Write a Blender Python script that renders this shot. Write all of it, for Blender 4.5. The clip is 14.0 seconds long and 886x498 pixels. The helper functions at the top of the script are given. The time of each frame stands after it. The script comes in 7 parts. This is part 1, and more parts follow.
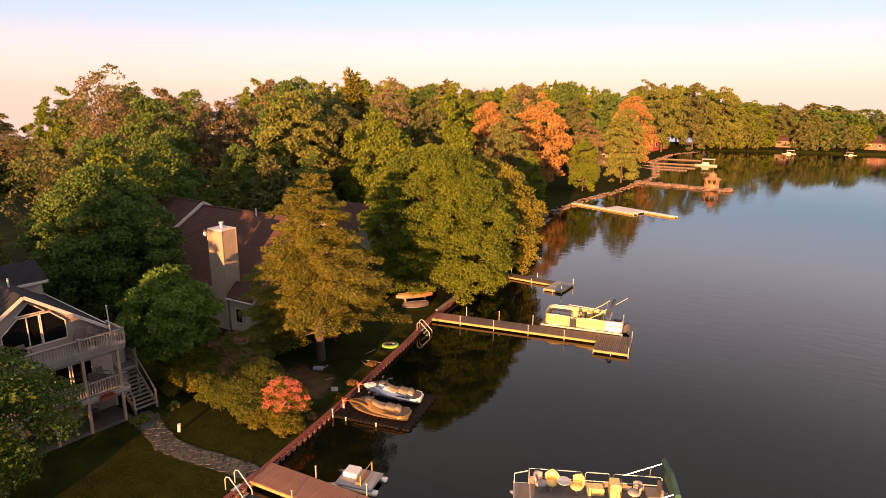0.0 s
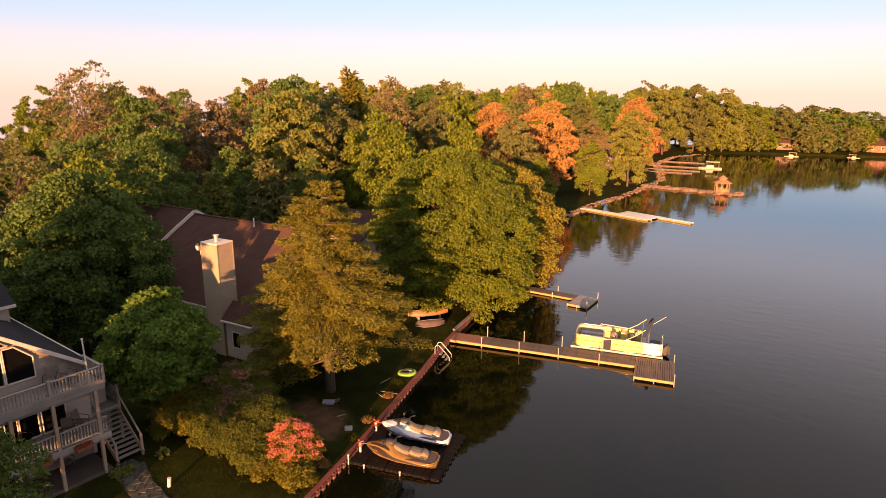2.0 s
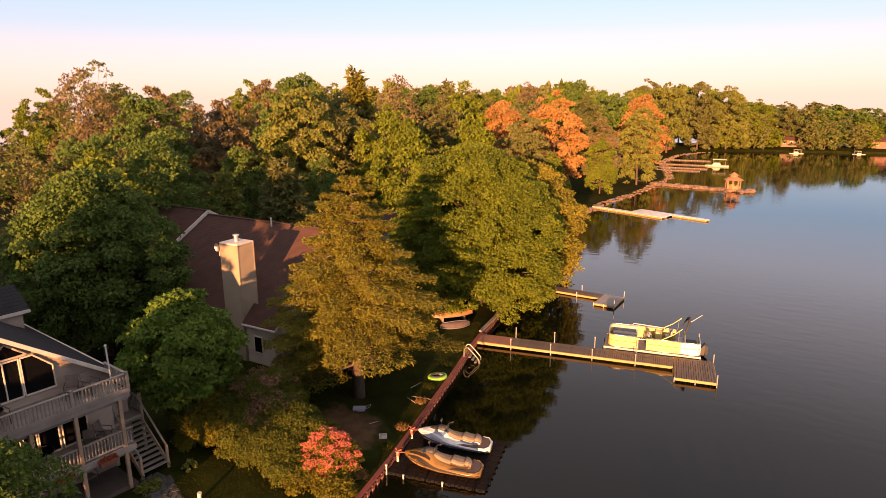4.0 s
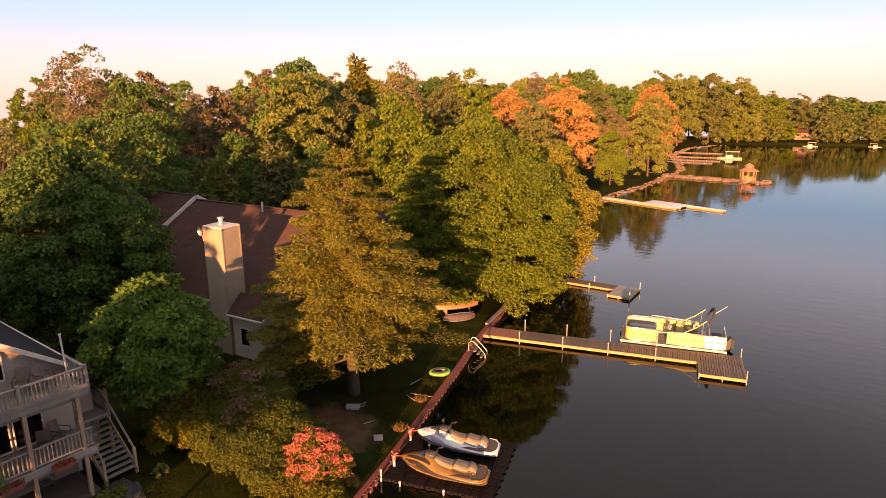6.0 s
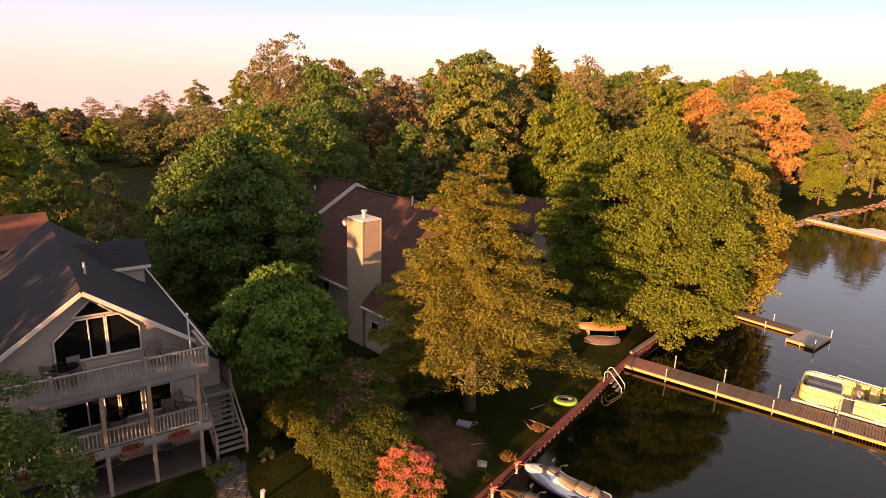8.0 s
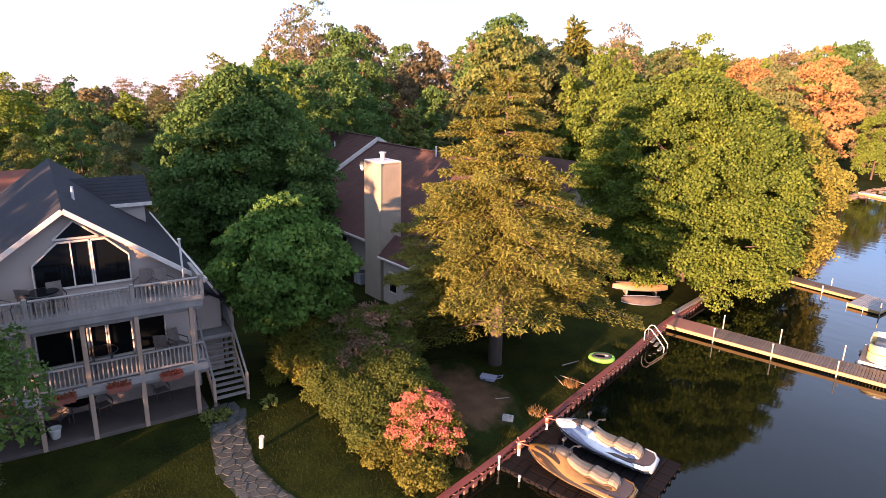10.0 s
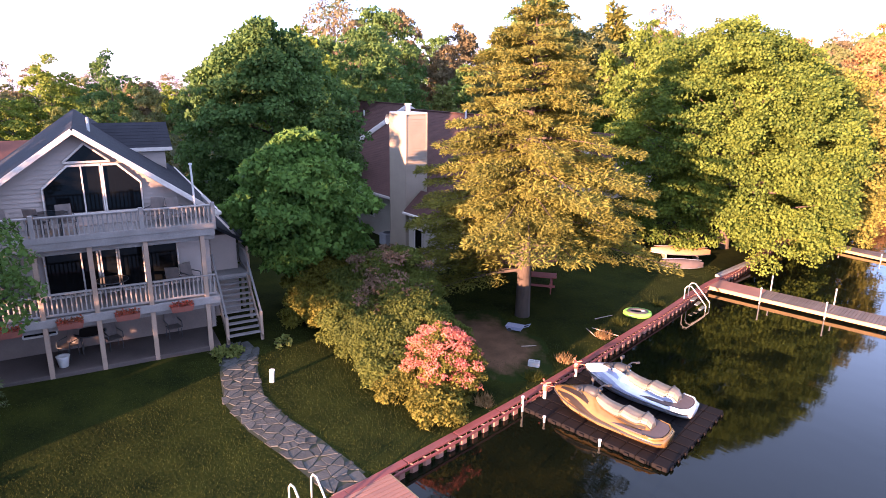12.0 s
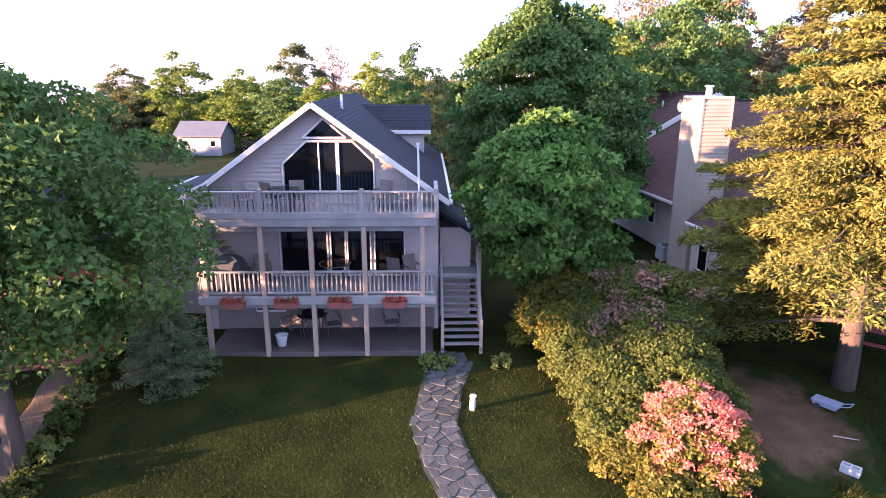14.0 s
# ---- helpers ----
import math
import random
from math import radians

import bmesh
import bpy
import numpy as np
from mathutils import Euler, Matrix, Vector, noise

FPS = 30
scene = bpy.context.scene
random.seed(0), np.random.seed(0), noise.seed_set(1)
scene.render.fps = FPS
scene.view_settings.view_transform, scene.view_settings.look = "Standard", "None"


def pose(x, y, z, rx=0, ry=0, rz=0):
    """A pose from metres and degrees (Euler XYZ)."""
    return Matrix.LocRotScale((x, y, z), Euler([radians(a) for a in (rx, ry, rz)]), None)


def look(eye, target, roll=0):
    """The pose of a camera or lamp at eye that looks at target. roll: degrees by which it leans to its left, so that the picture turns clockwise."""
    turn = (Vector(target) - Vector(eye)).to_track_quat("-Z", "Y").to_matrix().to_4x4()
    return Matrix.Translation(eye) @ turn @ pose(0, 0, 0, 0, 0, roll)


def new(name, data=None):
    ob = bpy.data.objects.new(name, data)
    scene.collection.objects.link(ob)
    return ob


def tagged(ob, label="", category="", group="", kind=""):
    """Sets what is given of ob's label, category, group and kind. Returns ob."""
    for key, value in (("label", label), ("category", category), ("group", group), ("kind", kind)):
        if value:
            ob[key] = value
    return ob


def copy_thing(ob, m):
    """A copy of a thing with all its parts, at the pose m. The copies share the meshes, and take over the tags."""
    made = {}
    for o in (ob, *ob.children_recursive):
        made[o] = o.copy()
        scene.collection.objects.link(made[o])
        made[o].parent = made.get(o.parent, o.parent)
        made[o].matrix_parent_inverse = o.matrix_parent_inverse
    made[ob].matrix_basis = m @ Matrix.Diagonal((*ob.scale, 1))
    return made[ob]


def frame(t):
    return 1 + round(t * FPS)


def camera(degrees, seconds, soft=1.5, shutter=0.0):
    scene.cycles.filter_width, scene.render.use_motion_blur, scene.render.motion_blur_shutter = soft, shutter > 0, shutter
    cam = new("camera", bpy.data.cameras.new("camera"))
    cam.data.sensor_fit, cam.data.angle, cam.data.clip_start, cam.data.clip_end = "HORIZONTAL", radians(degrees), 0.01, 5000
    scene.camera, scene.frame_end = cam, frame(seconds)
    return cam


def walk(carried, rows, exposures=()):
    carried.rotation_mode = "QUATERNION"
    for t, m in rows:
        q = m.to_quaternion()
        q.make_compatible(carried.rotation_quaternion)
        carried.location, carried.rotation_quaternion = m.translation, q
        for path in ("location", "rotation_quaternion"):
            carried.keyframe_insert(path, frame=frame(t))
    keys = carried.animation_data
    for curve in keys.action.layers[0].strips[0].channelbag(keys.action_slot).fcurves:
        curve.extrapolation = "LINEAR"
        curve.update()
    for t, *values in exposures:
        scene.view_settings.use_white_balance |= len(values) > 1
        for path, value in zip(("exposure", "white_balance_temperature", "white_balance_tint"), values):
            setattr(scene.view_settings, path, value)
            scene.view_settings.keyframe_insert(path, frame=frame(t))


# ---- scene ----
cam = camera(71.0, 14.0, soft=0.35)
PATH = [
    (0, (22.930, -27.188, 19.179), (21.940, -25.522, 18.687), 0.14),
    (0.5, (23.007, -25.260, 19.231), (22.015, -23.595, 18.739), 0.21),
    (1, (22.385, -24.184, 19.429), (21.400, -22.515, 18.934), 0.48),
    (1.5, (20.703, -24.062, 19.261), (19.728, -22.386, 18.769), 0.57),
    (2, (18.458, -23.990, 18.835), (17.496, -22.306, 18.349), 0.26),
    (2.5, (16.971, -23.880, 18.709), (16.021, -22.188, 18.226), -0.05),
    (3, (16.221, -23.752, 18.739), (15.276, -22.056, 18.260), -0.36),
    (5.5, (15.341, -23.129, 16.701), (14.369, -21.449, 16.218), -0.19),
    (6, (14.488, -20.908, 16.565), (13.517, -19.229, 16.080), -0.45),
    (6.5, (14.151, -18.750, 16.561), (13.177, -17.071, 16.078), -0.54),
    (7, (14.177, -17.556, 16.606), (13.128, -15.923, 16.124), -0.06),
    (7.5, (14.474, -17.792, 16.973), (13.244, -16.293, 16.483), 1.23),
    (7.7, (14.862, -17.794, 17.165), (13.509, -16.409, 16.665), 1.84),
    (9.8, (13.441, -16.054, 14.564), (11.951, -14.842, 14.007), 1.74),
    (10, (13.439, -15.968, 13.900), (11.975, -14.719, 13.354), 1.54),
    (10.5, (13.629, -15.686, 12.452), (12.219, -14.369, 11.926), 0.83),
    (11, (13.717, -15.440, 11.525), (12.338, -14.092, 10.996), 0.30),
    (11.5, (13.515, -15.301, 11.142), (12.036, -14.063, 10.613), 0.80),
    (12, (13.431, -15.077, 10.953), (11.886, -13.922, 10.424), 0.90),
    (12.5, (12.547, -14.199, 11.110), (11.004, -13.046, 10.571), 1.27),
    (13, (11.510, -13.276, 11.046), (9.894, -12.230, 10.504), 1.71),
    (13.5, (10.707, -12.293, 10.790), (8.956, -11.499, 10.240), 1.76),
    (14, (10.060, -11.423, 9.957), (8.154, -11.136, 9.424), 0.15),
]
walk(cam, [(t, look(eye, target, roll)) for t, eye, target, roll in PATH],
     exposures=[(0, 2.25, 7200, 38), (7.7, 2.35, 7100, 38), (10, 3.02, 5150, 29), (10.5, 3.2, 5150, 31), (12.5, 3.66, 4850, 37), (13.4, 3.78, 4850, 36), (14, 3.94, 4700, 37)])

# ---- world, sun ----
SUN_AZ = math.atan2(0.27, -0.96)          # direction to the sun, from +y towards +x
SUN_EL = radians(6.5)
SUN_DIR = Vector((math.sin(SUN_AZ) * math.cos(SUN_EL), math.cos(SUN_AZ) * math.cos(SUN_EL), math.sin(SUN_EL)))
world = bpy.data.worlds.new("world")
scene.world = world
world.use_nodes = True
wn, wl = world.node_tree.nodes, world.node_tree.links
sky = wn.new("ShaderNodeTexSky")
sky.sky_type, sky.sun_disc = "NISHITA", False
sky.sun_elevation, sky.sun_rotation = SUN_EL, SUN_AZ
sky.air_density, sky.dust_density, sky.ozone_density = 0.95, 0.25, 2.2
# thin evening haze over the clear sky: peach at the horizon, pale blue above
geo, sep, ramp, veil = wn.new("ShaderNodeTexCoord"), wn.new("ShaderNodeSeparateXYZ"), wn.new("ShaderNodeValToRGB"), wn.new("ShaderNodeMix")
wl.new(geo.outputs["Generated"], sep.inputs[0])
wl.new(sep.outputs["Z"], ramp.inputs["Fac"])
# brighter unseen band at 0.24-0.32, added to lift the water's reflection
for pos, col in ((0.0, (3.1, 2.1, 1.85, 1)), (0.05, (2.65, 2.2, 2.15, 1)), (0.10, (1.58, 2.12, 2.5, 1)), (0.16, (1.2, 2.15, 2.8, 1)), (0.24, (3.3, 3.7, 3.8, 1)), (0.32, (3.3, 3.5, 3.3, 1)), (0.45, (2.2, 2.3, 2.1, 1)), (0.6, (2.1, 2.2, 2.0, 1)), (1.0, (2.9, 3.0, 2.7, 1))):
    e = ramp.color_ramp.elements[0] if pos == 0 else (ramp.color_ramp.elements[-1] if pos == 1 else ramp.color_ramp.elements.new(pos))
    e.position, e.color = pos, col
veil.data_type = "RGBA"
veil.inputs["Factor"].default_value = 0.78
wl.new(sky.outputs["Color"], veil.inputs["A"])
wl.new(ramp.outputs["Color"], veil.inputs["B"])
wl.new(veil.outputs["Result"], wn["Background"].inputs["Color"])
wn["Background"].inputs["Strength"].default_value = 0.077
sun = new("sun", bpy.data.lights.new("sun", "SUN"))
sun.data.energy, sun.data.angle, sun.data.color = 4.3, radians(0.6), (1.0, 0.53, 0.20)
sun.matrix_world = SUN_DIR.to_track_quat("Z", "Y").to_matrix().to_4x4()


# ---- materials ----
def mat(name, a, b=None, rough=0.7, metal=0.0, scale=3.0, fine=40.0, bump=0.15, mix=0.5, island=0.0, objr=0.0,
        coords="Object", stretch=(1, 1, 1), trans=0.0, spec=0.5, bump_scale=None):
    """Procedural surface: two colours mixed by a coarse and a fine noise, with relief."""
    m = bpy.data.materials.new(name)
    m.use_nodes = True
    n, l = m.node_tree.nodes, m.node_tree.links
    p = n["Principled BSDF"]
    p.inputs["Roughness"].default_value, p.inputs["Metallic"].default_value = rough, metal
    p.inputs["Specular IOR Level"].default_value = spec
    b = b or tuple(v * 0.7 for v in a)
    tc, mp = n.new("ShaderNodeTexCoord"), n.new("ShaderNodeMapping")
    mp.inputs["Scale"].default_value = stretch
    l.new(tc.outputs[coords], mp.inputs["Vector"])
    n1, n2 = n.new("ShaderNodeTexNoise"), n.new("ShaderNodeTexNoise")
    n1.inputs["Scale"].default_value, n2.inputs["Scale"].default_value = scale, fine
    n1.inputs["Detail"].default_value, n2.inputs["Detail"].default_value = 3, 2
    for q in (n1, n2):
        l.new(mp.outputs["Vector"], q.inputs["Vector"])
    add = n.new("ShaderNodeMath")
    add.operation = "MULTIPLY_ADD"
    l.new(n1.outputs["Fac"], add.inputs[0])
    add.inputs[1].default_value = 1.6 * (1 - mix) + 0.4
    half = n.new("ShaderNodeMath")
    half.operation = "MULTIPLY"
    l.new(n2.outputs["Fac"], half.inputs[0])
    half.inputs[1].default_value = mix
    l.new(half.outputs[0], add.inputs[2])
    last = add.outputs[0]
    for amount, node, out in ((island, "ShaderNodeNewGeometry", "Random Per Island"), (objr, "ShaderNodeObjectInfo", "Random")):
        if amount:
            g, h = n.new(node), n.new("ShaderNodeMath")
            h.operation = "MULTIPLY_ADD"
            l.new(g.outputs[out], h.inputs[0])
            h.inputs[1].default_value = amount
            l.new(last, h.inputs[2])
            last = h.outputs[0]
    lift = n.new("ShaderNodeMapRange")
    lift.inputs["From Min"].default_value = 0.6 if trans else 0.45
    lift.inputs["From Max"].default_value = 1.55 if trans else 1.15 + island + objr
    l.new(last, lift.inputs["Value"])
    mixc = n.new("ShaderNodeMix")
    mixc.data_type = "RGBA"
    l.new(lift.outputs["Result"], mixc.inputs["Factor"])
    mixc.inputs["A"].default_value, mixc.inputs["B"].default_value = (*b, 1), (*a, 1)
    l.new(mixc.outputs["Result"], p.inputs["Base Color"])
    if bump:
        bp = n.new("ShaderNodeBump")
        bp.inputs["Strength"].default_value, bp.inputs["Distance"].default_value = bump, bump_scale or 0.02
        l.new(n2.outputs["Fac"], bp.inputs["Height"])
        l.new(bp.outputs["Normal"], p.inputs["Normal"])
    if trans:
        tr, ms = n.new("ShaderNodeBsdfTranslucent"), n.new("ShaderNodeMixShader")
        l.new(mixc.outputs["Result"], tr.inputs["Color"])
        ms.inputs[0].default_value = trans
        l.new(p.outputs[0], ms.inputs[1])
        l.new(tr.outputs[0], ms.inputs[2])
        l.new(ms.outputs[0], n["Material Output"].inputs["Surface"])
    return m


def leafmat(name, a, b):
    a, b = tuple(v * 1.22 for v in a), tuple(v * 0.92 for v in b)
    return mat(name, a, b, rough=0.6, scale=0.35, fine=2.0, bump=0, mix=0.4, island=0.55, objr=0.25, trans=0.36, spec=0.1)


def plain(name, c, rough=0.5, metal=0.0, scale=6.0, dirt=0.75):
    return mat(name, c, tuple(v * dirt for v in c), rough=rough, metal=metal, scale=scale, bump=0.05)


# ground darkened and blades kept yellower, putting shade and sun into the lawn's colour
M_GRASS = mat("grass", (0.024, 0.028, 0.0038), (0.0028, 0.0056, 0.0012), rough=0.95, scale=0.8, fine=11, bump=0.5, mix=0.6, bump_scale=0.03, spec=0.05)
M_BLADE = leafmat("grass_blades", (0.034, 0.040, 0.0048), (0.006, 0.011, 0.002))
M_SOIL = mat("bare_soil", (0.112, 0.070, 0.040), (0.05, 0.034, 0.02), rough=0.95, scale=1.2, fine=18, bump=0.6)


def worn_ground(cx, cy, rx, ry, rz):
    """Bare earth that thins out into grass towards its rim."""
    m = mat("worn_ground", (0.112, 0.066, 0.036), (0.05, 0.032, 0.018), rough=0.95, scale=1.2, fine=18, bump=0.6, spec=0.05)
    n, l = m.node_tree.nodes, m.node_tree.links
    p = n["Principled BSDF"]
    earth = p.inputs["Base Color"].links[0].from_socket
    geo, mp, ln = n.new("ShaderNodeNewGeometry"), n.new("ShaderNodeMapping"), n.new("ShaderNodeVectorMath")
    mp.vector_type = "TEXTURE"
    mp.inputs["Location"].default_value = (cx, cy, 0.9)
    mp.inputs["Rotation"].default_value = (0, 0, rz)
    mp.inputs["Scale"].default_value = (rx, ry, 50)
    ln.operation = "LENGTH"
    l.new(geo.outputs["Position"], mp.inputs["Vector"])
    l.new(mp.outputs["Vector"], ln.inputs[0])
    ns, add, mr, mx = n.new("ShaderNodeTexNoise"), n.new("ShaderNodeMath"), n.new("ShaderNodeMapRange"), n.new("ShaderNodeMix")
    ns.inputs["Scale"].default_value, ns.inputs["Detail"].default_value = 1.6, 6
    l.new(geo.outputs["Position"], ns.inputs["Vector"])
    add.operation = "ADD"
    l.new(ln.outputs["Value"], add.inputs[0])
    l.new(ns.outputs["Fac"], add.inputs[1])
    mr.inputs["From Min"].default_value, mr.inputs["From Max"].default_value = 1.0, 1.35
    l.new(add.outputs[0], mr.inputs["Value"])
    mx.data_type = "RGBA"
    l.new(mr.outputs["Result"], mx.inputs["Factor"])
    l.new(earth, mx.inputs["A"])
    mx.inputs["B"].default_value = (0.014, 0.0215, 0.004, 1)
    l.new(mx.outputs["Result"], p.inputs["Base Color"])
    return m


M_WORN = worn_ground(-3.7, 0.0, 3.4, 2.4, -0.35)
M_BARK = mat("bark", (0.082, 0.056, 0.037), (0.032, 0.023, 0.017), rough=0.9, scale=3, fine=14, bump=0.8, stretch=(1, 1, 0.25))
M_BARKP = mat("pale_bark", (0.34, 0.28, 0.21), (0.16, 0.12, 0.09), rough=0.9, scale=3, fine=14, bump=0.6, stretch=(1, 1, 0.3))
M_MAPLE = leafmat("maple_leaves", (0.125, 0.158, 0.015), (0.03, 0.06, 0.011))
M_MAPLEB = leafmat("bright_maple_leaves", (0.088, 0.15, 0.024), (0.026, 0.062, 0.013))
M_MAPLEC = leafmat("deep_maple_leaves", (0.060, 0.098, 0.018), (0.014, 0.030, 0.0065))
M_DARKL = leafmat("dark_leaves", (0.082, 0.13, 0.028), (0.03, 0.064, 0.016))
M_YEL = leafmat("yellow_green_leaves", (0.14, 0.155, 0.034), (0.065, 0.085, 0.02))
M_GOLDL = leafmat("golden_green_leaves", (0.17, 0.155, 0.022), (0.075, 0.088, 0.016))
M_OLIVE = leafmat("olive_leaves", (0.118, 0.126, 0.04), (0.05, 0.062, 0.02))
M_ORANGE = leafmat("orange_leaves", (0.31, 0.165, 0.055), (0.17, 0.11, 0.036))
M_BROWN = leafmat("russet_leaves", (0.15, 0.118, 0.056), (0.066, 0.056, 0.028))
M_LILAC = leafmat("pinkish_brown_tips", (0.16, 0.102, 0.066), (0.075, 0.06, 0.032))
M_PINK = leafmat("pink_blossom", (0.42, 0.13, 0.10), (0.24, 0.13, 0.03))
M_NEEDLE = leafmat("spruce_needles", (0.145, 0.138, 0.020), (0.024, 0.036, 0.009))
M_BLUEN = leafmat("blue_spruce_needles", (0.13, 0.155, 0.058), (0.04, 0.06, 0.026))
M_YELS = leafmat("yellow_green_shrub_leaves", (0.118, 0.108, 0.012), (0.032, 0.042, 0.008))
M_HEDGE = leafmat("hedge_leaves", (0.072, 0.086, 0.013), (0.018, 0.030, 0.007))

M_SIDING = mat("pale_vinyl_siding", (0.31, 0.25, 0.21), (0.26, 0.21, 0.175), rough=0.55, scale=1.5, fine=25, bump=0.05)
M_SIDING2 = mat("cream_siding", (0.36, 0.315, 0.25), (0.30, 0.26, 0.205), rough=0.55, scale=1.5, fine=25, bump=0.05)
M_CHIM = mat("beige_chimney_siding", (0.26, 0.21, 0.15), (0.21, 0.17, 0.122), rough=0.6, scale=1.5, fine=25, bump=0.05)
M_TRIM = plain("white_trim", (0.54, 0.48, 0.42), 0.55)
M_SHINGLE = mat("grey_shingles", (0.028, 0.028, 0.033), (0.016, 0.016, 0.019), rough=0.95, scale=1.4, fine=30, bump=0.6, objr=0.3, spec=0.12)
M_SHINGLE2 = mat("brown_shingles", (0.078, 0.042, 0.034), (0.042, 0.024, 0.02), rough=0.95, scale=1.4, fine=30, bump=0.6, objr=0.3, spec=0.12)
M_DECK = mat("weathered_grey_wood", (0.235, 0.215, 0.195), (0.12, 0.11, 0.1), rough=0.8, scale=1.6, fine=22, bump=0.25, objr=0.25)
M_POST = mat("cedar_wood", (0.30, 0.215, 0.15), (0.19, 0.14, 0.10), rough=0.8, scale=1.6, fine=22, bump=0.25, objr=0.2)
M_DOCK = mat("brown_dock_boards", (0.13, 0.092, 0.066), (0.055, 0.039, 0.029), rough=0.75, scale=1.2, fine=20, bump=0.3, objr=0.5)
M_DOCKR = mat("red_brown_dock_boards", (0.25, 0.115, 0.075), (0.15, 0.07, 0.05), rough=0.7, scale=1.0, fine=20, bump=0.25, objr=0.35)
M_DOCKF = mat("pale_dock_fascia", (0.36, 0.235, 0.085), (0.24, 0.155, 0.06), rough=0.7, scale=1.5, fine=16, bump=0.2)
M_GREYD = mat("grey_dock_boards", (0.27, 0.265, 0.27), (0.17, 0.165, 0.165), rough=0.8, scale=1.4, fine=20, bump=0.25, objr=0.4)
M_WALLRED = mat("red_seawall_cap", (0.17, 0.042, 0.034), (0.085, 0.026, 0.022), rough=0.7, scale=1.0, fine=14, bump=0.3, objr=0.3)
M_PILE = mat("rusty_sheet_piling", (0.25, 0.12, 0.08), (0.10, 0.045, 0.035), rough=0.75, scale=1.2, fine=12, bump=0.4)
M_STONE = mat("flagstone", (0.082, 0.082, 0.078), (0.026, 0.027, 0.025), rough=0.9, scale=2.6, fine=14, bump=0.8, objr=0.6, spec=0.12)
M_ROCK = mat("shore_rock", (0.21, 0.14, 0.095), (0.085, 0.06, 0.044), rough=0.9, scale=1.5, fine=9, bump=0.6, island=0.5)
M_CONC = mat("concrete", (0.085, 0.068, 0.06), (0.05, 0.042, 0.038), rough=0.85, scale=0.9, fine=20, bump=0.2, spec=0.12)
M_BLOCK = mat("cinder_block_grey", (0.40, 0.38, 0.36), (0.28, 0.27, 0.25), rough=0.9, scale=4, fine=40, bump=0.4)
M_WHITE = plain("white_gelcoat", (0.66, 0.655, 0.64), 0.25)
M_PLASTW = plain("white_plastic", (0.50, 0.49, 0.46), 0.45)
M_BLACKP = mat("black_dock_plastic", (0.010, 0.008, 0.008), (0.006, 0.005, 0.005), rough=0.9, scale=2, fine=30, bump=0.2, objr=0.5, spec=0.1)
M_ALU = plain("brushed_aluminium", (0.62, 0.60, 0.57), 0.35, 0.9)
M_GALV = plain("galvanised_pipe", (0.50, 0.49, 0.47), 0.45, 0.7)
M_REDH = mat("red_barn_siding", (0.25, 0.055, 0.04), (0.16, 0.035, 0.028), rough=0.7, scale=1.2, fine=20, bump=0.1)
M_ASPH = mat("asphalt", (0.055, 0.055, 0.058), (0.035, 0.035, 0.037), rough=0.95, scale=1, fine=40, bump=0.4)


def glass(name, c=(0.004, 0.0045, 0.005), rough=0.03):
    m = bpy.data.materials.new(name)
    m.use_nodes = True
    p = m.node_tree.nodes["Principled BSDF"]
    p.inputs["Base Color"].default_value = (*c, 1)
    p.inputs["Roughness"].default_value, p.inputs["IOR"].default_value = rough, 1.5
    p.inputs["Specular IOR Level"].default_value = 0.12
    return m


M_GLASS = glass("dark_window_glass")


def water_material():
    m = bpy.data.materials.new("lake_water")
    m.use_nodes = True
    n, l = m.node_tree.nodes, m.node_tree.links
    p = n["Principled BSDF"]
    p.inputs["Roughness"].default_value, p.inputs["IOR"].default_value = 0.045, 1.32
    g = n.new("ShaderNodeNewGeometry")
    n0 = n.new("ShaderNodeTexNoise")
    n0.inputs["Scale"].default_value, n0.inputs["Detail"].default_value = 0.09, 2
    l.new(g.outputs["Position"], n0.inputs["Vector"])
    cr = n.new("ShaderNodeValToRGB")
    cr.color_ramp.elements[0].position, cr.color_ramp.elements[0].color = 0.35, (0.0020, 0.0028, 0.0012, 1)
    cr.color_ramp.elements[1].position, cr.color_ramp.elements[1].color = 0.7, (0.0034, 0.0046, 0.0020, 1)
    l.new(n0.outputs["Fac"], cr.inputs["Fac"])
    l.new(cr.outputs["Color"], p.inputs["Base Color"])
    mp = n.new("ShaderNodeMapping")
    mp.inputs["Rotation"].default_value = (0, 0, radians(25))
    mp.inputs["Scale"].default_value = (1.0, 2.6, 1.0)
    l.new(g.outputs["Position"], mp.inputs["Vector"])
    n1, n2 = n.new("ShaderNodeTexNoise"), n.new("ShaderNodeTexNoise")
    n1.inputs["Scale"].default_value, n1.inputs["Detail"].default_value = 0.55, 3
    n2.inputs["Scale"].default_value, n2.inputs["Detail"].default_value = 0.03, 2
    l.new(mp.outputs["Vector"], n1.inputs["Vector"])
    l.new(g.outputs["Position"], n2.inputs["Vector"])
    mr = n.new("ShaderNodeMapRange")
    mr.inputs["From Min"].default_value, mr.inputs["From Max"].default_value = 0.42, 0.62
    mr.inputs["To Min"].default_value, mr.inputs["To Max"].default_value = 0.25, 1.0
    l.new(n2.outputs["Fac"], mr.inputs["Value"])
    mu = n.new("ShaderNodeMath")
    mu.operation = "MULTIPLY"
    l.new(n1.outputs["Fac"], mu.inputs[0])
    l.new(mr.outputs["Result"], mu.inputs[1])
    bp = n.new("ShaderNodeBump")
    bp.inputs["Strength"].default_value, bp.inputs["Distance"].default_value = 0.16, 0.10
    l.new(mu.outputs[0], bp.inputs["Height"])
    l.new(bp.outputs["Normal"], p.inputs["Normal"])
    return m


M_WATER = water_material()


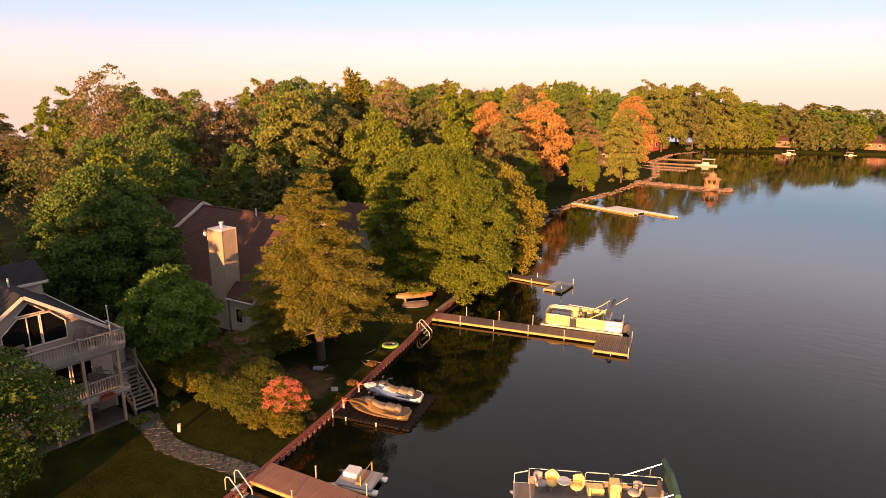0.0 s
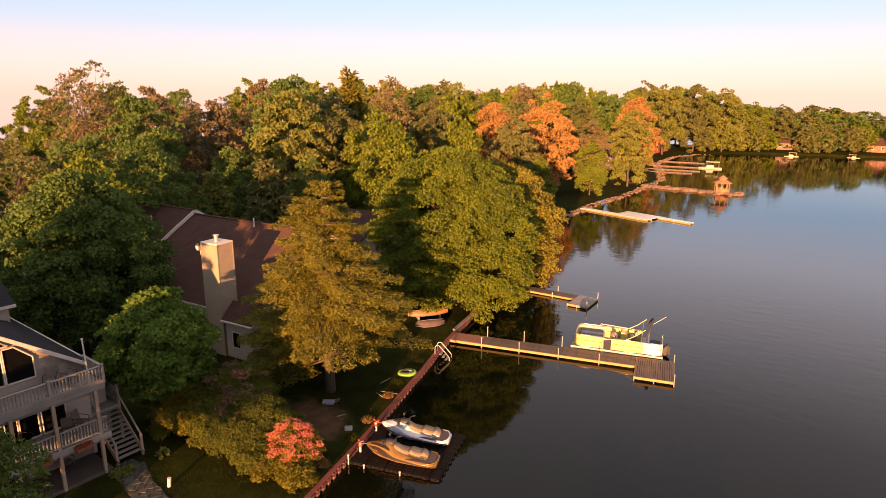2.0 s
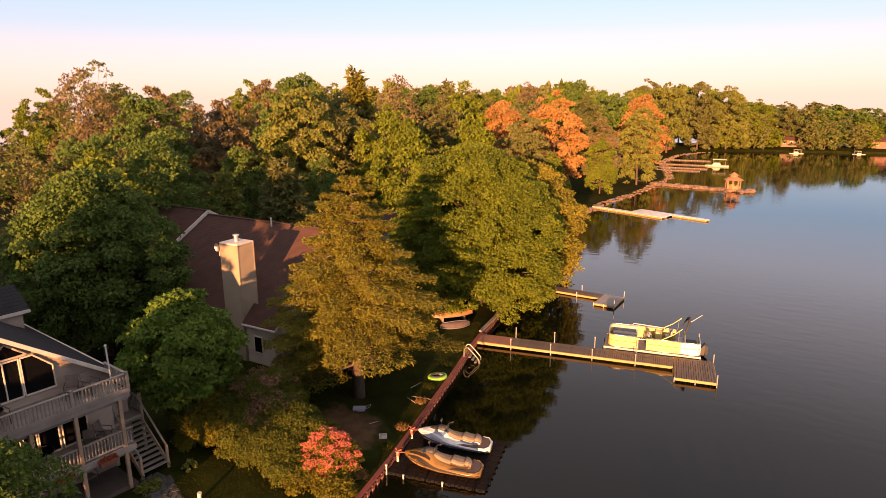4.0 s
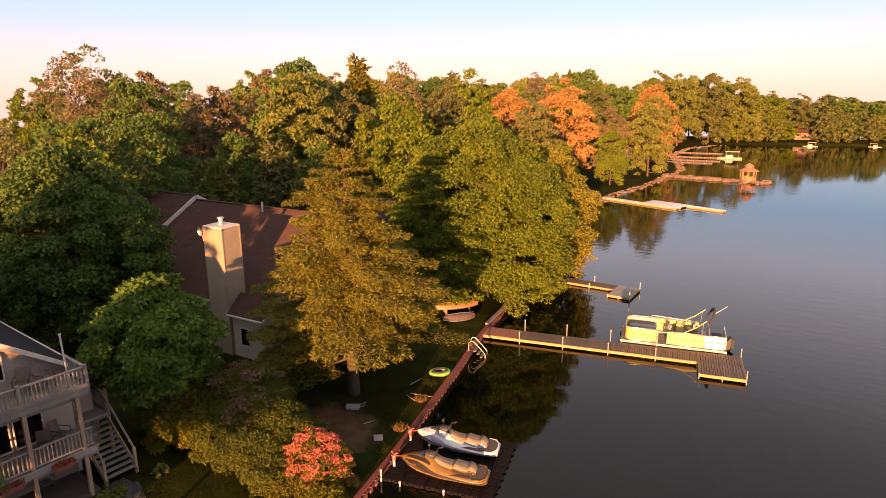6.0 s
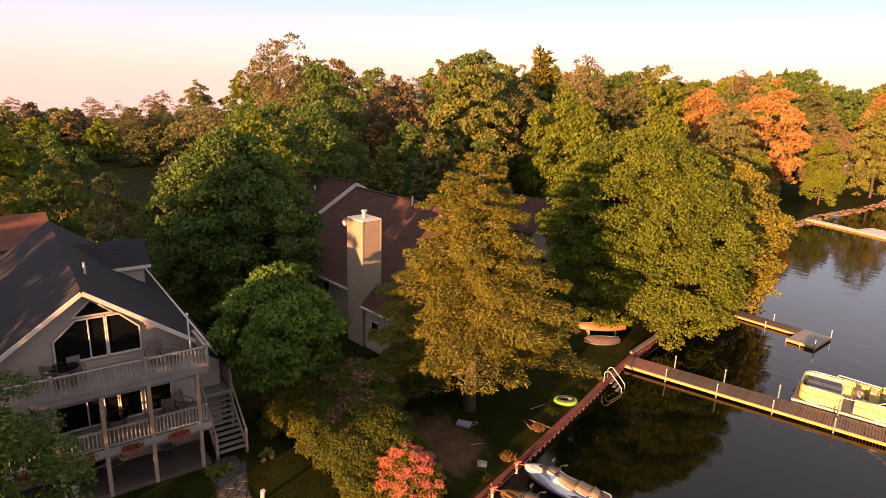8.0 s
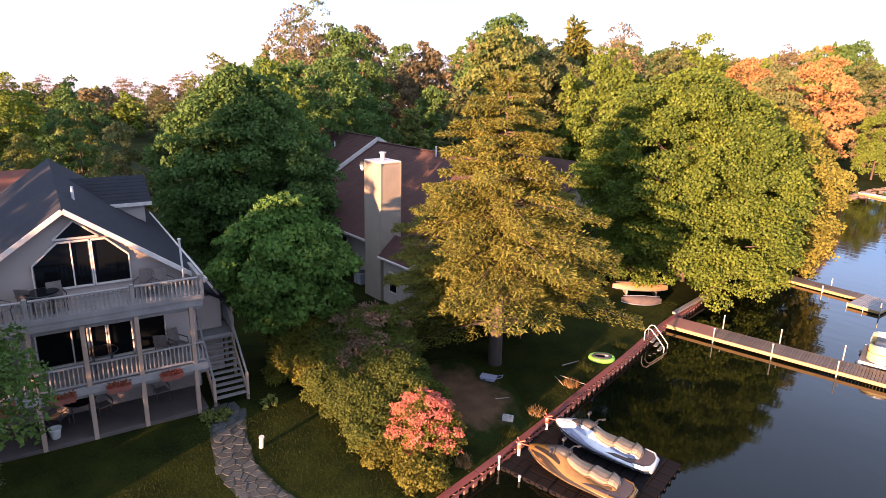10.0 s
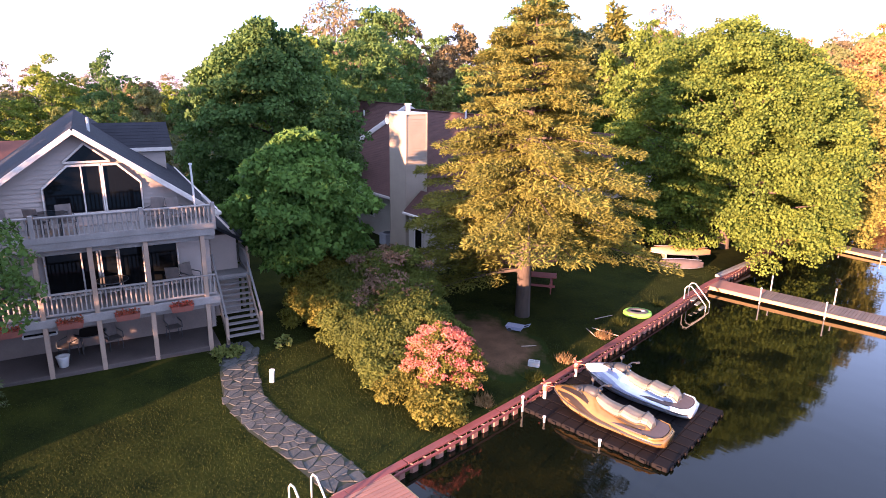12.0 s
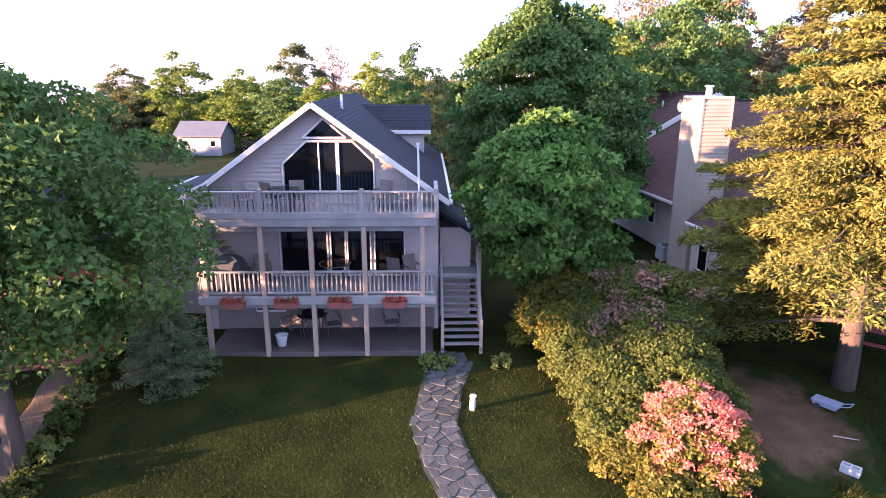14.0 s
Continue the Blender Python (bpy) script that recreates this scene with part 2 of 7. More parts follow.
# ---- mesh helpers ----
class G:
    """Collects plain geometry for one mesh."""

    def __init__(self):
        self.v, self.f = [], []

    def add(self, verts, faces):
        k = len(self.v)
        self.v += [tuple(q) for q in verts]
        self.f += [tuple(i + k for i in fc) for fc in faces]
        return self

    def box(self, c, s, rz=0.0, ch=0.0, m=None):
        """A box of size s centred on c; ch rounds its edges by a chamfer."""
        hx, hy, hz = (q / 2 for q in s)
        ch = min(ch, hx * 0.45, hy * 0.45, hz * 0.45)
        mm = m or (Matrix.Translation(c) @ Matrix.Rotation(rz, 4, "Z"))
        if ch <= 0:
            vs = [(x, y, z) for x in (-hx, hx) for y in (-hy, hy) for z in (-hz, hz)]
            fs = [(0, 1, 3, 2), (4, 6, 7, 5), (0, 4, 5, 1), (2, 3, 7, 6), (0, 2, 6, 4), (1, 5, 7, 3)]
        else:
            vs, idx = [], {}
            for sx in (-1, 1):
                for sy in (-1, 1):
                    for sz in (-1, 1):
                        for ax in range(3):
                            q = [sx * (hx - ch), sy * (hy - ch), sz * (hz - ch)]
                            q[ax] = (sx * hx, sy * hy, sz * hz)[ax]
                            idx[sx, sy, sz, ax] = len(vs)
                            vs.append(q)
            fs = []
            for ax in range(3):
                b, c2 = (ax + 1) % 3, (ax + 2) % 3
                for sg in (-1, 1):
                    def key(p, q):
                        k = [0, 0, 0]
                        k[ax], k[b], k[c2] = sg, p, q
                        return tuple(k)
                    loop = [idx[(*key(p, q), ax)] for p, q in ((-1, -1), (1, -1), (1, 1), (-1, 1))]
                    fs.append(tuple(loop if sg > 0 else loop[::-1]))
                for p in (-1, 1):
                    for q in (-1, 1):
                        def k3(sg):
                            k = [0, 0, 0]
                            k[ax], k[b], k[c2] = sg, p, q
                            return tuple(k)
                        e = [idx[(*k3(-1), b)], idx[(*k3(1), b)], idx[(*k3(1), c2)], idx[(*k3(-1), c2)]]
                        fs.append(tuple(e if p * q < 0 else e[::-1]))
            for sx in (-1, 1):
                for sy in (-1, 1):
                    for sz in (-1, 1):
                        e = [idx[sx, sy, sz, ax] for ax in range(3)]
                        fs.append(tuple(e if sx * sy * sz > 0 else e[::-1]))
        return self.add([mm @ Vector(q) for q in vs], fs)

    def beam(self, p, q, w, h, ch=0.0):
        """A bar from p to q, w wide (level) and h high."""
        p, q = Vector(p), Vector(q)
        d = q - p
        up = Vector((0, 0, 1)) if abs(d.normalized().z) < 0.99 else Vector((1, 0, 0))
        y = up.cross(d).normalized()
        z = d.normalized().cross(y)
        m = Matrix((d.normalized(), y, z)).transposed().to_4x4()
        m.translation = (p + q) / 2
        return self.box((0, 0, 0), (d.length, w, h), ch=ch, m=m)

    def tube(self, pts, r, n=8, taper=None, caps=True):
        """A round bar along points; taper gives a radius for each point."""
        pts = [Vector([float(e) for e in q]) for q in pts]
        taper = [float(e) for e in taper] if taper else None
        rings, prev = [], None
        for i, q in enumerate(pts):
            d = (pts[min(i + 1, len(pts) - 1)] - pts[max(i - 1, 0)]).normalized()
            if prev is None:
                prev = d.orthogonal().normalized()
            prev = (prev - d * prev.dot(d)).normalized()
            s = d.cross(prev)
            rr = taper[i] if taper else r
            rings.append([q + rr * (math.cos(2 * math.pi * j / n) * prev + math.sin(2 * math.pi * j / n) * s) for j in range(n)])
        fs = [(i * n + j, i * n + (j + 1) % n, (i + 1) * n + (j + 1) % n, (i + 1) * n + j) for i in range(len(pts) - 1) for j in range(n)]
        if caps:
            fs += [tuple(range(n))[::-1], tuple((len(pts) - 1) * n + j for j in range(n))]
        return self.add([q for ring in rings for q in ring], fs)

    def prism(self, poly, z0, z1, top=None):
        """A flat outline raised from z0 to z1; top: an inset outline for a chamfered upper edge."""
        n = len(poly)
        rings = [[(x, y, z0) for x, y in poly]]
        if top:
            rings.append([(x, y, z1 - 0.35 * (z1 - z0)) for x, y in poly])
            rings.append([(x, y, z1) for x, y in top])
        else:
            rings.append([(x, y, z1) for x, y in poly])
        fs = [(i * n + j, i * n + (j + 1) % n, (i + 1) * n + (j + 1) % n, (i + 1) * n + j) for i in range(len(rings) - 1) for j in range(n)]
        fs += [tuple(range(n))[::-1], tuple((len(rings) - 1) * n + j for j in range(n))]
        return self.add([q for ring in rings for q in ring], fs)

    def loft(self, rings, closed=True, caps=True):
        n = len(rings[0])
        fs = []
        for i in range(len(rings) - 1):
            for j in range(n if closed else n - 1):
                fs.append((i * n + j, i * n + (j + 1) % n, (i + 1) * n + (j + 1) % n, (i + 1) * n + j))
        if caps:
            fs += [tuple(range(n))[::-1], tuple((len(rings) - 1) * n + j for j in range(n))]
        return self.add([q for ring in rings for q in ring], fs)

    def mesh(self, name, material, smooth=False):
        me = bpy.data.meshes.new(name)
        me.from_pydata(self.v, [], self.f)
        if material:
            me.materials.append(material)
        if smooth:
            me.shade_smooth()
        me.update()
        return me


def part(name, g, material, parent=None, label="", smooth=False, at=None):
    """One mesh object, under a thing or a part if one is given."""
    ob = new(name, g.mesh(name, material, smooth) if isinstance(g, G) else g)
    if at is not None:
        ob.matrix_basis = at
    if parent:
        ob.parent = parent
    return tagged(ob, label)


def thing(name, label, category, group="", at=None, kind=""):
    """The Empty at the base of a thing with parts."""
    ob = new(name)
    if at is not None:
        ob.matrix_basis = at
    return tagged(ob, label, category, group, kind)


def lerp(a, b, t):
    return a + (b - a) * t


def rz_pose(x, y, z, deg):
    return pose(x, y, z, 0, 0, deg)


# ---- ground, water, shore ----
SHORE = [(-900, 8), (-60, 4.5), (-24, 2.4), (-14, 1.7), (-9, 1.25), (-4.6, 0.62), (-1.8, 0.2), (1.8, -0.45), (5.5, -1.2), (9.5, -1.95), (13.5, -2.9),
         (18, -3.5), (24, -4.8), (35, -7.2), (55, -10.2), (67, -11.8), (80, -11.2), (92, -9.2), (106, -8.2), (119, -7.5), (135, -11), (152, -15.5),
         (175, -15), (188, -10), (197, 5), (203, 30), (207, 62), (212, 150), (218, 420), (900, 4000)]


def shore_x(y):
    return float(np.interp(y, [q[0] for q in SHORE], [q[1] for q in SHORE]))


def land_z(x, y):
    d = shore_x(y) - x
    wall = 0.69 + 0.061 * min(d, 12) + 0.012 * max(0, min(d - 12, 40))
    bank = min(0.3 + 0.10 * d, 1.1) + 0.01 * max(0, min(d - 8, 60))
    k = min(max((y - 50) / 12, 0), 1)
    return wall * (1 - k) + bank * k + 0.05 * noise.noise(Vector((x * 0.25, y * 0.25, 0))) * min(1, d / 3)


def build_ground():
    ys = [-900, -500, -300, -200, -140, -100, -75, -60, -50, -42, -36] + [-30 + 0.75 * i for i in range(120)] + [60 + 3 * i for i in range(54)] + [230, 260, 300, 360, 450, 600, 800, 900]
    ds = [-3000, -40, -8, -0.05, -0.04, 0.02, 0.5, 1, 1.5, 2.2, 3, 4, 5, 6, 7, 8, 9, 10, 12, 14, 17, 20, 25, 30, 40, 55, 75, 100, 150, 250, 500, 1500]
    vs, fs = [], []
    for y in ys:
        sx = shore_x(y)
        for d in ds:
            x = sx - d
            soft = 50 < y
            if d < -0.045:
                z = -2.2 if not soft else (-0.4 if d > -1 else -2.2)
            elif d < 0:
                z = land_z(sx - 0.01, y) - 0.06 if not soft else -0.1
            else:
                z = land_z(x, y)
            z -= 0.07 * max(0, y - 300) + 0.06 * max(0, d - 150)          # the land falls away behind the woods
            vs.append((x, y, z))
    n = len(ds)
    for i in range(len(ys) - 1):
        for j in range(n - 1):
            fs.append((i * n + j, (i + 1) * n + j, (i + 1) * n + j + 1, i * n + j + 1))
    g = G().add(vs, fs)
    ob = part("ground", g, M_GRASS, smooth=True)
    return tagged(ob, "mown green lawn sloping down to the lake shore", "ground", kind="structure")


build_ground()
WATER = 0.42
w = part("water", G().add([(-90, -1500, WATER), (2500, -1500, WATER), (2500, 290, WATER), (-90, 290, WATER)], [(0, 1, 2, 3)]), M_WATER)
tagged(w, "dark calm lake water with faint ripples", "water", kind="structure")


# ---- trees ----
LEAF = np.array([(0, 0, 0), (0.40, 0.5, 0.05), (0, 1.05, -0.05), (-0.40, 0.5, 0.05)])
LOBED = np.array([(0, 0, 0), (0.52, 0.20, 0.04), (0.25, 0.46, 0.02), (0, 1.05, -0.08), (-0.25, 0.46, 0.02), (-0.52, 0.20, 0.04)])
SPRIG = np.array([(-0.42, 0.12, 0.0), (0.42, 0.0, 0.05), (0.05, 1.05, -0.05)])


def leaves_mesh(name, pos, out, size, material, rng, shape=LEAF, droop=0.25, along=None, rough=1.2):
    """Many single leaves or sprays at pos, facing roughly out."""
    n = len(pos)
    nrm = out + rng.normal(0, rough, (n, 3)) + np.array([0, 0, 0.3])
    nrm /= np.linalg.norm(nrm, axis=1, keepdims=True)
    t = rng.normal(0, 1, (n, 3)) + out * 0.8 - np.array([0, 0, droop])
    if along is not None:
        t = rng.normal(0, 0.45, (n, 3)) + along - np.array([0, 0, droop])
    t -= nrm * (t * nrm).sum(1, keepdims=True)
    t /= np.linalg.norm(t, axis=1, keepdims=True)
    s = np.cross(t, nrm)
    k = len(shape)
    sz = (size * rng.uniform(0.65, 1.35, n))[:, None, None]
    v = pos[:, None] + sz * (s[:, None] * shape[None, :, :1] + t[:, None] * shape[None, :, 1:2] + nrm[:, None] * shape[None, :, 2:3])
    me = bpy.data.meshes.new(name)
    me.vertices.add(n * k)
    me.vertices.foreach_set("co", v.reshape(-1).astype(np.float32))
    me.loops.add(n * k)
    me.loops.foreach_set("vertex_index", np.arange(n * k, dtype=np.int32))
    me.polygons.add(n)
    me.polygons.foreach_set("loop_start", np.arange(0, n * k, k, dtype=np.int32))
    me.materials.append(material)
    me.update(calc_edges=True)
    return me


def crown_points(rng, h, r, base, count, clumps, fill=0.35, top_taper=0.75, skirt=0.35, clump=(0.10, 0.19)):
    """Leaf places in an uneven crown made of flat clumps of twigs; z from base to h."""
    cz = (h + base) / 2
    hz = (h - base) / 2
    c, rad = [], []
    lobes = rng.normal(0, 1, (9, 3))
    lobes /= np.linalg.norm(lobes, axis=1, keepdims=True)
    while len(c) < clumps:
        q = rng.normal(0, 1, 3)
        q /= np.linalg.norm(q)
        k = rng.uniform(0.82, 1.06) if rng.random() < 0.72 else rng.uniform(fill, 0.86)
        k *= 0.85 + 0.21 * float(np.max(lobes @ q)) ** 3
        cr = r * rng.uniform(*clump)
        flat = math.hypot(q[0], q[1])
        wide = flat * (1.0 - (1 - top_taper) * max(0, q[2]))
        if q[2] < 0:
            wide = lerp(flat, 1 - 0.18 * abs(q[2]), skirt)
        c.append(np.array([q[0] / flat * (r - cr * 0.7) * k * wide, q[1] / flat * (r - cr * 0.7) * k * wide, cz + q[2] * (hz - cr * 0.4) * k]))
        rad.append(cr)
    c, rad = np.array(c), np.array(rad)
    which = rng.choice(clumps, count, p=rad ** 2 / np.sum(rad ** 2))
    d = rng.normal(0, 1, (count, 3))
    d /= np.linalg.norm(d, axis=1, keepdims=True)
    d[:, 2] = np.abs(d[:, 2]) * np.where(rng.random(count) < 0.8, 1, -1)
    rr = rad[which] * rng.uniform(0.3, 1.1, count) ** 0.5
    pos = c[which] + d * rr[:, None] * np.array([1.1, 1.1, 0.55])
    side = c[which] - np.array([0, 0, cz])
    pos[:, 2] -= 0.25 * rad[which] * (d[:, :2] * side[:, :2]).sum(1) / (np.linalg.norm(side[:, :2], axis=1) + 1e-6)
    ctr = pos - np.array([0, 0, cz])
    out = d * 0.8 + 0.6 * ctr / (np.linalg.norm(ctr, axis=1, keepdims=True) + 1e-6)
    out /= np.linalg.norm(out, axis=1, keepdims=True)
    return pos, out, c


def limbs(g, rng, base_h, h, r, clumps, trunk_r, count):
    """Trunk and limbs that reach into the crown."""
    bend = rng.normal(0, 0.25, 2)
    top = h * 0.78
    pts = [(0, 0, -0.3), (0, 0, base_h * 0.5), (bend[0] * 0.4, bend[1] * 0.4, lerp(base_h, top, 0.35)), (bend[0], bend[1], top)]
    g.tube(pts, 0, 9, [trunk_r * 1.35, trunk_r, trunk_r * 0.75, trunk_r * 0.12])
    for i in rng.permutation(len(clumps))[:count]:
        q = clumps[i]
        z0 = max(base_h * 0.8, min(q[2] * 0.75, top * 0.85))
        k = z0 / top
        st = np.array([bend[0] * k, bend[1] * k, z0])
        mid = lerp(st, q, 0.5) + np.array([0, 0, -0.05 * r])
        rr = trunk_r * 0.42 * (1 - 0.6 * k)
        g.tube([st, mid, q], 0, 5, [rr, rr * 0.6, rr * 0.2], caps=False)


def tree_meshes(seed, h, r, base, leaf, material, count, clumps=70, trunk_r=0.22, bark=None, fill=0.35, top_taper=0.75, nlimbs=14, skirt=0.35, clump=(0.10, 0.19), shape=LEAF):
    rng = np.random.default_rng(seed)
    pos, out, c = crown_points(rng, h, r, base, count, clumps, fill, top_taper, skirt, clump)
    crown = leaves_mesh("crown", pos, out, np.full(count, leaf), material, rng, shape)
    g = G()
    limbs(g, rng, base, h, r, c, trunk_r, nlimbs)
    return g.mesh("trunk", bark or M_BARK, smooth=True), crown


def place_tree(name, meshes, x, y, label, category="tree", group="", rz=0, sc=1.0, z=None):
    t = thing(name, label, category, group, at=rz_pose(x, y, land_z(x, y) - 0.05 if z is None else z, rz) @ Matrix.Scale(sc, 4))
    part("trunk", meshes[0], None, t)
    part("crown", meshes[1], None, t)
    return t


def conifer_meshes(seed, h, r, base, material, rows, spray=0.34, droop=0.22, bark=None, trunk_r=0.24, per=30, bare=0.15, needle=0.62, gap=None, taper=0.66):
    """A needle tree: whorls of drooping branches set with flat sprays."""
    rng = np.random.default_rng(seed)
    g, pos, out, size = G(), [], [], []
    g.tube([(0, 0, -0.3), (0, 0, h * 0.4), (0, 0, h * 0.97)], 0, 9, [trunk_r * 1.3, trunk_r * 0.8, 0.03])
    for i in range(rows):
        k = (i + rng.uniform(-0.3, 0.3)) / rows
        k = min(max(k, 0), 0.985)
        z = lerp(base, h * 0.985, k)
        length = r * (1 - k) ** taper * rng.uniform(0.78, 1.12) * (0.84 + 0.16 * min(1, k * 5)) + 0.12
        nb = max(4, int(4 + 6 * (1 - k)))
        a0 = rng.uniform(0, 6.28)
        for b in range(nb):
            a = a0 + 6.283 * b / nb + rng.normal(0, 0.22)
            ln = length * rng.uniform(0.7, 1.15)
            if gap is not None and k < (0.20 if math.cos(a - gap) > 0.5 else 0.10 if math.sin(a - gap) > -0.2 else 0.0):
                continue
            zb = min(z + rng.uniform(-0.6, 0.6) * (h - base) / rows, h * 0.985)
            rise = 0.16 * ln * (k * 1.6 - 0.3)
            pt = []
            for q in np.linspace(0, 1, 5):
                pt.append((math.cos(a) * ln * q, math.sin(a) * ln * q, zb + rise * q - droop * ln * q * q + 0.12 * ln * max(0, q - 0.75)))
            if ln > 0.9:
                g.tube(pt, 0, 4, [0.035 + 0.012 * ln, 0.03 + 0.008 * ln, 0.03, 0.02, 0.008], caps=False)
            pt = np.array(pt)
            m = max(6, int(per * ln / r * 1.6) + 4)
            q = rng.uniform(bare, 1.03, m) ** 0.8
            qq = np.clip(q, 0, 0.999) * 4
            lo = qq.astype(int)
            fr = (qq - lo)[:, None]
            p = pt[lo] * (1 - fr) + pt[np.minimum(lo + 1, 4)] * fr
            side = np.array([-math.sin(a), math.cos(a), 0])
            spread = (rng.uniform(-1, 1, m) * 0.34 * ln * (1.05 - 0.72 * q))[:, None]
            p = p + side * spread + np.stack([np.zeros(m), np.zeros(m), -0.10 * np.abs(spread[:, 0]) + rng.normal(0, 0.05, m)], 1)
            o = np.array([math.cos(a), math.sin(a), 0.5]) + side * (np.sign(spread) * 0.5)
            pos.append(p)
            out.append(o)
            size.append(np.full(m, spray) * (0.75 + 0.35 * rng.random()))
    pos, out, size = np.concatenate(pos), np.concatenate(out), np.concatenate(size)
    up = np.tile([0.0, 0.0, 0.75], (len(pos), 1)) + 0.45 * out
    crown = leaves_mesh("crown", pos, up, size, material, rng, shape=LEAF * np.array([needle, 1.25, 1.0]), droop=0.3, along=out, rough=0.85)
    return g.mesh("trunk", bark or M_BARK, smooth=True), crown


def near_trees():
    c = conifer_meshes(3, 13.4, 6.1, 2.1, M_NEEDLE, 38, spray=0.14, per=1000, trunk_r=0.27, droop=0.19, needle=0.5, gap=-0.85, taper=0.63)
    place_tree("spruce_tree", c, -5.0, 3.1, "tall spreading spruce with sunlit olive needles beside the lake", "tree")
    m = tree_meshes(5, 14.0, 7.2, 0.3, 0.15, M_MAPLE, 220000, 1000, 0.36, nlimbs=40, skirt=0.85, clump=(0.055, 0.12), fill=0.5)
    place_tree("maple_tree", m, -6.6, 22.2, "broad full maple with dense green leaves at the shore", "tree")
    m = tree_meshes(6, 11.6, 7.0, 0.2, 0.2, M_GOLDL, 80000, 600, 0.28, nlimbs=18, skirt=0.8, clump=(0.06, 0.14))
    place_tree("maple_tree", m, -7.0, 31.0, "yellow-green maple leaning over the shoreline", "tree")
    m = tree_meshes(16, 9.0, 4.6, 0.2, 0.30, M_MAPLE, 20000, 200, 0.24, nlimbs=14, skirt=0.7)
    place_tree("maple_tree", m, -12.5, 46, "green shoreline maple with low branches", "tree")
    m = tree_meshes(7, 8.0, 2.95, 1.9, 0.19, M_MAPLEB, 32000, 190, 0.13, nlimbs=30, clump=(0.11, 0.22), fill=0.3, shape=LOBED)
    place_tree("young_maple_tree", m, -9.7, -4.8, "young round maple with bright green leaves between two houses", "tree")
    m = tree_meshes(8, 12.4, 5.4, 0.3, 0.2, M_DARKL, 90000, 520, 0.35, nlimbs=20, skirt=0.6, clump=(0.07, 0.16))
    place_tree("large_maple_tree", m, -22.5, -1.0, "large dense maple with dark green leaves behind the houses", "tree")
    m = tree_meshes(9, 9.4, 4.9, 2.9, 0.125, M_MAPLEC, 68000, 210, 0.2, nlimbs=40, clump=(0.09, 0.2), skirt=0.1, shape=LOBED)
    place_tree("maple_tree", m, -4.0, -19.4, "leafy green maple with a pale trunk beside the lawn", "tree")
    # out of view; added to shade the patio and lower deck
    m = tree_meshes(10, 4.8, 3.2, 0.1, 0.2, M_MAPLEC, 16000, 110, 0.12, nlimbs=14, skirt=0.8)
    place_tree("maple_tree", m, -3.5, -30.0, "low unseen maple added to shade the lower house front", "tree")
    # unseen tree, added only to keep low sun off the roofs and chimney
    m = tree_meshes(14, 15.5, 5.3, 0.6, 0.3, M_DARKL, 22000, 180, 0.3, nlimbs=14, skirt=0.5)
    place_tree("maple_tree", m, -9.3, -33.0, "tall unseen maple added to shade the roofs and chimney", "tree")
    c = conifer_meshes(11, 2.9, 1.4, 0.05, M_BLUEN, 26, spray=0.085, per=190, needle=0.4, trunk_r=0.07, droop=0.1)
    place_tree("small_spruce", c, -7.9, -17.0, "small blue-green spruce beside the patio", "spruce")
    c = conifer_meshes(12, 11.6, 3.6, 0.8, M_OLIVE, 34, spray=0.42, per=60, trunk_r=0.2, droop=0.05)
    place_tree("pine_tree", c, -25.0, 18.5, "soft olive pine behind the brown roof", "tree")
    c = conifer_meshes(13, 9.0, 2.7, 0.4, M_YEL, 26, spray=0.4, per=50, trunk_r=0.15, droop=0.0)
    place_tree("cedar_tree", c, -37.7, 22.8, "upright pale green cedar among dark trees", "tree")


near_trees()


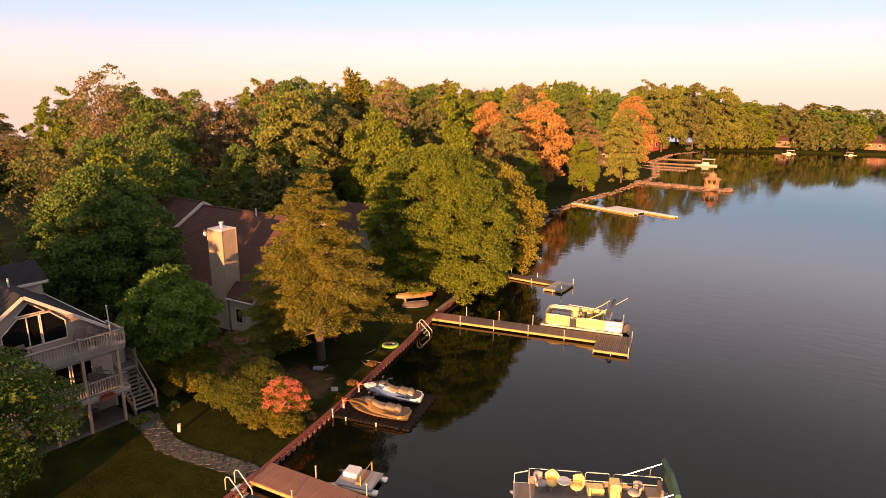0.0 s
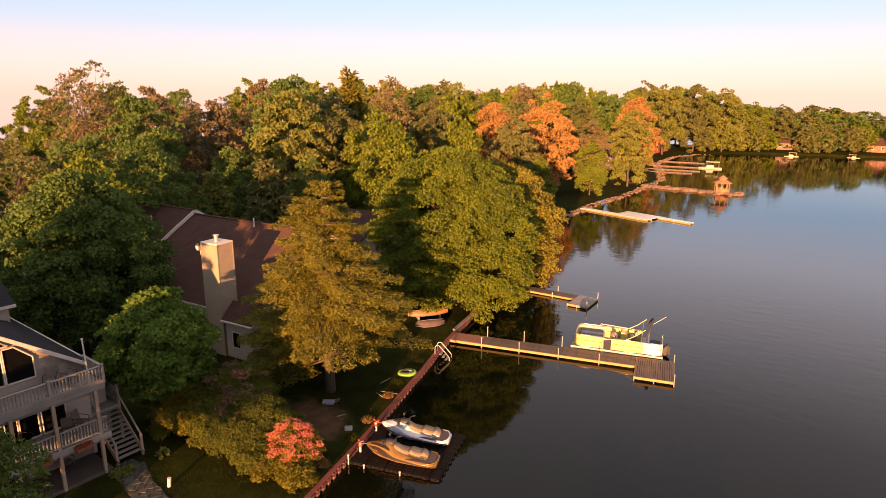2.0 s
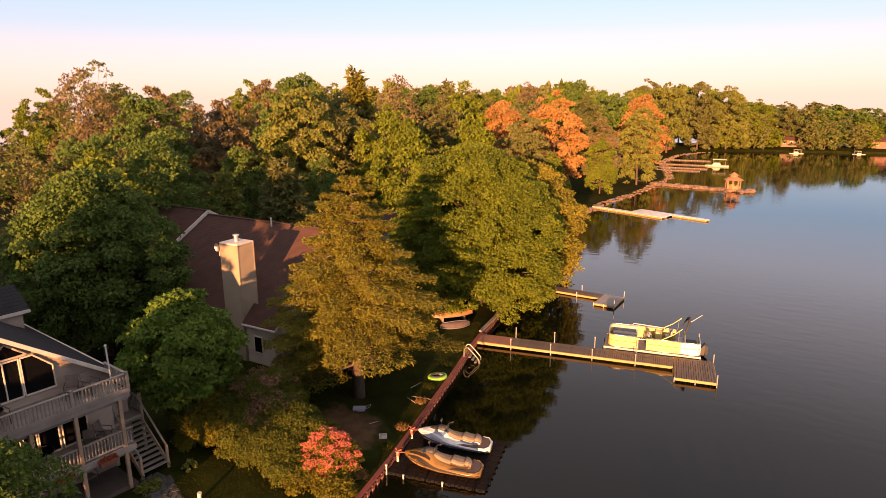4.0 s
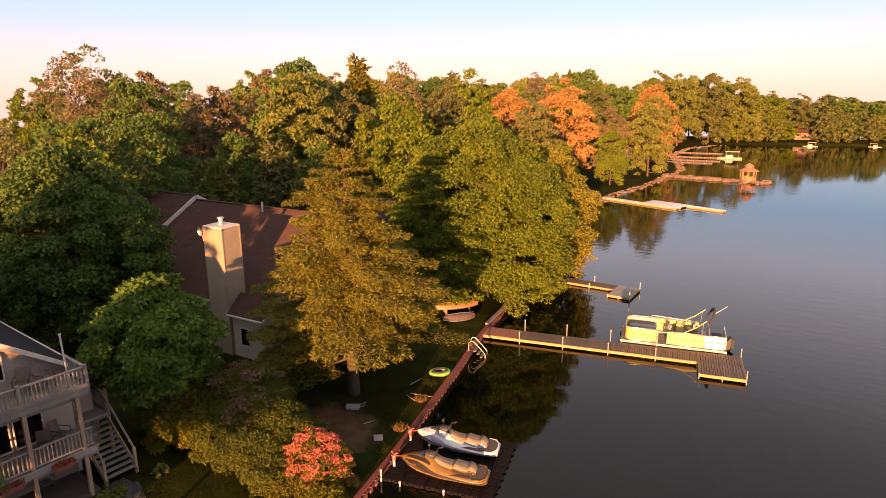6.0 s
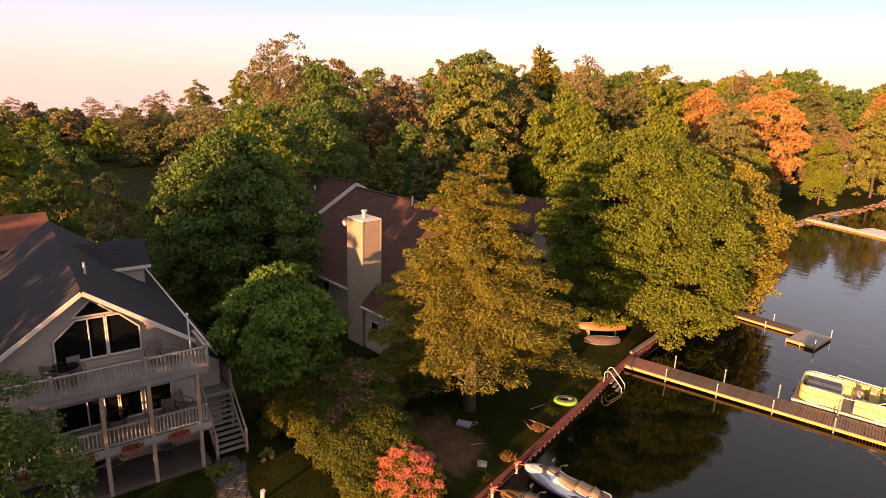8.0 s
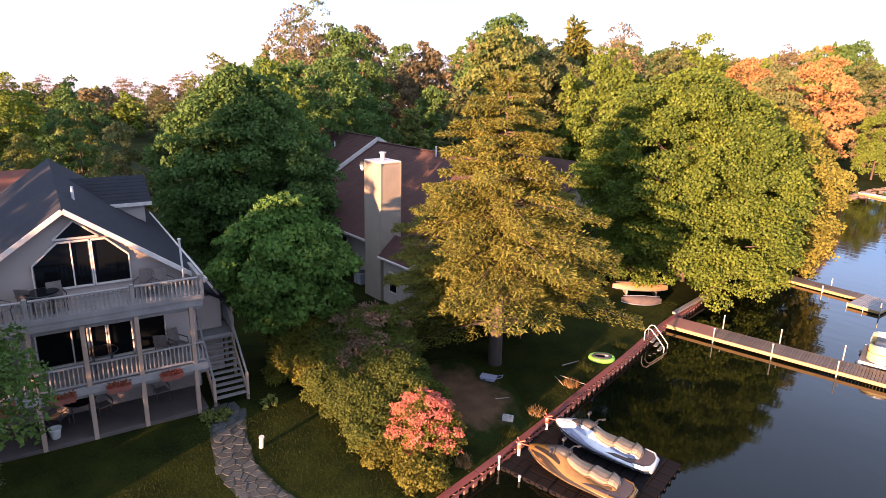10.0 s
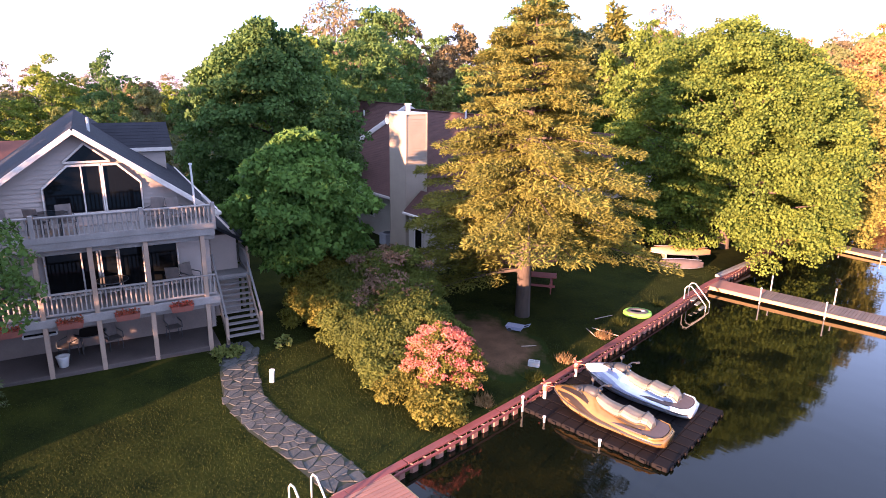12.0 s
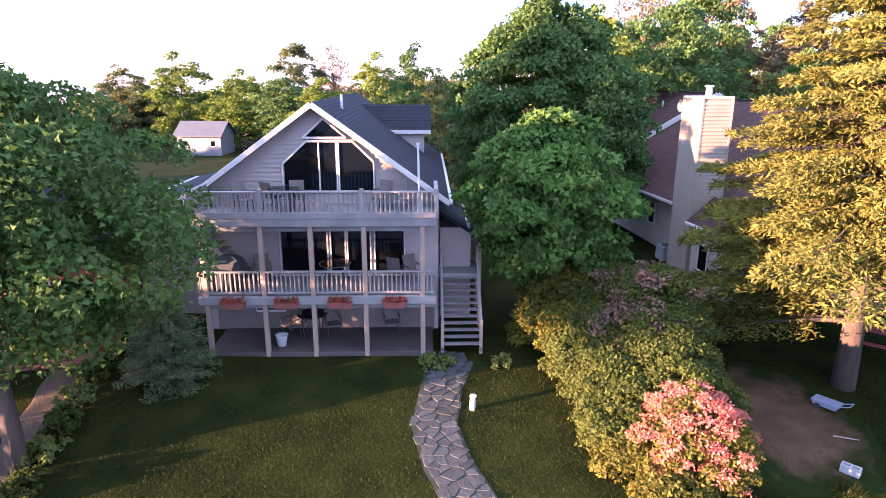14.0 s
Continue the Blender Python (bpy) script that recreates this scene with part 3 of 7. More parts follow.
def shrubs():
    hedge, yel = "clipped green hedge shrub beside the lawn", "yellow-green shrub in a hedge"
    rows = [(-8.9, -3.6, 1.5, 2.6, M_YELS, yel), (-6.6, -2.7, 2.2, 3.5, M_LILAC, "green lilac bush with pinkish brown tips in a hedge"), (-4.6, -3.0, 1.7, 2.7, M_HEDGE, "leafy green shrub behind the hedge"),
            (-7.6, -4.6, 1.3, 2.1, M_YELS, yel), (-8.9, -5.1, 1.25, 1.9, M_YELS, yel), (-6.4, -4.5, 1.4, 2.1, M_HEDGE, hedge), (-5.2, -4.5, 1.4, 2.0, M_HEDGE, hedge), (-4.1, -4.6, 1.35, 1.9, M_HEDGE, hedge), (-3.1, -4.7, 1.3, 1.8, M_HEDGE, hedge),
            (-3.0, -3.3, 1.5, 2.4, M_HEDGE, "leafy green shrub behind the hedge"), (-1.35, -4.0, 1.4, 2.5, M_PINK, "pink flowering bush at the end of the hedge"),
            (-0.45, -4.75, 1.0, 1.25, M_YELS, "low yellow-green shrub beside the seawall"), (-2.1, -5.15, 0.9, 1.1, M_YELS, "low yellow-green shrub beside the lawn"),
            (-10.2, -2.0, 1.3, 2.2, M_YELS, yel), (-9.9, -4.6, 1.3, 2.2, M_YELS, yel), (-7.9, -3.2, 1.8, 3.2, M_HEDGE, "leafy green shrub behind the hedge"), (-8.8, -4.3, 1.7, 3.0, M_YELS, yel), (-5.3, -3.6, 1.6, 2.6, M_HEDGE, hedge)]
    for i, (x, y, r, h, m, label) in enumerate(rows):
        tips = m in (M_PINK, M_LILAC)
        leaf = {M_PINK: M_YELS, M_LILAC: M_HEDGE}.get(m, m)
        ms = tree_meshes(30 + i, h, r, 0.0, 0.085, leaf, int(18000 * r * h / 2.5), 110, 0.05, nlimbs=30 if tips else 14, fill=0.2, skirt=0.8, clump=(0.11, 0.30), shape=SPRIG)
        b = place_tree("bush", ms, x, y, label, "bush", "hedge along the lawn")
        if tips:
            rng = np.random.default_rng(60 + i)
            pos, out, c = crown_points(rng, h * 1.03, r * 1.05, 0.25, 15000, 150, 0.75, 0.75, 0.8, (0.06, 0.17))
            keep = (pos[:, 2] > 0.35 * h + 0.25 * h * np.sin(3 * pos[:, 0] + 1) * np.sin(2.6 * pos[:, 1])) & (rng.random(len(pos)) < 0.8)
            part("blossom", leaves_mesh("blossom", pos[keep], out[keep], np.full(int(keep.sum()), 0.062 if m is M_PINK else 0.09), m, rng), None, b, "pink blossom" if m is M_PINK else "pinkish brown tips")


shrubs()


def joined_woods(name, sets, kinds, label):
    """Many far trees as one mesh."""
    verts, starts, sizes, loops, mats, slots = [], [], [], [], [], []
    nv = nl = 0
    for key, m in sets:
        for me in kinds[key]:
            k = len(me.vertices)
            co = np.empty(k * 3, np.float32)
            me.vertices.foreach_get("co", co)
            mm = np.array(m)
            verts.append(co.reshape(-1, 3) @ mm[:3, :3].T + mm[:3, 3])
            lv = np.empty(len(me.loops), np.int32)
            me.loops.foreach_get("vertex_index", lv)
            loops.append(lv + nv)
            ls = np.empty(len(me.polygons), np.int32)
            me.polygons.foreach_get("loop_start", ls)
            starts.append(ls + nl)
            if me.materials[0] not in slots:
                slots.append(me.materials[0])
            mats.append(np.full(len(ls), slots.index(me.materials[0]), np.int32))
            nv, nl = nv + k, nl + len(lv)
    me = bpy.data.meshes.new(name)
    me.vertices.add(nv)
    me.vertices.foreach_set("co", np.concatenate(verts).reshape(-1).astype(np.float32))
    me.loops.add(nl)
    me.loops.foreach_set("vertex_index", np.concatenate(loops))
    st = np.concatenate(starts)
    me.polygons.add(len(st))
    me.polygons.foreach_set("loop_start", st)
    for m in slots:
        me.materials.append(m)
    me.polygons.foreach_set("material_index", np.concatenate(mats))
    me.update(calc_edges=True)
    tagged(new(name, me), label, "woods", kind="stuff")


def far_trees():
    """Background woods and a few unseen shade trees: a few tree shapes, copied with their parts."""
    rng = np.random.default_rng(77)
    kinds = {}
    specs = [("green", M_MAPLE, 14, 5.0, 1.5), ("dark", M_DARKL, 16, 5.2, 2.5), ("yellow", M_YEL, 13, 4.6, 1.5), ("olive", M_OLIVE, 15, 5.0, 2.0), ("russet", M_BROWN, 14, 4.6, 2.0),
             ("orange", M_ORANGE, 13.5, 5.4, 1.6)]
    for k, (name, m, h, r, b) in enumerate(specs):
        for j in range(4):
            n, leaf = (13000, 0.31) if j < 2 else (2000, 0.85)
            kinds[name, j] = tree_meshes(200 + 10 * k + j, h, r, b * 0.12, leaf, m, n, 130, 0.22, fill=0.25, nlimbs=12 if j < 2 else 4, skirt=0.5, clump=(0.09, 0.2), shape=SPRIG)
    for j in range(4):
        kinds["bare", j] = tree_meshes(300 + j, 18 - j % 2, 5.0, 4, 0.3, (M_BROWN, M_OLIVE)[j % 2], 3600, 110, 0.2, fill=0.1, nlimbs=60 if j < 2 else 20, shape=SPRIG)
        kinds["fir", j] = conifer_meshes(310 + j, 17 - 5 * (j % 2), 4.2 - 1.2 * (j % 2), 0.6, (M_DARKL, M_NEEDLE)[j % 2], 26, spray=0.62 if j < 2 else 0.9, per=34 if j < 2 else 14)
    words = {"green": "green broadleaf tree in the woods", "dark": "dark green broadleaf tree in the woods", "yellow": "yellow-green tree lit by low sun",
             "olive": "olive-leaved tree in the woods", "russet": "russet-leaved tree in the woods", "orange": "bright orange-leaved tree near the shore",
             "bare": "thinly leaved tree with bare pale branches", "fir": "dark fir tree among broadleaf trees"}
    first = {}

    def put(kind, x, y, h, lod=0, wide=1.0):
        key = (kind, int(rng.integers(0, 2)) + lod)
        h *= float(np.interp(y, [50, 100], [1.0, 1.1]))
        base = {"green": 14, "dark": 16, "yellow": 13, "olive": 15, "russet": 14, "orange": 13.5, "bare": 18 - key[1] % 2, "fir": 17 - 5 * (key[1] % 2)}[kind]
        m = rz_pose(x, y, land_z(x, y) - 0.1, rng.uniform(0, 360)) @ Matrix.Diagonal((wide * h / base, wide * h / base, h / base * (1.12 if x < 0 else 1.0), 1))
        if key not in first:
            first[key] = place_tree("woodland_tree", kinds[key], x, y, words[kind], "tree", "woods round the lake")
            first[key].matrix_basis = m
        else:
            t = copy_thing(first[key], m)
            t.matrix_basis = m

    for row in [("dark", -45, 42, 18), ("russet", -58, 30, 15.5), ("bare", -66, 28, 19), ("bare", -60, 22, 18), ("dark", -50, 24, 15.5), ("russet", -52, 36, 14),
                ("olive", -38, 46, 14), ("green", -31, 44, 14), ("green", -24, 38, 13.5), ("olive", -30, 58, 15), ("dark", -52, 54, 16), ("fir", -55, 70, 19),
                ("bare", -44, 66, 18), ("green", -22, 52, 13), ("olive", -20, 64, 13), ("green", -38, 80, 16), ("orange", -22, 84, 14.5), ("orange", -30, 80, 13.5),
                ("green", -14.5, 88, 8.5), ("russet", -17, 97, 10.5), ("yellow", -11.5, 104, 12), ("orange", -16, 128, 14), ("olive", -24, 110, 14), ("dark", -30, 120, 17),
                ("yellow", -19, 178, 18), ("green", -24, 160, 15), ("olive", -20, 150, 13), ("green", -10, 204, 15), ("olive", -28, 190, 18),
                ("yellow", -4, 196, 17), ("olive", -12, 191, 17), ("green", 4, 203, 14), ("olive", 12, 208, 13), ("dark", -38, 8, 12), ("dark", -34, 16, 9), ("dark", -30, 30, 9), ("dark", -44, 14, 12), ("dark", -42, 30, 10), ("olive", -34, -5, 7.5), ("yellow", -49, -9, 5.5),
                ("dark", -46, -5.5, 9.5), ("bare", -40, 4, 12), ("green", -30, 4, 11.5), ("dark", -33, 11, 12.5), ("green", -70, -31, 9.5, 0, 1.3), ("olive", -72, -38, 8.5, 0, 1.4), ("dark", -62, -19, 7.5, 0, 1.5), ("green", -66, -24, 7.5, 0, 1.5), ("green", -58, -14, 7.0, 0, 1.5), ("olive", -76, -18, 11, 0, 1.2),
                # the last five, at y -50 to -54, are unseen trees added for shade
                ("bare", -75, -13, 11), ("yellow", -56, -4, 7), ("green", -66, -8, 9.5, 0, 1.1), ("green", -84, -26, 8, 0, 1.4), ("green", -14, 60, 8.5), ("dark", -18, 44, 8), ("dark", -6, -50, 14), ("green", -13, -53, 15), ("dark", -20, -50, 14), ("green", -27, -54, 15), ("dark", -34, -51, 14)]:
        put(*row)
    pool = ["green"] * 5 + ["dark"] * 4 + ["olive"] * 5 + ["yellow"] * 2 + ["russet"] * 3 + ["fir"] + ["bare"]
    for i in range(190):
        y = rng.uniform(30, 300)
        x = shore_x(min(y, 185)) - rng.uniform(24, 120)
        if x < -37 or y > 108:
            put(pool[int(rng.integers(0, len(pool)))], x, y, rng.uniform(11.5, 17.0), 2 if y > 110 else 0)
    far = ["green"] * 5 + ["olive"] * 5 + ["yellow"] * 2 + ["dark"] * 5 + ["russet"]
    sets = []

    def sow(kind, x, y, h, wide):
        sets.append(((kind, 2 + int(rng.integers(0, 2))), rz_pose(x, y, land_z(x, y) - 0.1, rng.uniform(0, 360)) @ Matrix.Diagonal((wide * h / 15, wide * h / 15, h / 15, 1))))

    for i in range(250):
        x = -8 + 0.72 * i * (1 + i / 250) + rng.uniform(-1.5, 1.5)
        ys = np.interp(x, [-10, 5, 30, 62, 150, 420], [188, 197, 203, 207, 212, 218])
        y = ys + (4 + 7 * (i % 3)) + rng.uniform(0, 6)
        if any(abs(x - hx) < 3.5 for hx in (14, 40, 62, 96)) and y < ys + 14:
            y = ys + 16
        h = rng.uniform(6.5, 11.5) * float(np.interp(x, [5, 40, 190], [1.22, 0.95, 0.76]))
        sow(far[int(rng.integers(0, len(far)))], x, y, h * (1.0 if i % 3 else 0.8), 1.35)
    for i in range(70):
        x = -10 + 5.5 * i * (0.4 + i / 70)
        sow(("dark", "olive", "green")[i % 3], x, 250 + rng.uniform(0, 40), rng.uniform(9.5, 13) * float(np.interp(x, [5, 40, 250], [1.1, 0.92, 0.72])), 1.9)
    joined_woods("far_woods", [q for q in sets], kinds, "mixed green woods along the far shore")
    sets.clear()
    for i in range(130):
        a = -1.2 + 1.75 * (i + rng.random()) / 130
        d = rng.uniform(80, 150)
        sow(pool[int(rng.integers(0, len(pool)))], -10 - d * math.cos(a), d * math.sin(a) * 0.8, rng.uniform(4.6, 6.6), 1.5)
    for i in range(46):
        a = 0.0 + 0.6 * (i + rng.random()) / 46
        d = rng.uniform(105, 165)
        sow(("olive", "bare", "green", "russet")[int(rng.integers(0, 4))], -d * math.cos(a), -18 + d * math.sin(a), rng.uniform(6.5, 9.0), 1.2)
    joined_woods("field_woods", sets, kinds, "low dense trees behind the fields")
    for row in (("olive", -17, 203, 15), ("green", -21, 212, 16), ("dark", -26, 238, 17), ("green", -13, 214, 15), ("olive", -31, 222, 16)):
        put(*row, 2)


far_trees()


# ---- house with decks ----
HX, HY = -10.3, -12.6          # front wall, ridge line
DX = -8.27                     # deck front
GZ, F1, F2 = 1.38, 3.36, 5.86  # patio, lower deck, upper deck
RZ, EZ, HALF = 9.2, 6.05, 4.35  # ridge, eaves, half width
BACK = -23.0
HOUSE_AT = pose(-8.62, -12.0, 0, 0, 0, -7) @ pose(8.27, 11.85, 0)   # turned a little about the deck front


def siding(g, quad, step=0.15, lap=0.035):
    """Lapped boards over an upright outline: (z0, z1, ends(z) -> two (x, y) points, outward normal)."""
    z0, z1, ends, (nx, ny) = quad
    n = max(1, int((z1 - z0) / step))
    vs = []
    for i in range(n):
        for z, o in ((lerp(z0, z1, i / n), lap), (lerp(z0, z1, (i + 1) / n), 0.0)):
            vs += [(q[0] + nx * o, q[1] + ny * o, z) for q in ends(z)]
    g.add(vs, [(2 * i, 2 * i + 1, 2 * i + 3, 2 * i + 2) for i in range(2 * n - 1)])


def roof_slab(g, a, b, c, d, th=0.14):
    """A sloping slab through four corners, th thick downwards."""
    low = [(x, y, z - th) for x, y, z in (a, b, c, d)]
    g.add([a, b, c, d, *low], [(0, 1, 2, 3), (7, 6, 5, 4), (0, 4, 5, 1), (1, 5, 6, 2), (2, 6, 7, 3), (3, 7, 4, 0)])


def shingle_rows(g, a, b, c, d, rows, lift=0.012):
    """Courses of shingles on a roof plane: a-b the eave, d-c the ridge."""
    a, b, c, d = (Vector(q) for q in (a, b, c, d))
    nrm = (b - a).cross(d - a).normalized()
    if nrm.z < 0:
        nrm = -nrm
    vs = []
    for i in range(rows):
        for t, o in ((i / rows, lift), ((i + 1) / rows, 0.003)):
            vs += [a.lerp(d, t) + nrm * o, b.lerp(c, t) + nrm * o]
    g.add(vs, [(2 * i, 2 * i + 1, 2 * i + 3, 2 * i + 2) for i in range(2 * rows - 1)])


def window(parent, name, poly, x, depth=0.05, frame=0.07, mull=(), label="white-framed dark window"):
    """A window in a wall that faces +x: poly of (y, z) corners, counter-clockwise from the front."""
    n = len(poly)
    cy, cz = sum(p[0] for p in poly) / n, sum(p[1] for p in poly) / n
    inner = [(lerp(p[0], cy, 0.06), lerp(p[1], cz, 0.06)) for p in poly]
    w = part(name, G().add([(x + 0.012, y, z) for y, z in inner], [tuple(range(n))]), M_GLASS, parent, "dark reflecting glass pane")
    for i in range(n):
        p, q = poly[i], poly[(i + 1) % n]
        part("window_frame", G().beam((x + 0.03, *p), (x + 0.03, *q), depth, frame, 0.008), M_TRIM, w)
    for p, q in mull:
        part("window_bar", G().beam((x + 0.035, *p), (x + 0.035, *q), depth, frame, 0.008), M_TRIM, w)
    return w


# tan foundation, its colour darkened for the shade under the deck
M_BASE = mat("tan_foundation", (0.17, 0.13, 0.105), (0.11, 0.085, 0.072), rough=0.85, scale=1.2, fine=16, bump=0.2)


def deck_house():
    h = thing("house", "pale-sided gabled lake house with grey shingle roof and two decks", "house", at=HOUSE_AT)
    body = G()
    yl, yr = HY - HALF + 0.35, HY + HALF - 0.35
    zs = lambda y: RZ - 0.12 - (RZ - EZ) / HALF * abs(y - HY)
    gb = [(yl, GZ - 0.4), (yr, GZ - 0.4), (yr, zs(yr)), (HY, zs(HY)), (yl, zs(yl))]
    body.add([(HX, y, z) for y, z in gb] + [(BACK, y, z) for y, z in gb],
             [(0, 1, 2, 3, 4), (9, 8, 7, 6, 5), (0, 5, 6, 1), (1, 6, 7, 2), (4, 9, 5, 0), (2, 7, 8, 3), (3, 8, 9, 4)])
    part("wall", body, M_SIDING, h)
    sd = G()
    half = lambda z: max(0.02, min(yr - HY, (RZ - 0.14 - z) / (RZ - EZ) * HALF))
    siding(sd, (GZ, RZ - 0.3, lambda z: ((HX + 0.01, HY - half(z)), (HX + 0.01, HY + half(z))), (1, 0)))
    siding(sd, (GZ, 5.7, lambda z: ((HX, yr + 0.01), (BACK, yr + 0.01)), (0, 1)))
    part("siding", sd, M_SIDING, h, "pale grey lapped siding")
    part("foundation", G().box((HX + 0.03, HY + 0.1, GZ + 0.75), (0.1, 7.5, 1.7), ch=0.01), M_BASE, h, "tan block foundation wall")
    for sg in (-1, 1):
        e0, e1 = (HX + 0.55, HY + sg * HALF, EZ), (BACK - 0.3, HY + sg * HALF, EZ)
        r0, r1 = (HX + 0.55, HY, RZ), (BACK - 0.3, HY, RZ)
        g = G()
        roof_slab(g, e0, e1, r1, r0) if sg > 0 else roof_slab(g, e1, e0, r0, r1)
        shingle_rows(g, e0, e1, r1, r0, 34)
        part("roof", g, M_SHINGLE, h, "grey shingle roof slope")
        part("rake_board", G().beam((HX + 0.57, HY, RZ - 0.07), (HX + 0.57, HY + sg * (HALF + 0.02), EZ - 0.08), 0.05, 0.17, 0.01), M_TRIM, h, "white painted rake board")
        part("gutter", G().beam((HX + 0.5, HY + sg * (HALF + 0.06), EZ - 0.06), (BACK, HY + sg * (HALF + 0.06), EZ - 0.06), 0.12, 0.13, 0.03), M_TRIM, h, "white gutter")
    # gable glazing
    window(h, "window", [(-13.7, 6.30), (-11.92, 6.30), (-11.92, 7.95), (-12.9, 7.95), (-13.7, 7.22)], HX + 0.065, mull=[((-12.5, 6.3), (-12.5, 7.95))])
    window(h, "window", [(-11.86, 6.30), (-10.72, 6.30), (-10.72, 7.28), (-11.4, 7.95), (-11.86, 7.95)], HX + 0.065)
    window(h, "window", [(-13.0, 8.06), (-11.6, 8.06), (-12.32, 8.68)], HX + 0.065)
    # sliding doors on the lower deck
    for y0, y1, m in ((-13.95, -12.35, (-12.85,)), (-12.25, -11.75, ()), (-11.68, -10.9, ()), (-10.76, -9.75, ())):
        window(h, "sliding_door", [(y0, F1 + 0.05), (y1, F1 + 0.05), (y1, F2 - 0.42), (y0, F2 - 0.42)], HX + 0.065, mull=[((v, F1 + 0.05), (v, F2 - 0.42)) for v in m])
    window(h, "basement_window", [(-14.9, GZ + 0.75), (-13.9, GZ + 0.75), (-13.9, GZ + 1.45), (-14.9, GZ + 1.45)], HX + 0.1)
    # gabled dormer on the side slope
    x0, x1, yf, dz, de = -17.6, -20.4, HY + 3.5, 8.75, 7.75
    xm = (x0 + x1) / 2
    roof_y = lambda z: HY + (RZ - z) / (RZ - EZ) * HALF
    d = G().add([(x0, roof_y(de), de), (x0, yf, de), (x0, yf, 6.7), (x1, roof_y(de), de), (x1, yf, de), (x1, yf, 6.7), (xm, yf, dz), (xm, roof_y(dz), dz)],
                [(0, 2, 1), (3, 4, 5), (1, 2, 5, 4, 6)])
    dm = part("dormer", d, M_SIDING, h, "pale-sided gabled dormer")
    sd = G()
    siding(sd, (6.9, de, lambda z: ((x0 + 0.01, roof_y(z)), (x0 + 0.01, yf)), (1, 0)))
    part("siding", sd, M_SIDING, dm)
    for sg, xe in ((1, x0 + 0.25), (-1, x1 - 0.25)):
        g = G()
        ea, eb, ra, rb = (xe, yf + 0.3, de - 0.05), (xe, roof_y(de) - 0.1, de - 0.05), (xm, yf + 0.3, dz), (xm, roof_y(dz) - 0.2, dz)
        roof_slab(g, eb, ea, ra, rb, 0.1) if sg < 0 else roof_slab(g, ea, eb, rb, ra, 0.1)
        shingle_rows(g, ea, eb, rb, ra, 8)
        part("roof", g, M_SHINGLE, dm)
        part("fascia", G().beam((xe + sg * 0.02, yf + 0.3, de - 0.1), (xe + sg * 0.02, roof_y(de) - 0.1, de - 0.1), 0.04, 0.16), M_TRIM, dm, "white fascia")
    part("vent_pipe", G().tube([(-13.3, HY + 0.5, 8.7), (-13.3, HY + 0.5, 9.35)], 0.05), M_PLASTW, h, "white vent pipe")
    # lean-to roof and wall on the side
    part("side_wall", G().box((-14.6, HY + HALF + 0.28, 3.0), (6.6, 1.1, 3.6)), M_SIDING, h)
    g = G()
    roof_slab(g, (-11.2, HY + HALF + 1.1, 4.55), (-18.2, HY + HALF + 1.1, 4.55), (-18.2, HY + HALF - 0.4, 5.5), (-11.2, HY + HALF - 0.4, 5.5))
    shingle_rows(g, (-11.2, HY + HALF + 1.1, 4.55), (-18.2, HY + HALF + 1.1, 4.55), (-18.2, HY + HALF - 0.4, 5.5), (-11.2, HY + HALF - 0.4, 5.5), 10)
    part("porch_roof", g, M_SHINGLE, h)
    # low wing on the far side
    part("side_wing", G().box((-15, HY - HALF - 1.2, 3.4), (6.5, 2.6, 4.4)), M_SIDING, h)
    g = G()
    roof_slab(g, (-18.5, HY - HALF - 2.9, 5.5), (-11.4, HY - HALF - 2.9, 5.5), (-11.4, HY - HALF + 0.4, 6.1), (-18.5, HY - HALF + 0.4, 6.1))
    part("wing_roof", g, M_SHINGLE, h)
    part("wing_gutter", G().beam((-11.35, HY - HALF - 2.9, 5.45), (-11.35, HY - HALF + 0.3, 6.05), 0.06, 0.2), M_TRIM, h, "white fascia")


deck_house()


M_TREAD = mat("worn_tread_wood", (0.19, 0.17, 0.155), (0.10, 0.09, 0.082), rough=0.85, scale=1.6, fine=22, bump=0.25, objr=0.3)


def railing(parent, p, q, z0, z1, material, step=0.135, bal=None):
    """Top and bottom rails with balusters from p to q (x, y)."""
    n = max(2, int(math.hypot(q[0] - p[0], q[1] - p[1]) / step))
    part("top_rail", G().beam((*p, z1), (*q, z1), 0.13, 0.05, 0.01), material, parent)
    part("bottom_rail", G().beam((*p, z0 + 0.1), (*q, z0 + 0.1), 0.05, 0.08, 0.008), material, parent)
    me = G().box((0, 0, 0), (0.045, 0.045, z1 - z0 - 0.12), ch=0.006).mesh("baluster", material)
    for i in range(n):
        t = (i + 0.5) / n
        part("baluster", me, None, parent, at=pose(lerp(p[0], q[0], t), lerp(p[1], q[1], t), (z0 + z1) / 2 + 0.04))


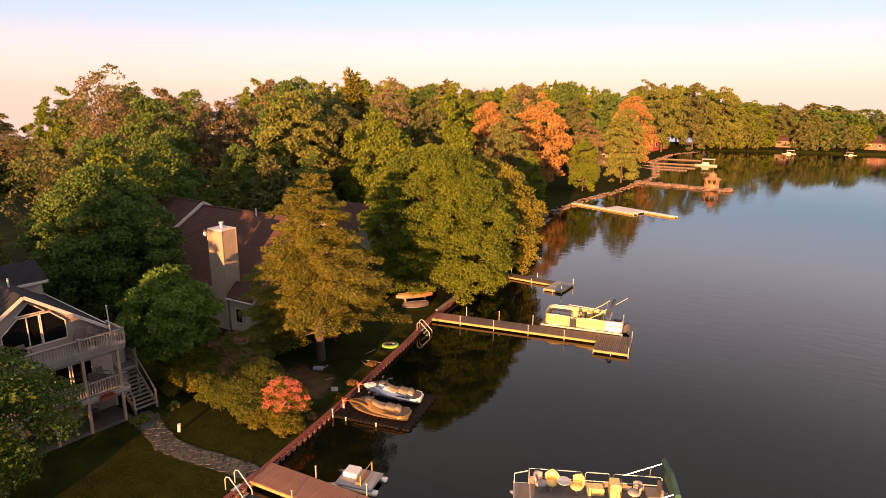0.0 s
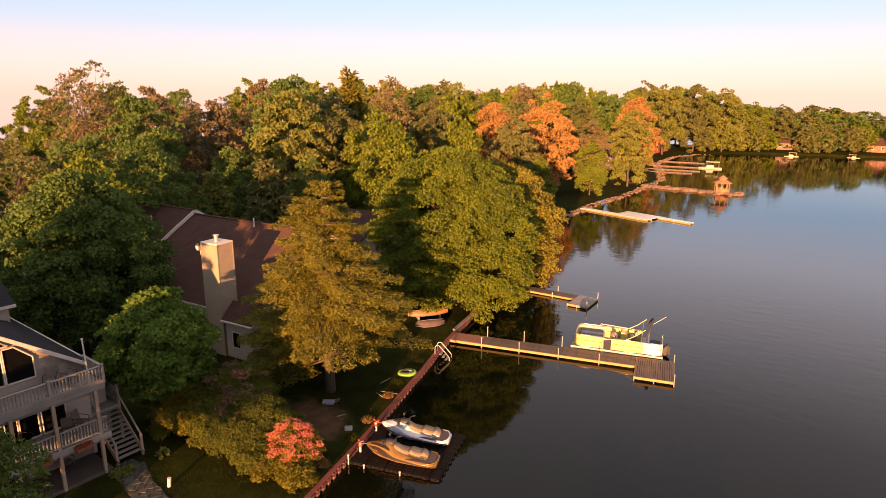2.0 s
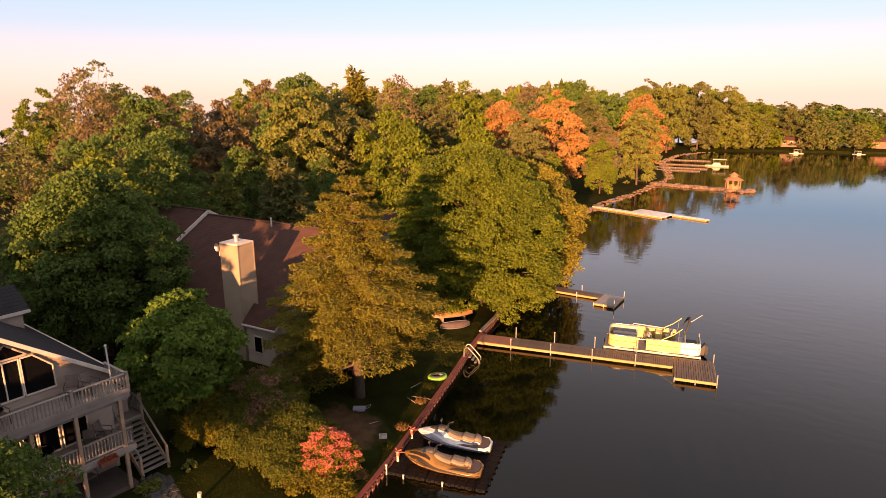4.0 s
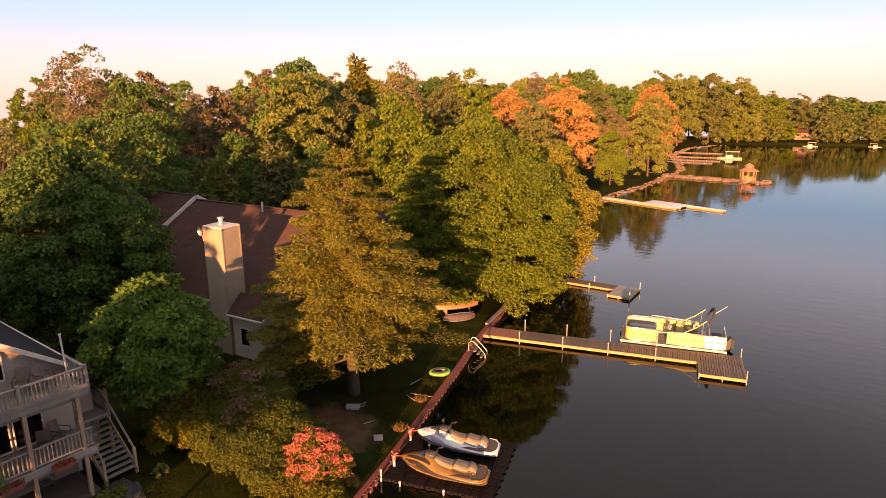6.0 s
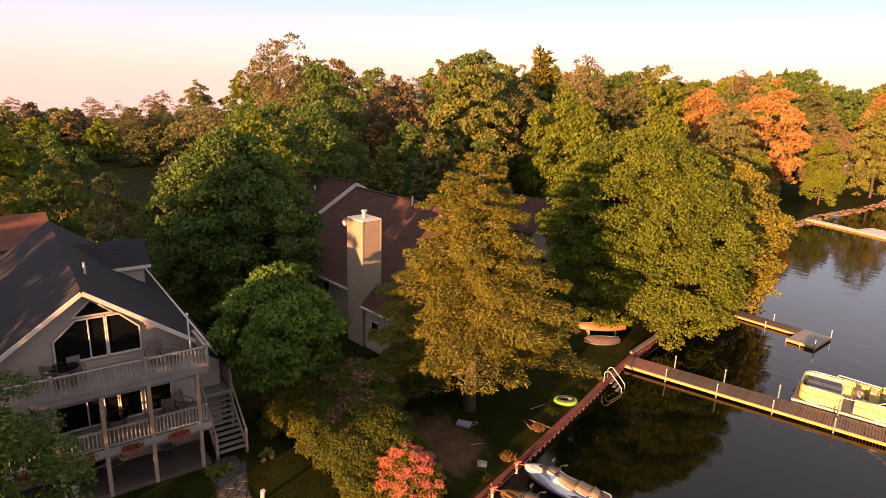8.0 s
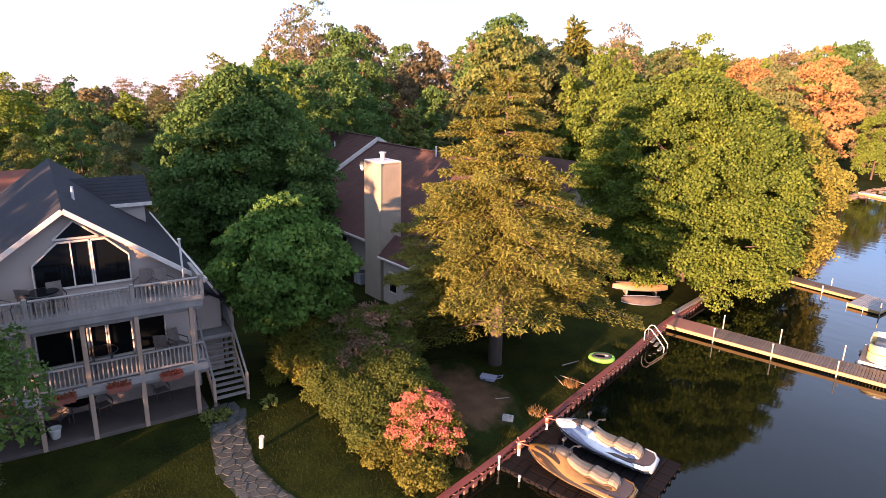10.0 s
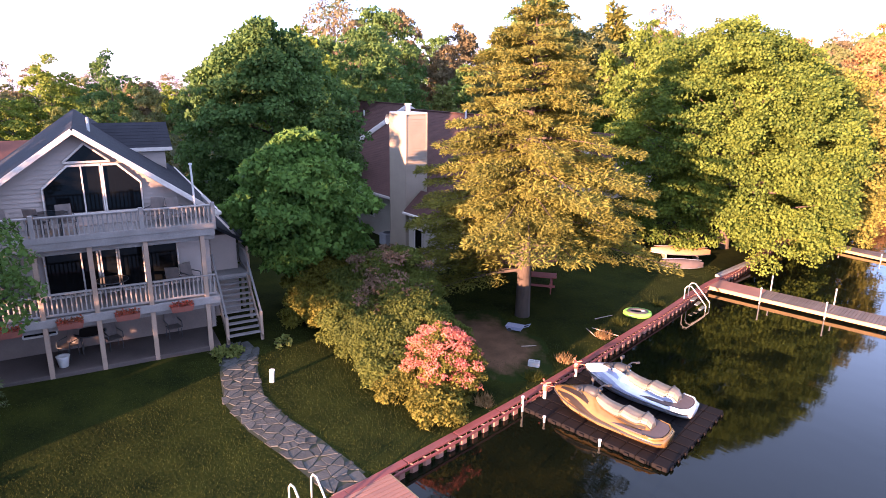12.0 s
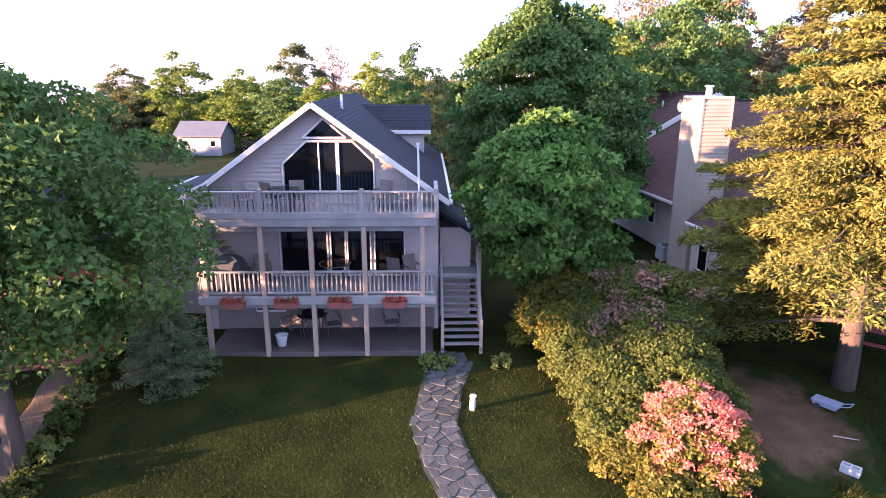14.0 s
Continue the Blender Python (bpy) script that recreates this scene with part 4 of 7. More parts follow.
def decks():
    dk = thing("wooden_deck", "two-storey weathered wooden deck on tall posts", "deck", at=HOUSE_AT)
    ys = [-9.13, -10.92, -12.55, -14.07, -15.86]
    for y in ys:
        part("post", G().box((DX, y, (GZ + F2) / 2 - 0.2), (0.15, 0.15, F2 - GZ - 0.1), ch=0.012), M_POST, dk, "tall square cedar post")
    y0, y1 = -16.1, -8.7
    for z, up in ((F1, False), (F2, True)):
        part("rim_board", G().box((DX + 0.09, (y0 + y1) / 2, z - 0.14), (0.05, y1 - y0, 0.26), ch=0.008), M_DECK, dk)
        part("beam", G().box((DX - 0.12, (y0 + y1) / 2, z - 0.36), (0.09, y1 - y0, 0.2), ch=0.008), M_DECK, dk)
        n = 14
        me = G().box((0, 0, 0), (0.136, y1 - y0, 0.035), ch=0.006).mesh("deck_board", M_DECK)
        for i in range(n):
            part("deck_board", me, None, dk, at=pose(DX - 0.02 - 0.144 * i, (y0 + y1) / 2, z - 0.0175))
        top = z + 0.78
        edges = [y0, *ys[::-1][1:-1], y1] if not up else [y0, -14.0, -10.95, y1]
        for a, b in zip(edges, edges[1:]):
            railing(dk, (DX + 0.02, a + 0.08), (DX + 0.02, b - 0.08), z, top, M_DECK)
        if up:
            for y in edges:
                part("rail_post", G().box((DX + 0.02, y, z + 0.40), (0.13, 0.13, 0.95), ch=0.012), M_DECK, dk)
            part("skirt_board", G().box((DX + 0.12, (y0 + y1) / 2, z + 0.08), (0.03, y1 - y0, 0.2), ch=0.006), M_DECK, dk)
            railing(dk, (DX, y1), (HX + 0.1, y1), z, top, M_DECK)
        railing(dk, (DX, y0), (HX + 0.1, y0), z, top, M_DECK)
    # side landing and its rail
    part("landing", G().box((-11.2, -7.85, F1 - 0.08), (1.4, 1.5, 0.14), ch=0.01), M_DECK, dk)
    railing(dk, (-11.9, -7.2), (-10.6, -7.2), F1, F1 + 0.85, M_DECK)
    railing(dk, (-11.9, -8.55), (-11.9, -7.2), F1, F1 + 0.85, M_DECK)
    for x in (-11.9, -10.6):
        part("landing_post", G().box((x, -7.15, (GZ + F1 + 0.9) / 2), (0.12, 0.12, F1 + 0.9 - GZ + 0.3), ch=0.01), M_POST, dk)
    st = thing("wooden_stairs", "open wooden stairs from the deck down to the lawn", "stairs", at=HOUSE_AT)
    n = 11
    for y in (-8.5, -7.25):
        part("stringer", G().beam((-10.65, y, F1 - 0.12), (-8.35, y, GZ + 0.05), 0.06, 0.26, 0.01), M_POST, st)
        part("handrail", G().beam((-10.65, y, F1 + 0.85), (-8.4, y, GZ + 0.98), 0.08, 0.06, 0.01), M_DECK, st)
        part("newel_post", G().box((-8.45, y, GZ + 0.45), (0.11, 0.11, 1.15), ch=0.01), M_POST, st)
    me = G().box((0, 0, 0), (0.21, 1.2, 0.04), ch=0.006).mesh("tread", M_TREAD)
    for i in range(n):
        t = (i + 0.5) / n
        part("tread", me, None, st, at=pose(lerp(-10.6, -8.4, t), -7.875, lerp(F1 - 0.08, GZ + 0.12, t)))
    us = thing("wooden_stairs", "wooden stairs between the two decks", "stairs", at=HOUSE_AT)
    for x in (-9.95, -9.05):
        part("stringer", G().beam((x, -14.7, F1), (x, -16.75, F2 - 0.1), 0.05, 0.24, 0.01), M_POST, us)
    me = G().box((0, 0, 0), (0.9, 0.25, 0.04), ch=0.006).mesh("tread", M_DECK)
    for i in range(12):
        part("tread", me, None, us, at=pose(-9.5, lerp(-14.75, -16.7, (i + 0.5) / 12), lerp(F1 + 0.1, F2 - 0.1, (i + 0.5) / 12)))
    p = part("patio", G().box((-9.35, -12.4, GZ - 0.05), (2.3, 7.2, 0.26), ch=0.02), M_CONC, at=HOUSE_AT)
    tagged(p, "grey concrete patio under the wooden deck", "patio", kind="structure")
    fp = thing("flag_pole", "slim white pole clamped to the deck corner", "pole", at=HOUSE_AT)
    part("pole", G().tube([(DX - 0.25, -9.2, F2 - 0.3), (DX - 0.28, -9.25, 8.0)], 0.035), M_PLASTW, fp)
    part("cap", G().tube([(DX - 0.28, -9.25, 8.0), (DX - 0.28, -9.25, 8.06)], 0.055), M_PLASTW, fp)


decks()


# ---- house with chimney ----
M_REDD = mat("dark_red_stained_wood", (0.13, 0.032, 0.026), (0.075, 0.02, 0.017), rough=0.8, scale=1.5, fine=20, bump=0.2, objr=0.3)


def chimney_house():
    h = thing("house", "cream-sided house with steep brown shingle roof and tall boxed chimney", "house")
    rx, ry, rzz = -11.6, 10.9, 8.75
    ey, ez = 3.3, 4.45
    sl = (rzz - ez) / (ry - ey)
    body = G()
    sec = lambda a, b, ridge, x0, x1, base: body.add(
        [(x0, a, base), (x0, b, base), (x0, b, ez + 0.1), (x0, ry, ridge - 0.15), (x0, a, ez + 0.1),
         (x1, a, base), (x1, b, base), (x1, b, ez + 0.1), (x1, ry, ridge - 0.15), (x1, a, ez + 0.1)],
        [(0, 1, 2, 3, 4), (9, 8, 7, 6, 5), (0, 5, 6, 1), (1, 6, 7, 2), (4, 9, 5, 0), (2, 7, 8, 3), (3, 8, 9, 4)])
    sec(4.25, 17.6, rzz, -12.2, -34, 0.8)
    part("wall", body, M_SIDING2, h)
    sd = G()
    siding(sd, (1.1, ez, lambda z: ((-34, 4.24), (-12.2, 4.24)), (0, -1)))
    hl = lambda z: (rzz - 0.2 - max(z, ez)) / sl
    siding(sd, (1.1, rzz - 0.3, lambda z: ((-12.19, max(4.25, ry - hl(z))), (-12.19, min(17.6, ry + hl(z)))), (1, 0)))
    part("siding", sd, M_SIDING2, h)
    for x0, x1, dz in ((-11.6, -26.0, 0.0), (-26.0, -34.6, 0.32)):
        for sg in (-1, 1):
            e0, e1 = (x0, ry + sg * (ry - ey), ez + dz), (x1, ry + sg * (ry - ey), ez + dz)
            r0, r1 = (x0, ry, rzz + dz), (x1, ry, rzz + dz)
            g = G()
            roof_slab(g, e1, e0, r0, r1) if sg < 0 else roof_slab(g, e0, e1, r1, r0)
            shingle_rows(g, e0, e1, r1, r0, 52)
            part("roof", g, M_SHINGLE2, h, "brown shingle roof slope")
            part("gutter", G().beam((x0, e0[1], e0[2] - 0.1), (x1, e0[1], e0[2] - 0.1), 0.1, 0.16, 0.03), M_TRIM, h, "white gutter")
            part("rake_board", G().beam((x0 + 0.03, ry, rzz + dz - 0.1), (x0 + 0.03, e0[1], ez + dz - 0.1), 0.06, 0.3, 0.01), M_TRIM, h, "white rake board")
        part("ridge_cap", G().beam((x0, ry, rzz + dz + 0.02), (x1, ry, rzz + dz + 0.02), 0.26, 0.05, 0.01), M_SHINGLE2, h)
    # chimney box against the side wall
    cx0, cx1, cy0, cy1, top = -15.35, -13.85, 2.8, 4.1, 9.15
    c = part("chimney", G().box(((cx0 + cx1) / 2, (cy0 + cy1) / 2, (top + 0.9) / 2), (cx1 - cx0, cy1 - cy0, top - 0.9), ch=0.02), M_CHIM, h, "tall cream-sided boxed chimney")
    sd = G()
    siding(sd, (1.1, top - 0.1, lambda z: ((cx0, cy0 - 0.01), (cx1, cy0 - 0.01)), (0, -1)), 0.15)
    siding(sd, (1.1, top - 0.1, lambda z: ((cx1 + 0.01, cy0), (cx1 + 0.01, cy1)), (1, 0)), 0.15)
    part("siding", sd, M_CHIM, c)
    part("cap", G().box(((cx0 + cx1) / 2, (cy0 + cy1) / 2, top + 0.03), (cx1 - cx0 + 0.08, cy1 - cy0 + 0.08, 0.1), ch=0.02), M_TRIM, c)
    part("flue", G().tube([(-14.6, 3.45, top), (-14.6, 3.45, top + 0.45)], 0.14, 12), M_GALV, c, "round metal flue pipe")
    part("rain_cap", G().tube([(-14.6, 3.45, top + 0.45), (-14.6, 3.45, top + 0.52)], 0.2, 12), M_GALV, c)
    for x, y in ((cx0, cy0), (cx1, cy0), (cx1, cy1)):
        part("corner_trim", G().box((x, y, (top + 1) / 2), (0.09, 0.09, top - 1.0), ch=0.01), M_CHIM, c)
    for x, z in ((-29.5, 8.0), (-18.5, 8.7)):
        yy = ry - (rzz + 0.2 - z) / sl
        part("vent_pipe", G().tube([(x, yy, z - 0.3), (x, yy, z + 0.5)], 0.06), M_PLASTW, h, "white vent pipe")
    # bay beside the chimney, its gable towards the lake
    part("bay_wall", G().add([(x, y, z) for x in (-13.75, -11.35) for y, z in ((2.95, 0.8), (4.6, 0.8), (4.6, 4.3), (3.75, 5.0), (2.95, 4.25))],
                             [(0, 1, 2, 3, 4), (9, 8, 7, 6, 5), (4, 9, 5, 0), (1, 6, 7, 2), (2, 7, 8, 3), (3, 8, 9, 4)]), M_SIDING2, h)
    sd = G()
    siding(sd, (1.1, 4.2, lambda z: ((-13.75, 2.94), (-11.35, 2.94)), (0, -1)))
    siding(sd, (1.1, 4.9, lambda z: ((-11.34, 2.95 + max(0, z - 4.25) * 1.07), (-11.34, 4.55 - max(0, z - 4.25) * 1.07)), (1, 0)))
    part("bay_siding", sd, M_SIDING2, h)
    for sg in (-1, 1):
        g = G()
        ea, eb, ra, rb = (-13.8, 3.75 + sg * 1.15, 4.12), (-10.95, 3.75 + sg * 1.15, 4.12), (-13.8, 3.75, 5.12), (-10.95, 3.75, 5.12)
        roof_slab(g, ea, eb, rb, ra, 0.1) if sg < 0 else roof_slab(g, eb, ea, ra, rb, 0.1)
        shingle_rows(g, ea, eb, rb, ra, 9)
        part("porch_roof", g, M_SHINGLE2, h, "small brown gabled roof")
        part("porch_rake", G().beam((-10.92, 3.75, 5.03), (-10.92, 3.75 + sg * 1.17, 4.03), 0.05, 0.18, 0.01), M_TRIM, h, "white rake board")
        part("porch_gutter", G().beam((-13.8, 3.75 + sg * 1.19, 4.05), (-10.95, 3.75 + sg * 1.19, 4.05), 0.1, 0.12, 0.02), M_TRIM, h, "white gutter")
    rd = part("raised_deck", G().box((-10.85, 7.4, 1.85), (2.5, 5.6, 1.5), ch=0.01), M_REDD, h, "dark red wooden deck skirt")
    for y in np.arange(4.8, 10.2, 0.45):
        part("skirt_board", G().box((-9.58, float(y), 1.85), (0.03, 0.42, 1.46), ch=0.006), M_REDD, rd)
    for x0, x1, z0, z1 in ((-13.1, -12.4, 2.2, 3.3), (-20.3, -19.6, 2.6, 3.7)):
        yw = 2.9 if x0 > -15 else 4.2
        w = part("window", G().box(((x0 + x1) / 2, yw, (z0 + z1) / 2), (x1 - x0, 0.04, z1 - z0)), M_GLASS, h, "dark window pane")
        for x in (x0, x1):
            part("window_frame", G().box((x, yw - 0.02, (z0 + z1) / 2), (0.07, 0.08, z1 - z0 + 0.1), ch=0.008), M_TRIM, w)
        for z in (z0, z1):
            part("window_frame", G().box(((x0 + x1) / 2, yw - 0.02, z), (x1 - x0, 0.08, 0.07), ch=0.008), M_TRIM, w)
    dish = thing("satellite_dish", "small grey satellite dish on a bracket by the chimney", "dish")
    part("mast", G().tube([(-15.45, 3.3, 7.9), (-15.85, 3.1, 8.2), (-15.85, 3.1, 8.8)], 0.03), M_GALV, dish)
    part("reflector", G().loft([[(-15.85 + r * math.cos(a) * 0.8, 3.02 - d, 8.8 + r * math.sin(a)) for a in np.linspace(0, 6.283, 13)[:-1]] for r, d in ((0.03, 0.0), (0.17, 0.03), (0.28, 0.1))], caps=False),
         M_GALV, dish, smooth=True)
    # a second brown roof behind the trees
    h2 = thing("house", "low house with brown roof half hidden behind trees", "house")
    part("wall", G().box((-24, 29, 2.6), (9, 7, 3.6)), M_SIDING2, h2)
    for sg in (-1, 1):
        g = G()
        a, b, c2, d = (-19, 29 + sg * 4.2, 4.3), (-29, 29 + sg * 4.2, 4.3), (-29, 29, 6.6), (-19, 29, 6.6)
        roof_slab(g, b, a, d, c2) if sg < 0 else roof_slab(g, a, b, c2, d)
        shingle_rows(g, a, b, c2, d, 24)
        part("roof", g, M_SHINGLE2, h2)


chimney_house()


# ---- seawall and shore ----
def seawall():
    sw = thing("seawall", "red-capped steel sheet seawall along the lawn", "seawall", kind="structure")
    y = -42.0
    while y < 52:
        y2 = y + 1.95
        a, b = Vector((shore_x(y) - 0.05, y, 0.76)), Vector((shore_x(y2) - 0.05, y2, 0.76))
        d = (b - a).normalized()
        part("cap_board", G().beam(a + d * 0.012, b - d * 0.012, 0.24, 0.08, 0.012), M_WALLRED, sw)
        part("waler", G().beam(a + Vector((0.19, 0, -0.10)), b + Vector((0.19, 0, -0.10)), 0.04, 0.09, 0.01), M_WALLRED, sw)
        g, n, pts = G(), 4, []
        nrm = Vector((d.y, -d.x, 0))
        for i in range(n):
            for f, o in ((0.0, 0.0), (0.14, 0.0), (0.30, 0.17), (0.70, 0.17), (0.86, 0.0)):
                pts.append(a.lerp(b, (i + f) / n) + nrm * (0.05 + o * 0.7))
        pts.append(b + nrm * 0.05)
        vs = [(p.x, p.y, z) for p in pts for z in (0.72, -1.0)]
        g.add(vs, [(2 * i, 2 * i + 1, 2 * i + 3, 2 * i + 2) for i in range(len(pts) - 1)])
        part("sheet_pile", g, M_PILE, sw)
        y = y2


seawall()


def rock_piece(g, rng, c, r):
    """One irregular stone."""
    vs, n = [], 7
    for k, (zz, rr) in enumerate(((-0.6, 0.7), (0.0, 1.0), (0.45, 0.72))):
        for j in range(n):
            a = 6.283 * j / n + k * 0.3
            q = r * rr * rng.uniform(0.75, 1.2)
            vs.append((c[0] + q * math.cos(a), c[1] + q * math.sin(a), c[2] + r * 0.75 * zz * rng.uniform(0.8, 1.15)))
    fs = [(k * n + j, k * n + (j + 1) % n, (k + 1) * n + (j + 1) % n, (k + 1) * n + j) for k in range(2) for j in range(n)]
    fs += [tuple(range(n))[::-1], tuple(2 * n + j for j in range(n))]
    g.add(vs, fs)


M_CEDAR = mat("stained_cedar", (0.30, 0.155, 0.08), (0.18, 0.09, 0.05), rough=0.75, scale=1.5, fine=18, bump=0.2)


def rocks():
    rng = np.random.default_rng(5)
    g = G()
    for i in range(640):
        y = rng.uniform(54, 190)
        rock_piece(g, rng, (shore_x(y) + rng.uniform(-0.9, 0.8), y, rng.uniform(0.3, 0.55)), rng.uniform(0.16, 0.38))
    tagged(part("shore_rocks", g, M_ROCK), "pale brown boulders along the water's edge", "rocks", kind="stuff")
    g = G()
    for i in range(380):
        t = rng.uniform(0, 1)
        wide = 0.9 if t < 0.72 else 1.7
        rock_piece(g, rng, (lerp(-9, 9.8, t), lerp(106.8, 104.2, t) + rng.normal(0, wide * 0.5), rng.uniform(0.3, 0.75)), rng.uniform(0.3, 0.65))
    tagged(part("rock_jetty", g, M_ROCK), "narrow rock jetty with a gazebo near its tip", "jetty", kind="stuff")
    gz = thing("gazebo", "small wooden gazebo with a tiered roof on the rock jetty", "gazebo", at=pose(6.2, 104.6, 0.75) @ Matrix.Scale(0.9, 4))
    ring = lambda r, z, n=8: [(r * math.cos(6.283 * j / n), r * math.sin(6.283 * j / n), z) for j in range(n)]
    part("floor", G().loft([ring(1.55, -0.2), ring(1.6, 0.1)]), M_CEDAR, gz)
    for x, y, _ in ring(1.4, 0):
        part("post", G().box((x, y, 1.05), (0.14, 0.14, 2.0), ch=0.01), M_CEDAR, gz)
    for (x, y, _), (x2, y2, _) in zip(ring(1.4, 0), ring(1.4, 0)[1:] + ring(1.4, 0)[:1]):
        part("panel", G().beam((x, y, 0.5), (x2, y2, 0.5), 0.05, 0.7, 0.01), M_CEDAR, gz)
    part("roof", G().loft([ring(2.0, 2.0), ring(0.8, 2.65), ring(0.75, 2.95)]), M_CEDAR, gz, "brown wooden roof")
    part("cupola_roof", G().loft([ring(1.05, 2.95), ring(0.05, 3.6)]), M_CEDAR, gz)


rocks()


# ---- docks ----
def dock(label, o, ang, length, width, z, boards, fascia, post_step, post_rise=0.5, platform=None, first=0.0, board=0.14, post_from=None, end_boards=None):
    """A pier from o along ang degrees. platform: (u0, u1, v0, v1) at its end; first: length of a plain first section."""
    d = thing("dock", label, "dock", at=rz_pose(o[0], o[1], z, ang))
    if first:
        n = 3
        for i in range(n):
            part("deck_panel", G().box((first * (i + 0.5) / n, width / 2, -0.02), (first / n - 0.012, width, 0.045), ch=0.006), M_DOCKR, d)
    n = int((length - first) / board)
    me = G().box((0, 0, 0), (board - 0.014, width, 0.04), ch=0.006).mesh("plank", boards)
    for i in range(n):
        part("plank", me, None, d, at=pose(first + (i + 0.5) * (length - first) / n, width / 2, -0.02))
    for v in (-0.025, width + 0.025):
        part("side_board", G().box((length / 2, v, -0.10), (length, 0.045, 0.17), ch=0.01), fascia, d, "pale side board")
    u = post_from if post_from is not None else post_step
    while u < length + 0.1:
        for v, rise in ((-0.08, post_rise), (width + 0.08, post_rise + 0.25)):
            part("pipe_post", G().tube([(u, v, -2.2), (u, v, rise)], 0.035, 8), M_GALV, d, "white galvanised pipe post")
            part("post_cap", G().tube([(u, v, rise), (u, v, rise + 0.04)], 0.045, 8), M_PLASTW, d)
        part("cross_beam", G().box((u, width / 2, -0.2), (0.08, width, 0.12), ch=0.01), fascia, d)
        u += post_step
    if platform:
        u0, u1, v0, v1 = platform
        n = int((u1 - u0) / board)
        me = G().box((0, 0, 0), (board - 0.012, v1 - v0, 0.04), ch=0.006).mesh("plank", end_boards or boards)
        for i in range(n):
            part("plank", me, None, d, at=pose(u0 + (i + 0.5) * (u1 - u0) / n, (v0 + v1) / 2, -0.018))
        for v in (v0, v1):
            part("side_board", G().box(((u0 + u1) / 2, v, -0.10), (u1 - u0, 0.045, 0.17), ch=0.01), fascia, d, "pale side board")
        for q in (u0, u1):
            part("end_board", G().box((q, (v0 + v1) / 2, -0.10), (0.045, v1 - v0, 0.17), ch=0.01), fascia, d)
        for q, v in ((u0, v0), (u1, v0), (u1, v1), ((u0 + u1) / 2, v0)):
            part("pipe_post", G().tube([(q, v - 0.05, -2.2), (q, v - 0.05, 0.55 if q == u1 else 0.05)], 0.035, 8), M_GALV, d)
    return d


DA, DAO = 10.0, (-3.25, 14.5)
dock("long brown plank dock with pale sides and pipe posts", DAO, DA, 13.8, 1.5, 0.72, M_DOCK, M_DOCKF, 2.85, platform=(13.85, 16.35, -1.75, 1.6), first=2.7)
dock("plank dock with a grey end platform", (-6.0, 29.3), -3.0, 8.1, 1.2, 0.66, M_DOCK, M_DOCKF, 3.0, post_rise=0.2, platform=(8.1, 9.9, -1.6, 1.3), end_boards=M_GREYD)
dock("wide red-brown dock below the lawn", (1.0, -9.15), 3.0, 12.0, 1.6, 0.78, M_DOCKR, M_DOCKF, 3.0, post_rise=0.35)


def pale_dock(label, o, ang, spans, z=0.66, material=None):
    d = thing("dock", label, "dock", "docks on the far shore", at=rz_pose(o[0], o[1], z, ang))
    for u0, u1, v0, v1 in spans:
        n = max(1, int(round((u1 - u0) / 1.5)))
        for i in range(n):
            a, b = lerp(u0, u1, i / n), lerp(u0, u1, (i + 1) / n)
            part("dock_panel", G().box(((a + b) / 2, (v0 + v1) / 2, -0.03), (b - a - 0.04, v1 - v0, 0.07), ch=0.012), material or M_WHITE, d)
        for v in (v0, v1):
            part("side_board", G().box(((u0 + u1) / 2, v, -0.14), (u1 - u0, 0.05, 0.22), ch=0.01), M_DOCK if material else M_DOCKF, d)
        for i in range(n + 1):
            part("pipe_post", G().tube([(lerp(u0, u1, i / n), v0, -2), (lerp(u0, u1, i / n), v0, 0.02)], 0.04, 6), M_GALV, d)
    return d


pale_dock("white panelled dock with a wide middle platform", (-11.9, 74.6), -21.0, [(0, 12.5, 0, 1.1), (6.5, 12.5, 1.15, 3.9), (12.55, 17.8, 2.8, 3.8)])
for i, (x, y, a, ln) in enumerate(((-14.5, 133, 4, 11), (-15.5, 139, 1, 13), (-16.0, 147, 2, 12), (-15.2, 159, 3, 11))):
    pale_dock("narrow pale wooden dock on the far shore", (x, y), a, [(0, ln, 0, 0.7)], material=M_DOCK)


def ladder(x, y, z, deg, label):
    """Steps into the water with two looped rails."""
    l = thing("water_ladder", label, "ladder", at=rz_pose(x, y, z, deg) @ Matrix.Scale(0.8, 4))
    for v in (-0.38, 0.38):
        part("hand_rail", G().tube([(-0.35, v, -0.1), (-0.35, v, 0.62), (-0.22, v, 0.80), (0.0, v, 0.82), (0.55, v, 0.25), (0.95, v, -0.2), (0.98, v, -1.3)], 0.032, 8), M_PLASTW, l, "white tube rail", smooth=True)
    for i in range(4):
        part("step", G().box((0.12 + 0.26 * i, 0, -0.05 - 0.22 * i), (0.22, 0.74, 0.04), ch=0.008), M_ALU, l)


ladder(-2.2, 11.8, 0.84, 15, "white-railed aluminium steps from the seawall into the lake")
ladder(1.1, -9.9, 0.84, 5, "white-railed wooden steps beside the dock")

# retaining board and step beside the dock
tagged(part("timber_edge", G().beam((-3.45, 16.2, 0.83), (-3.9, 20.5, 0.83), 0.28, 0.16, 0.02), M_DECK), "weathered grey timber edging on the seawall", "timber")


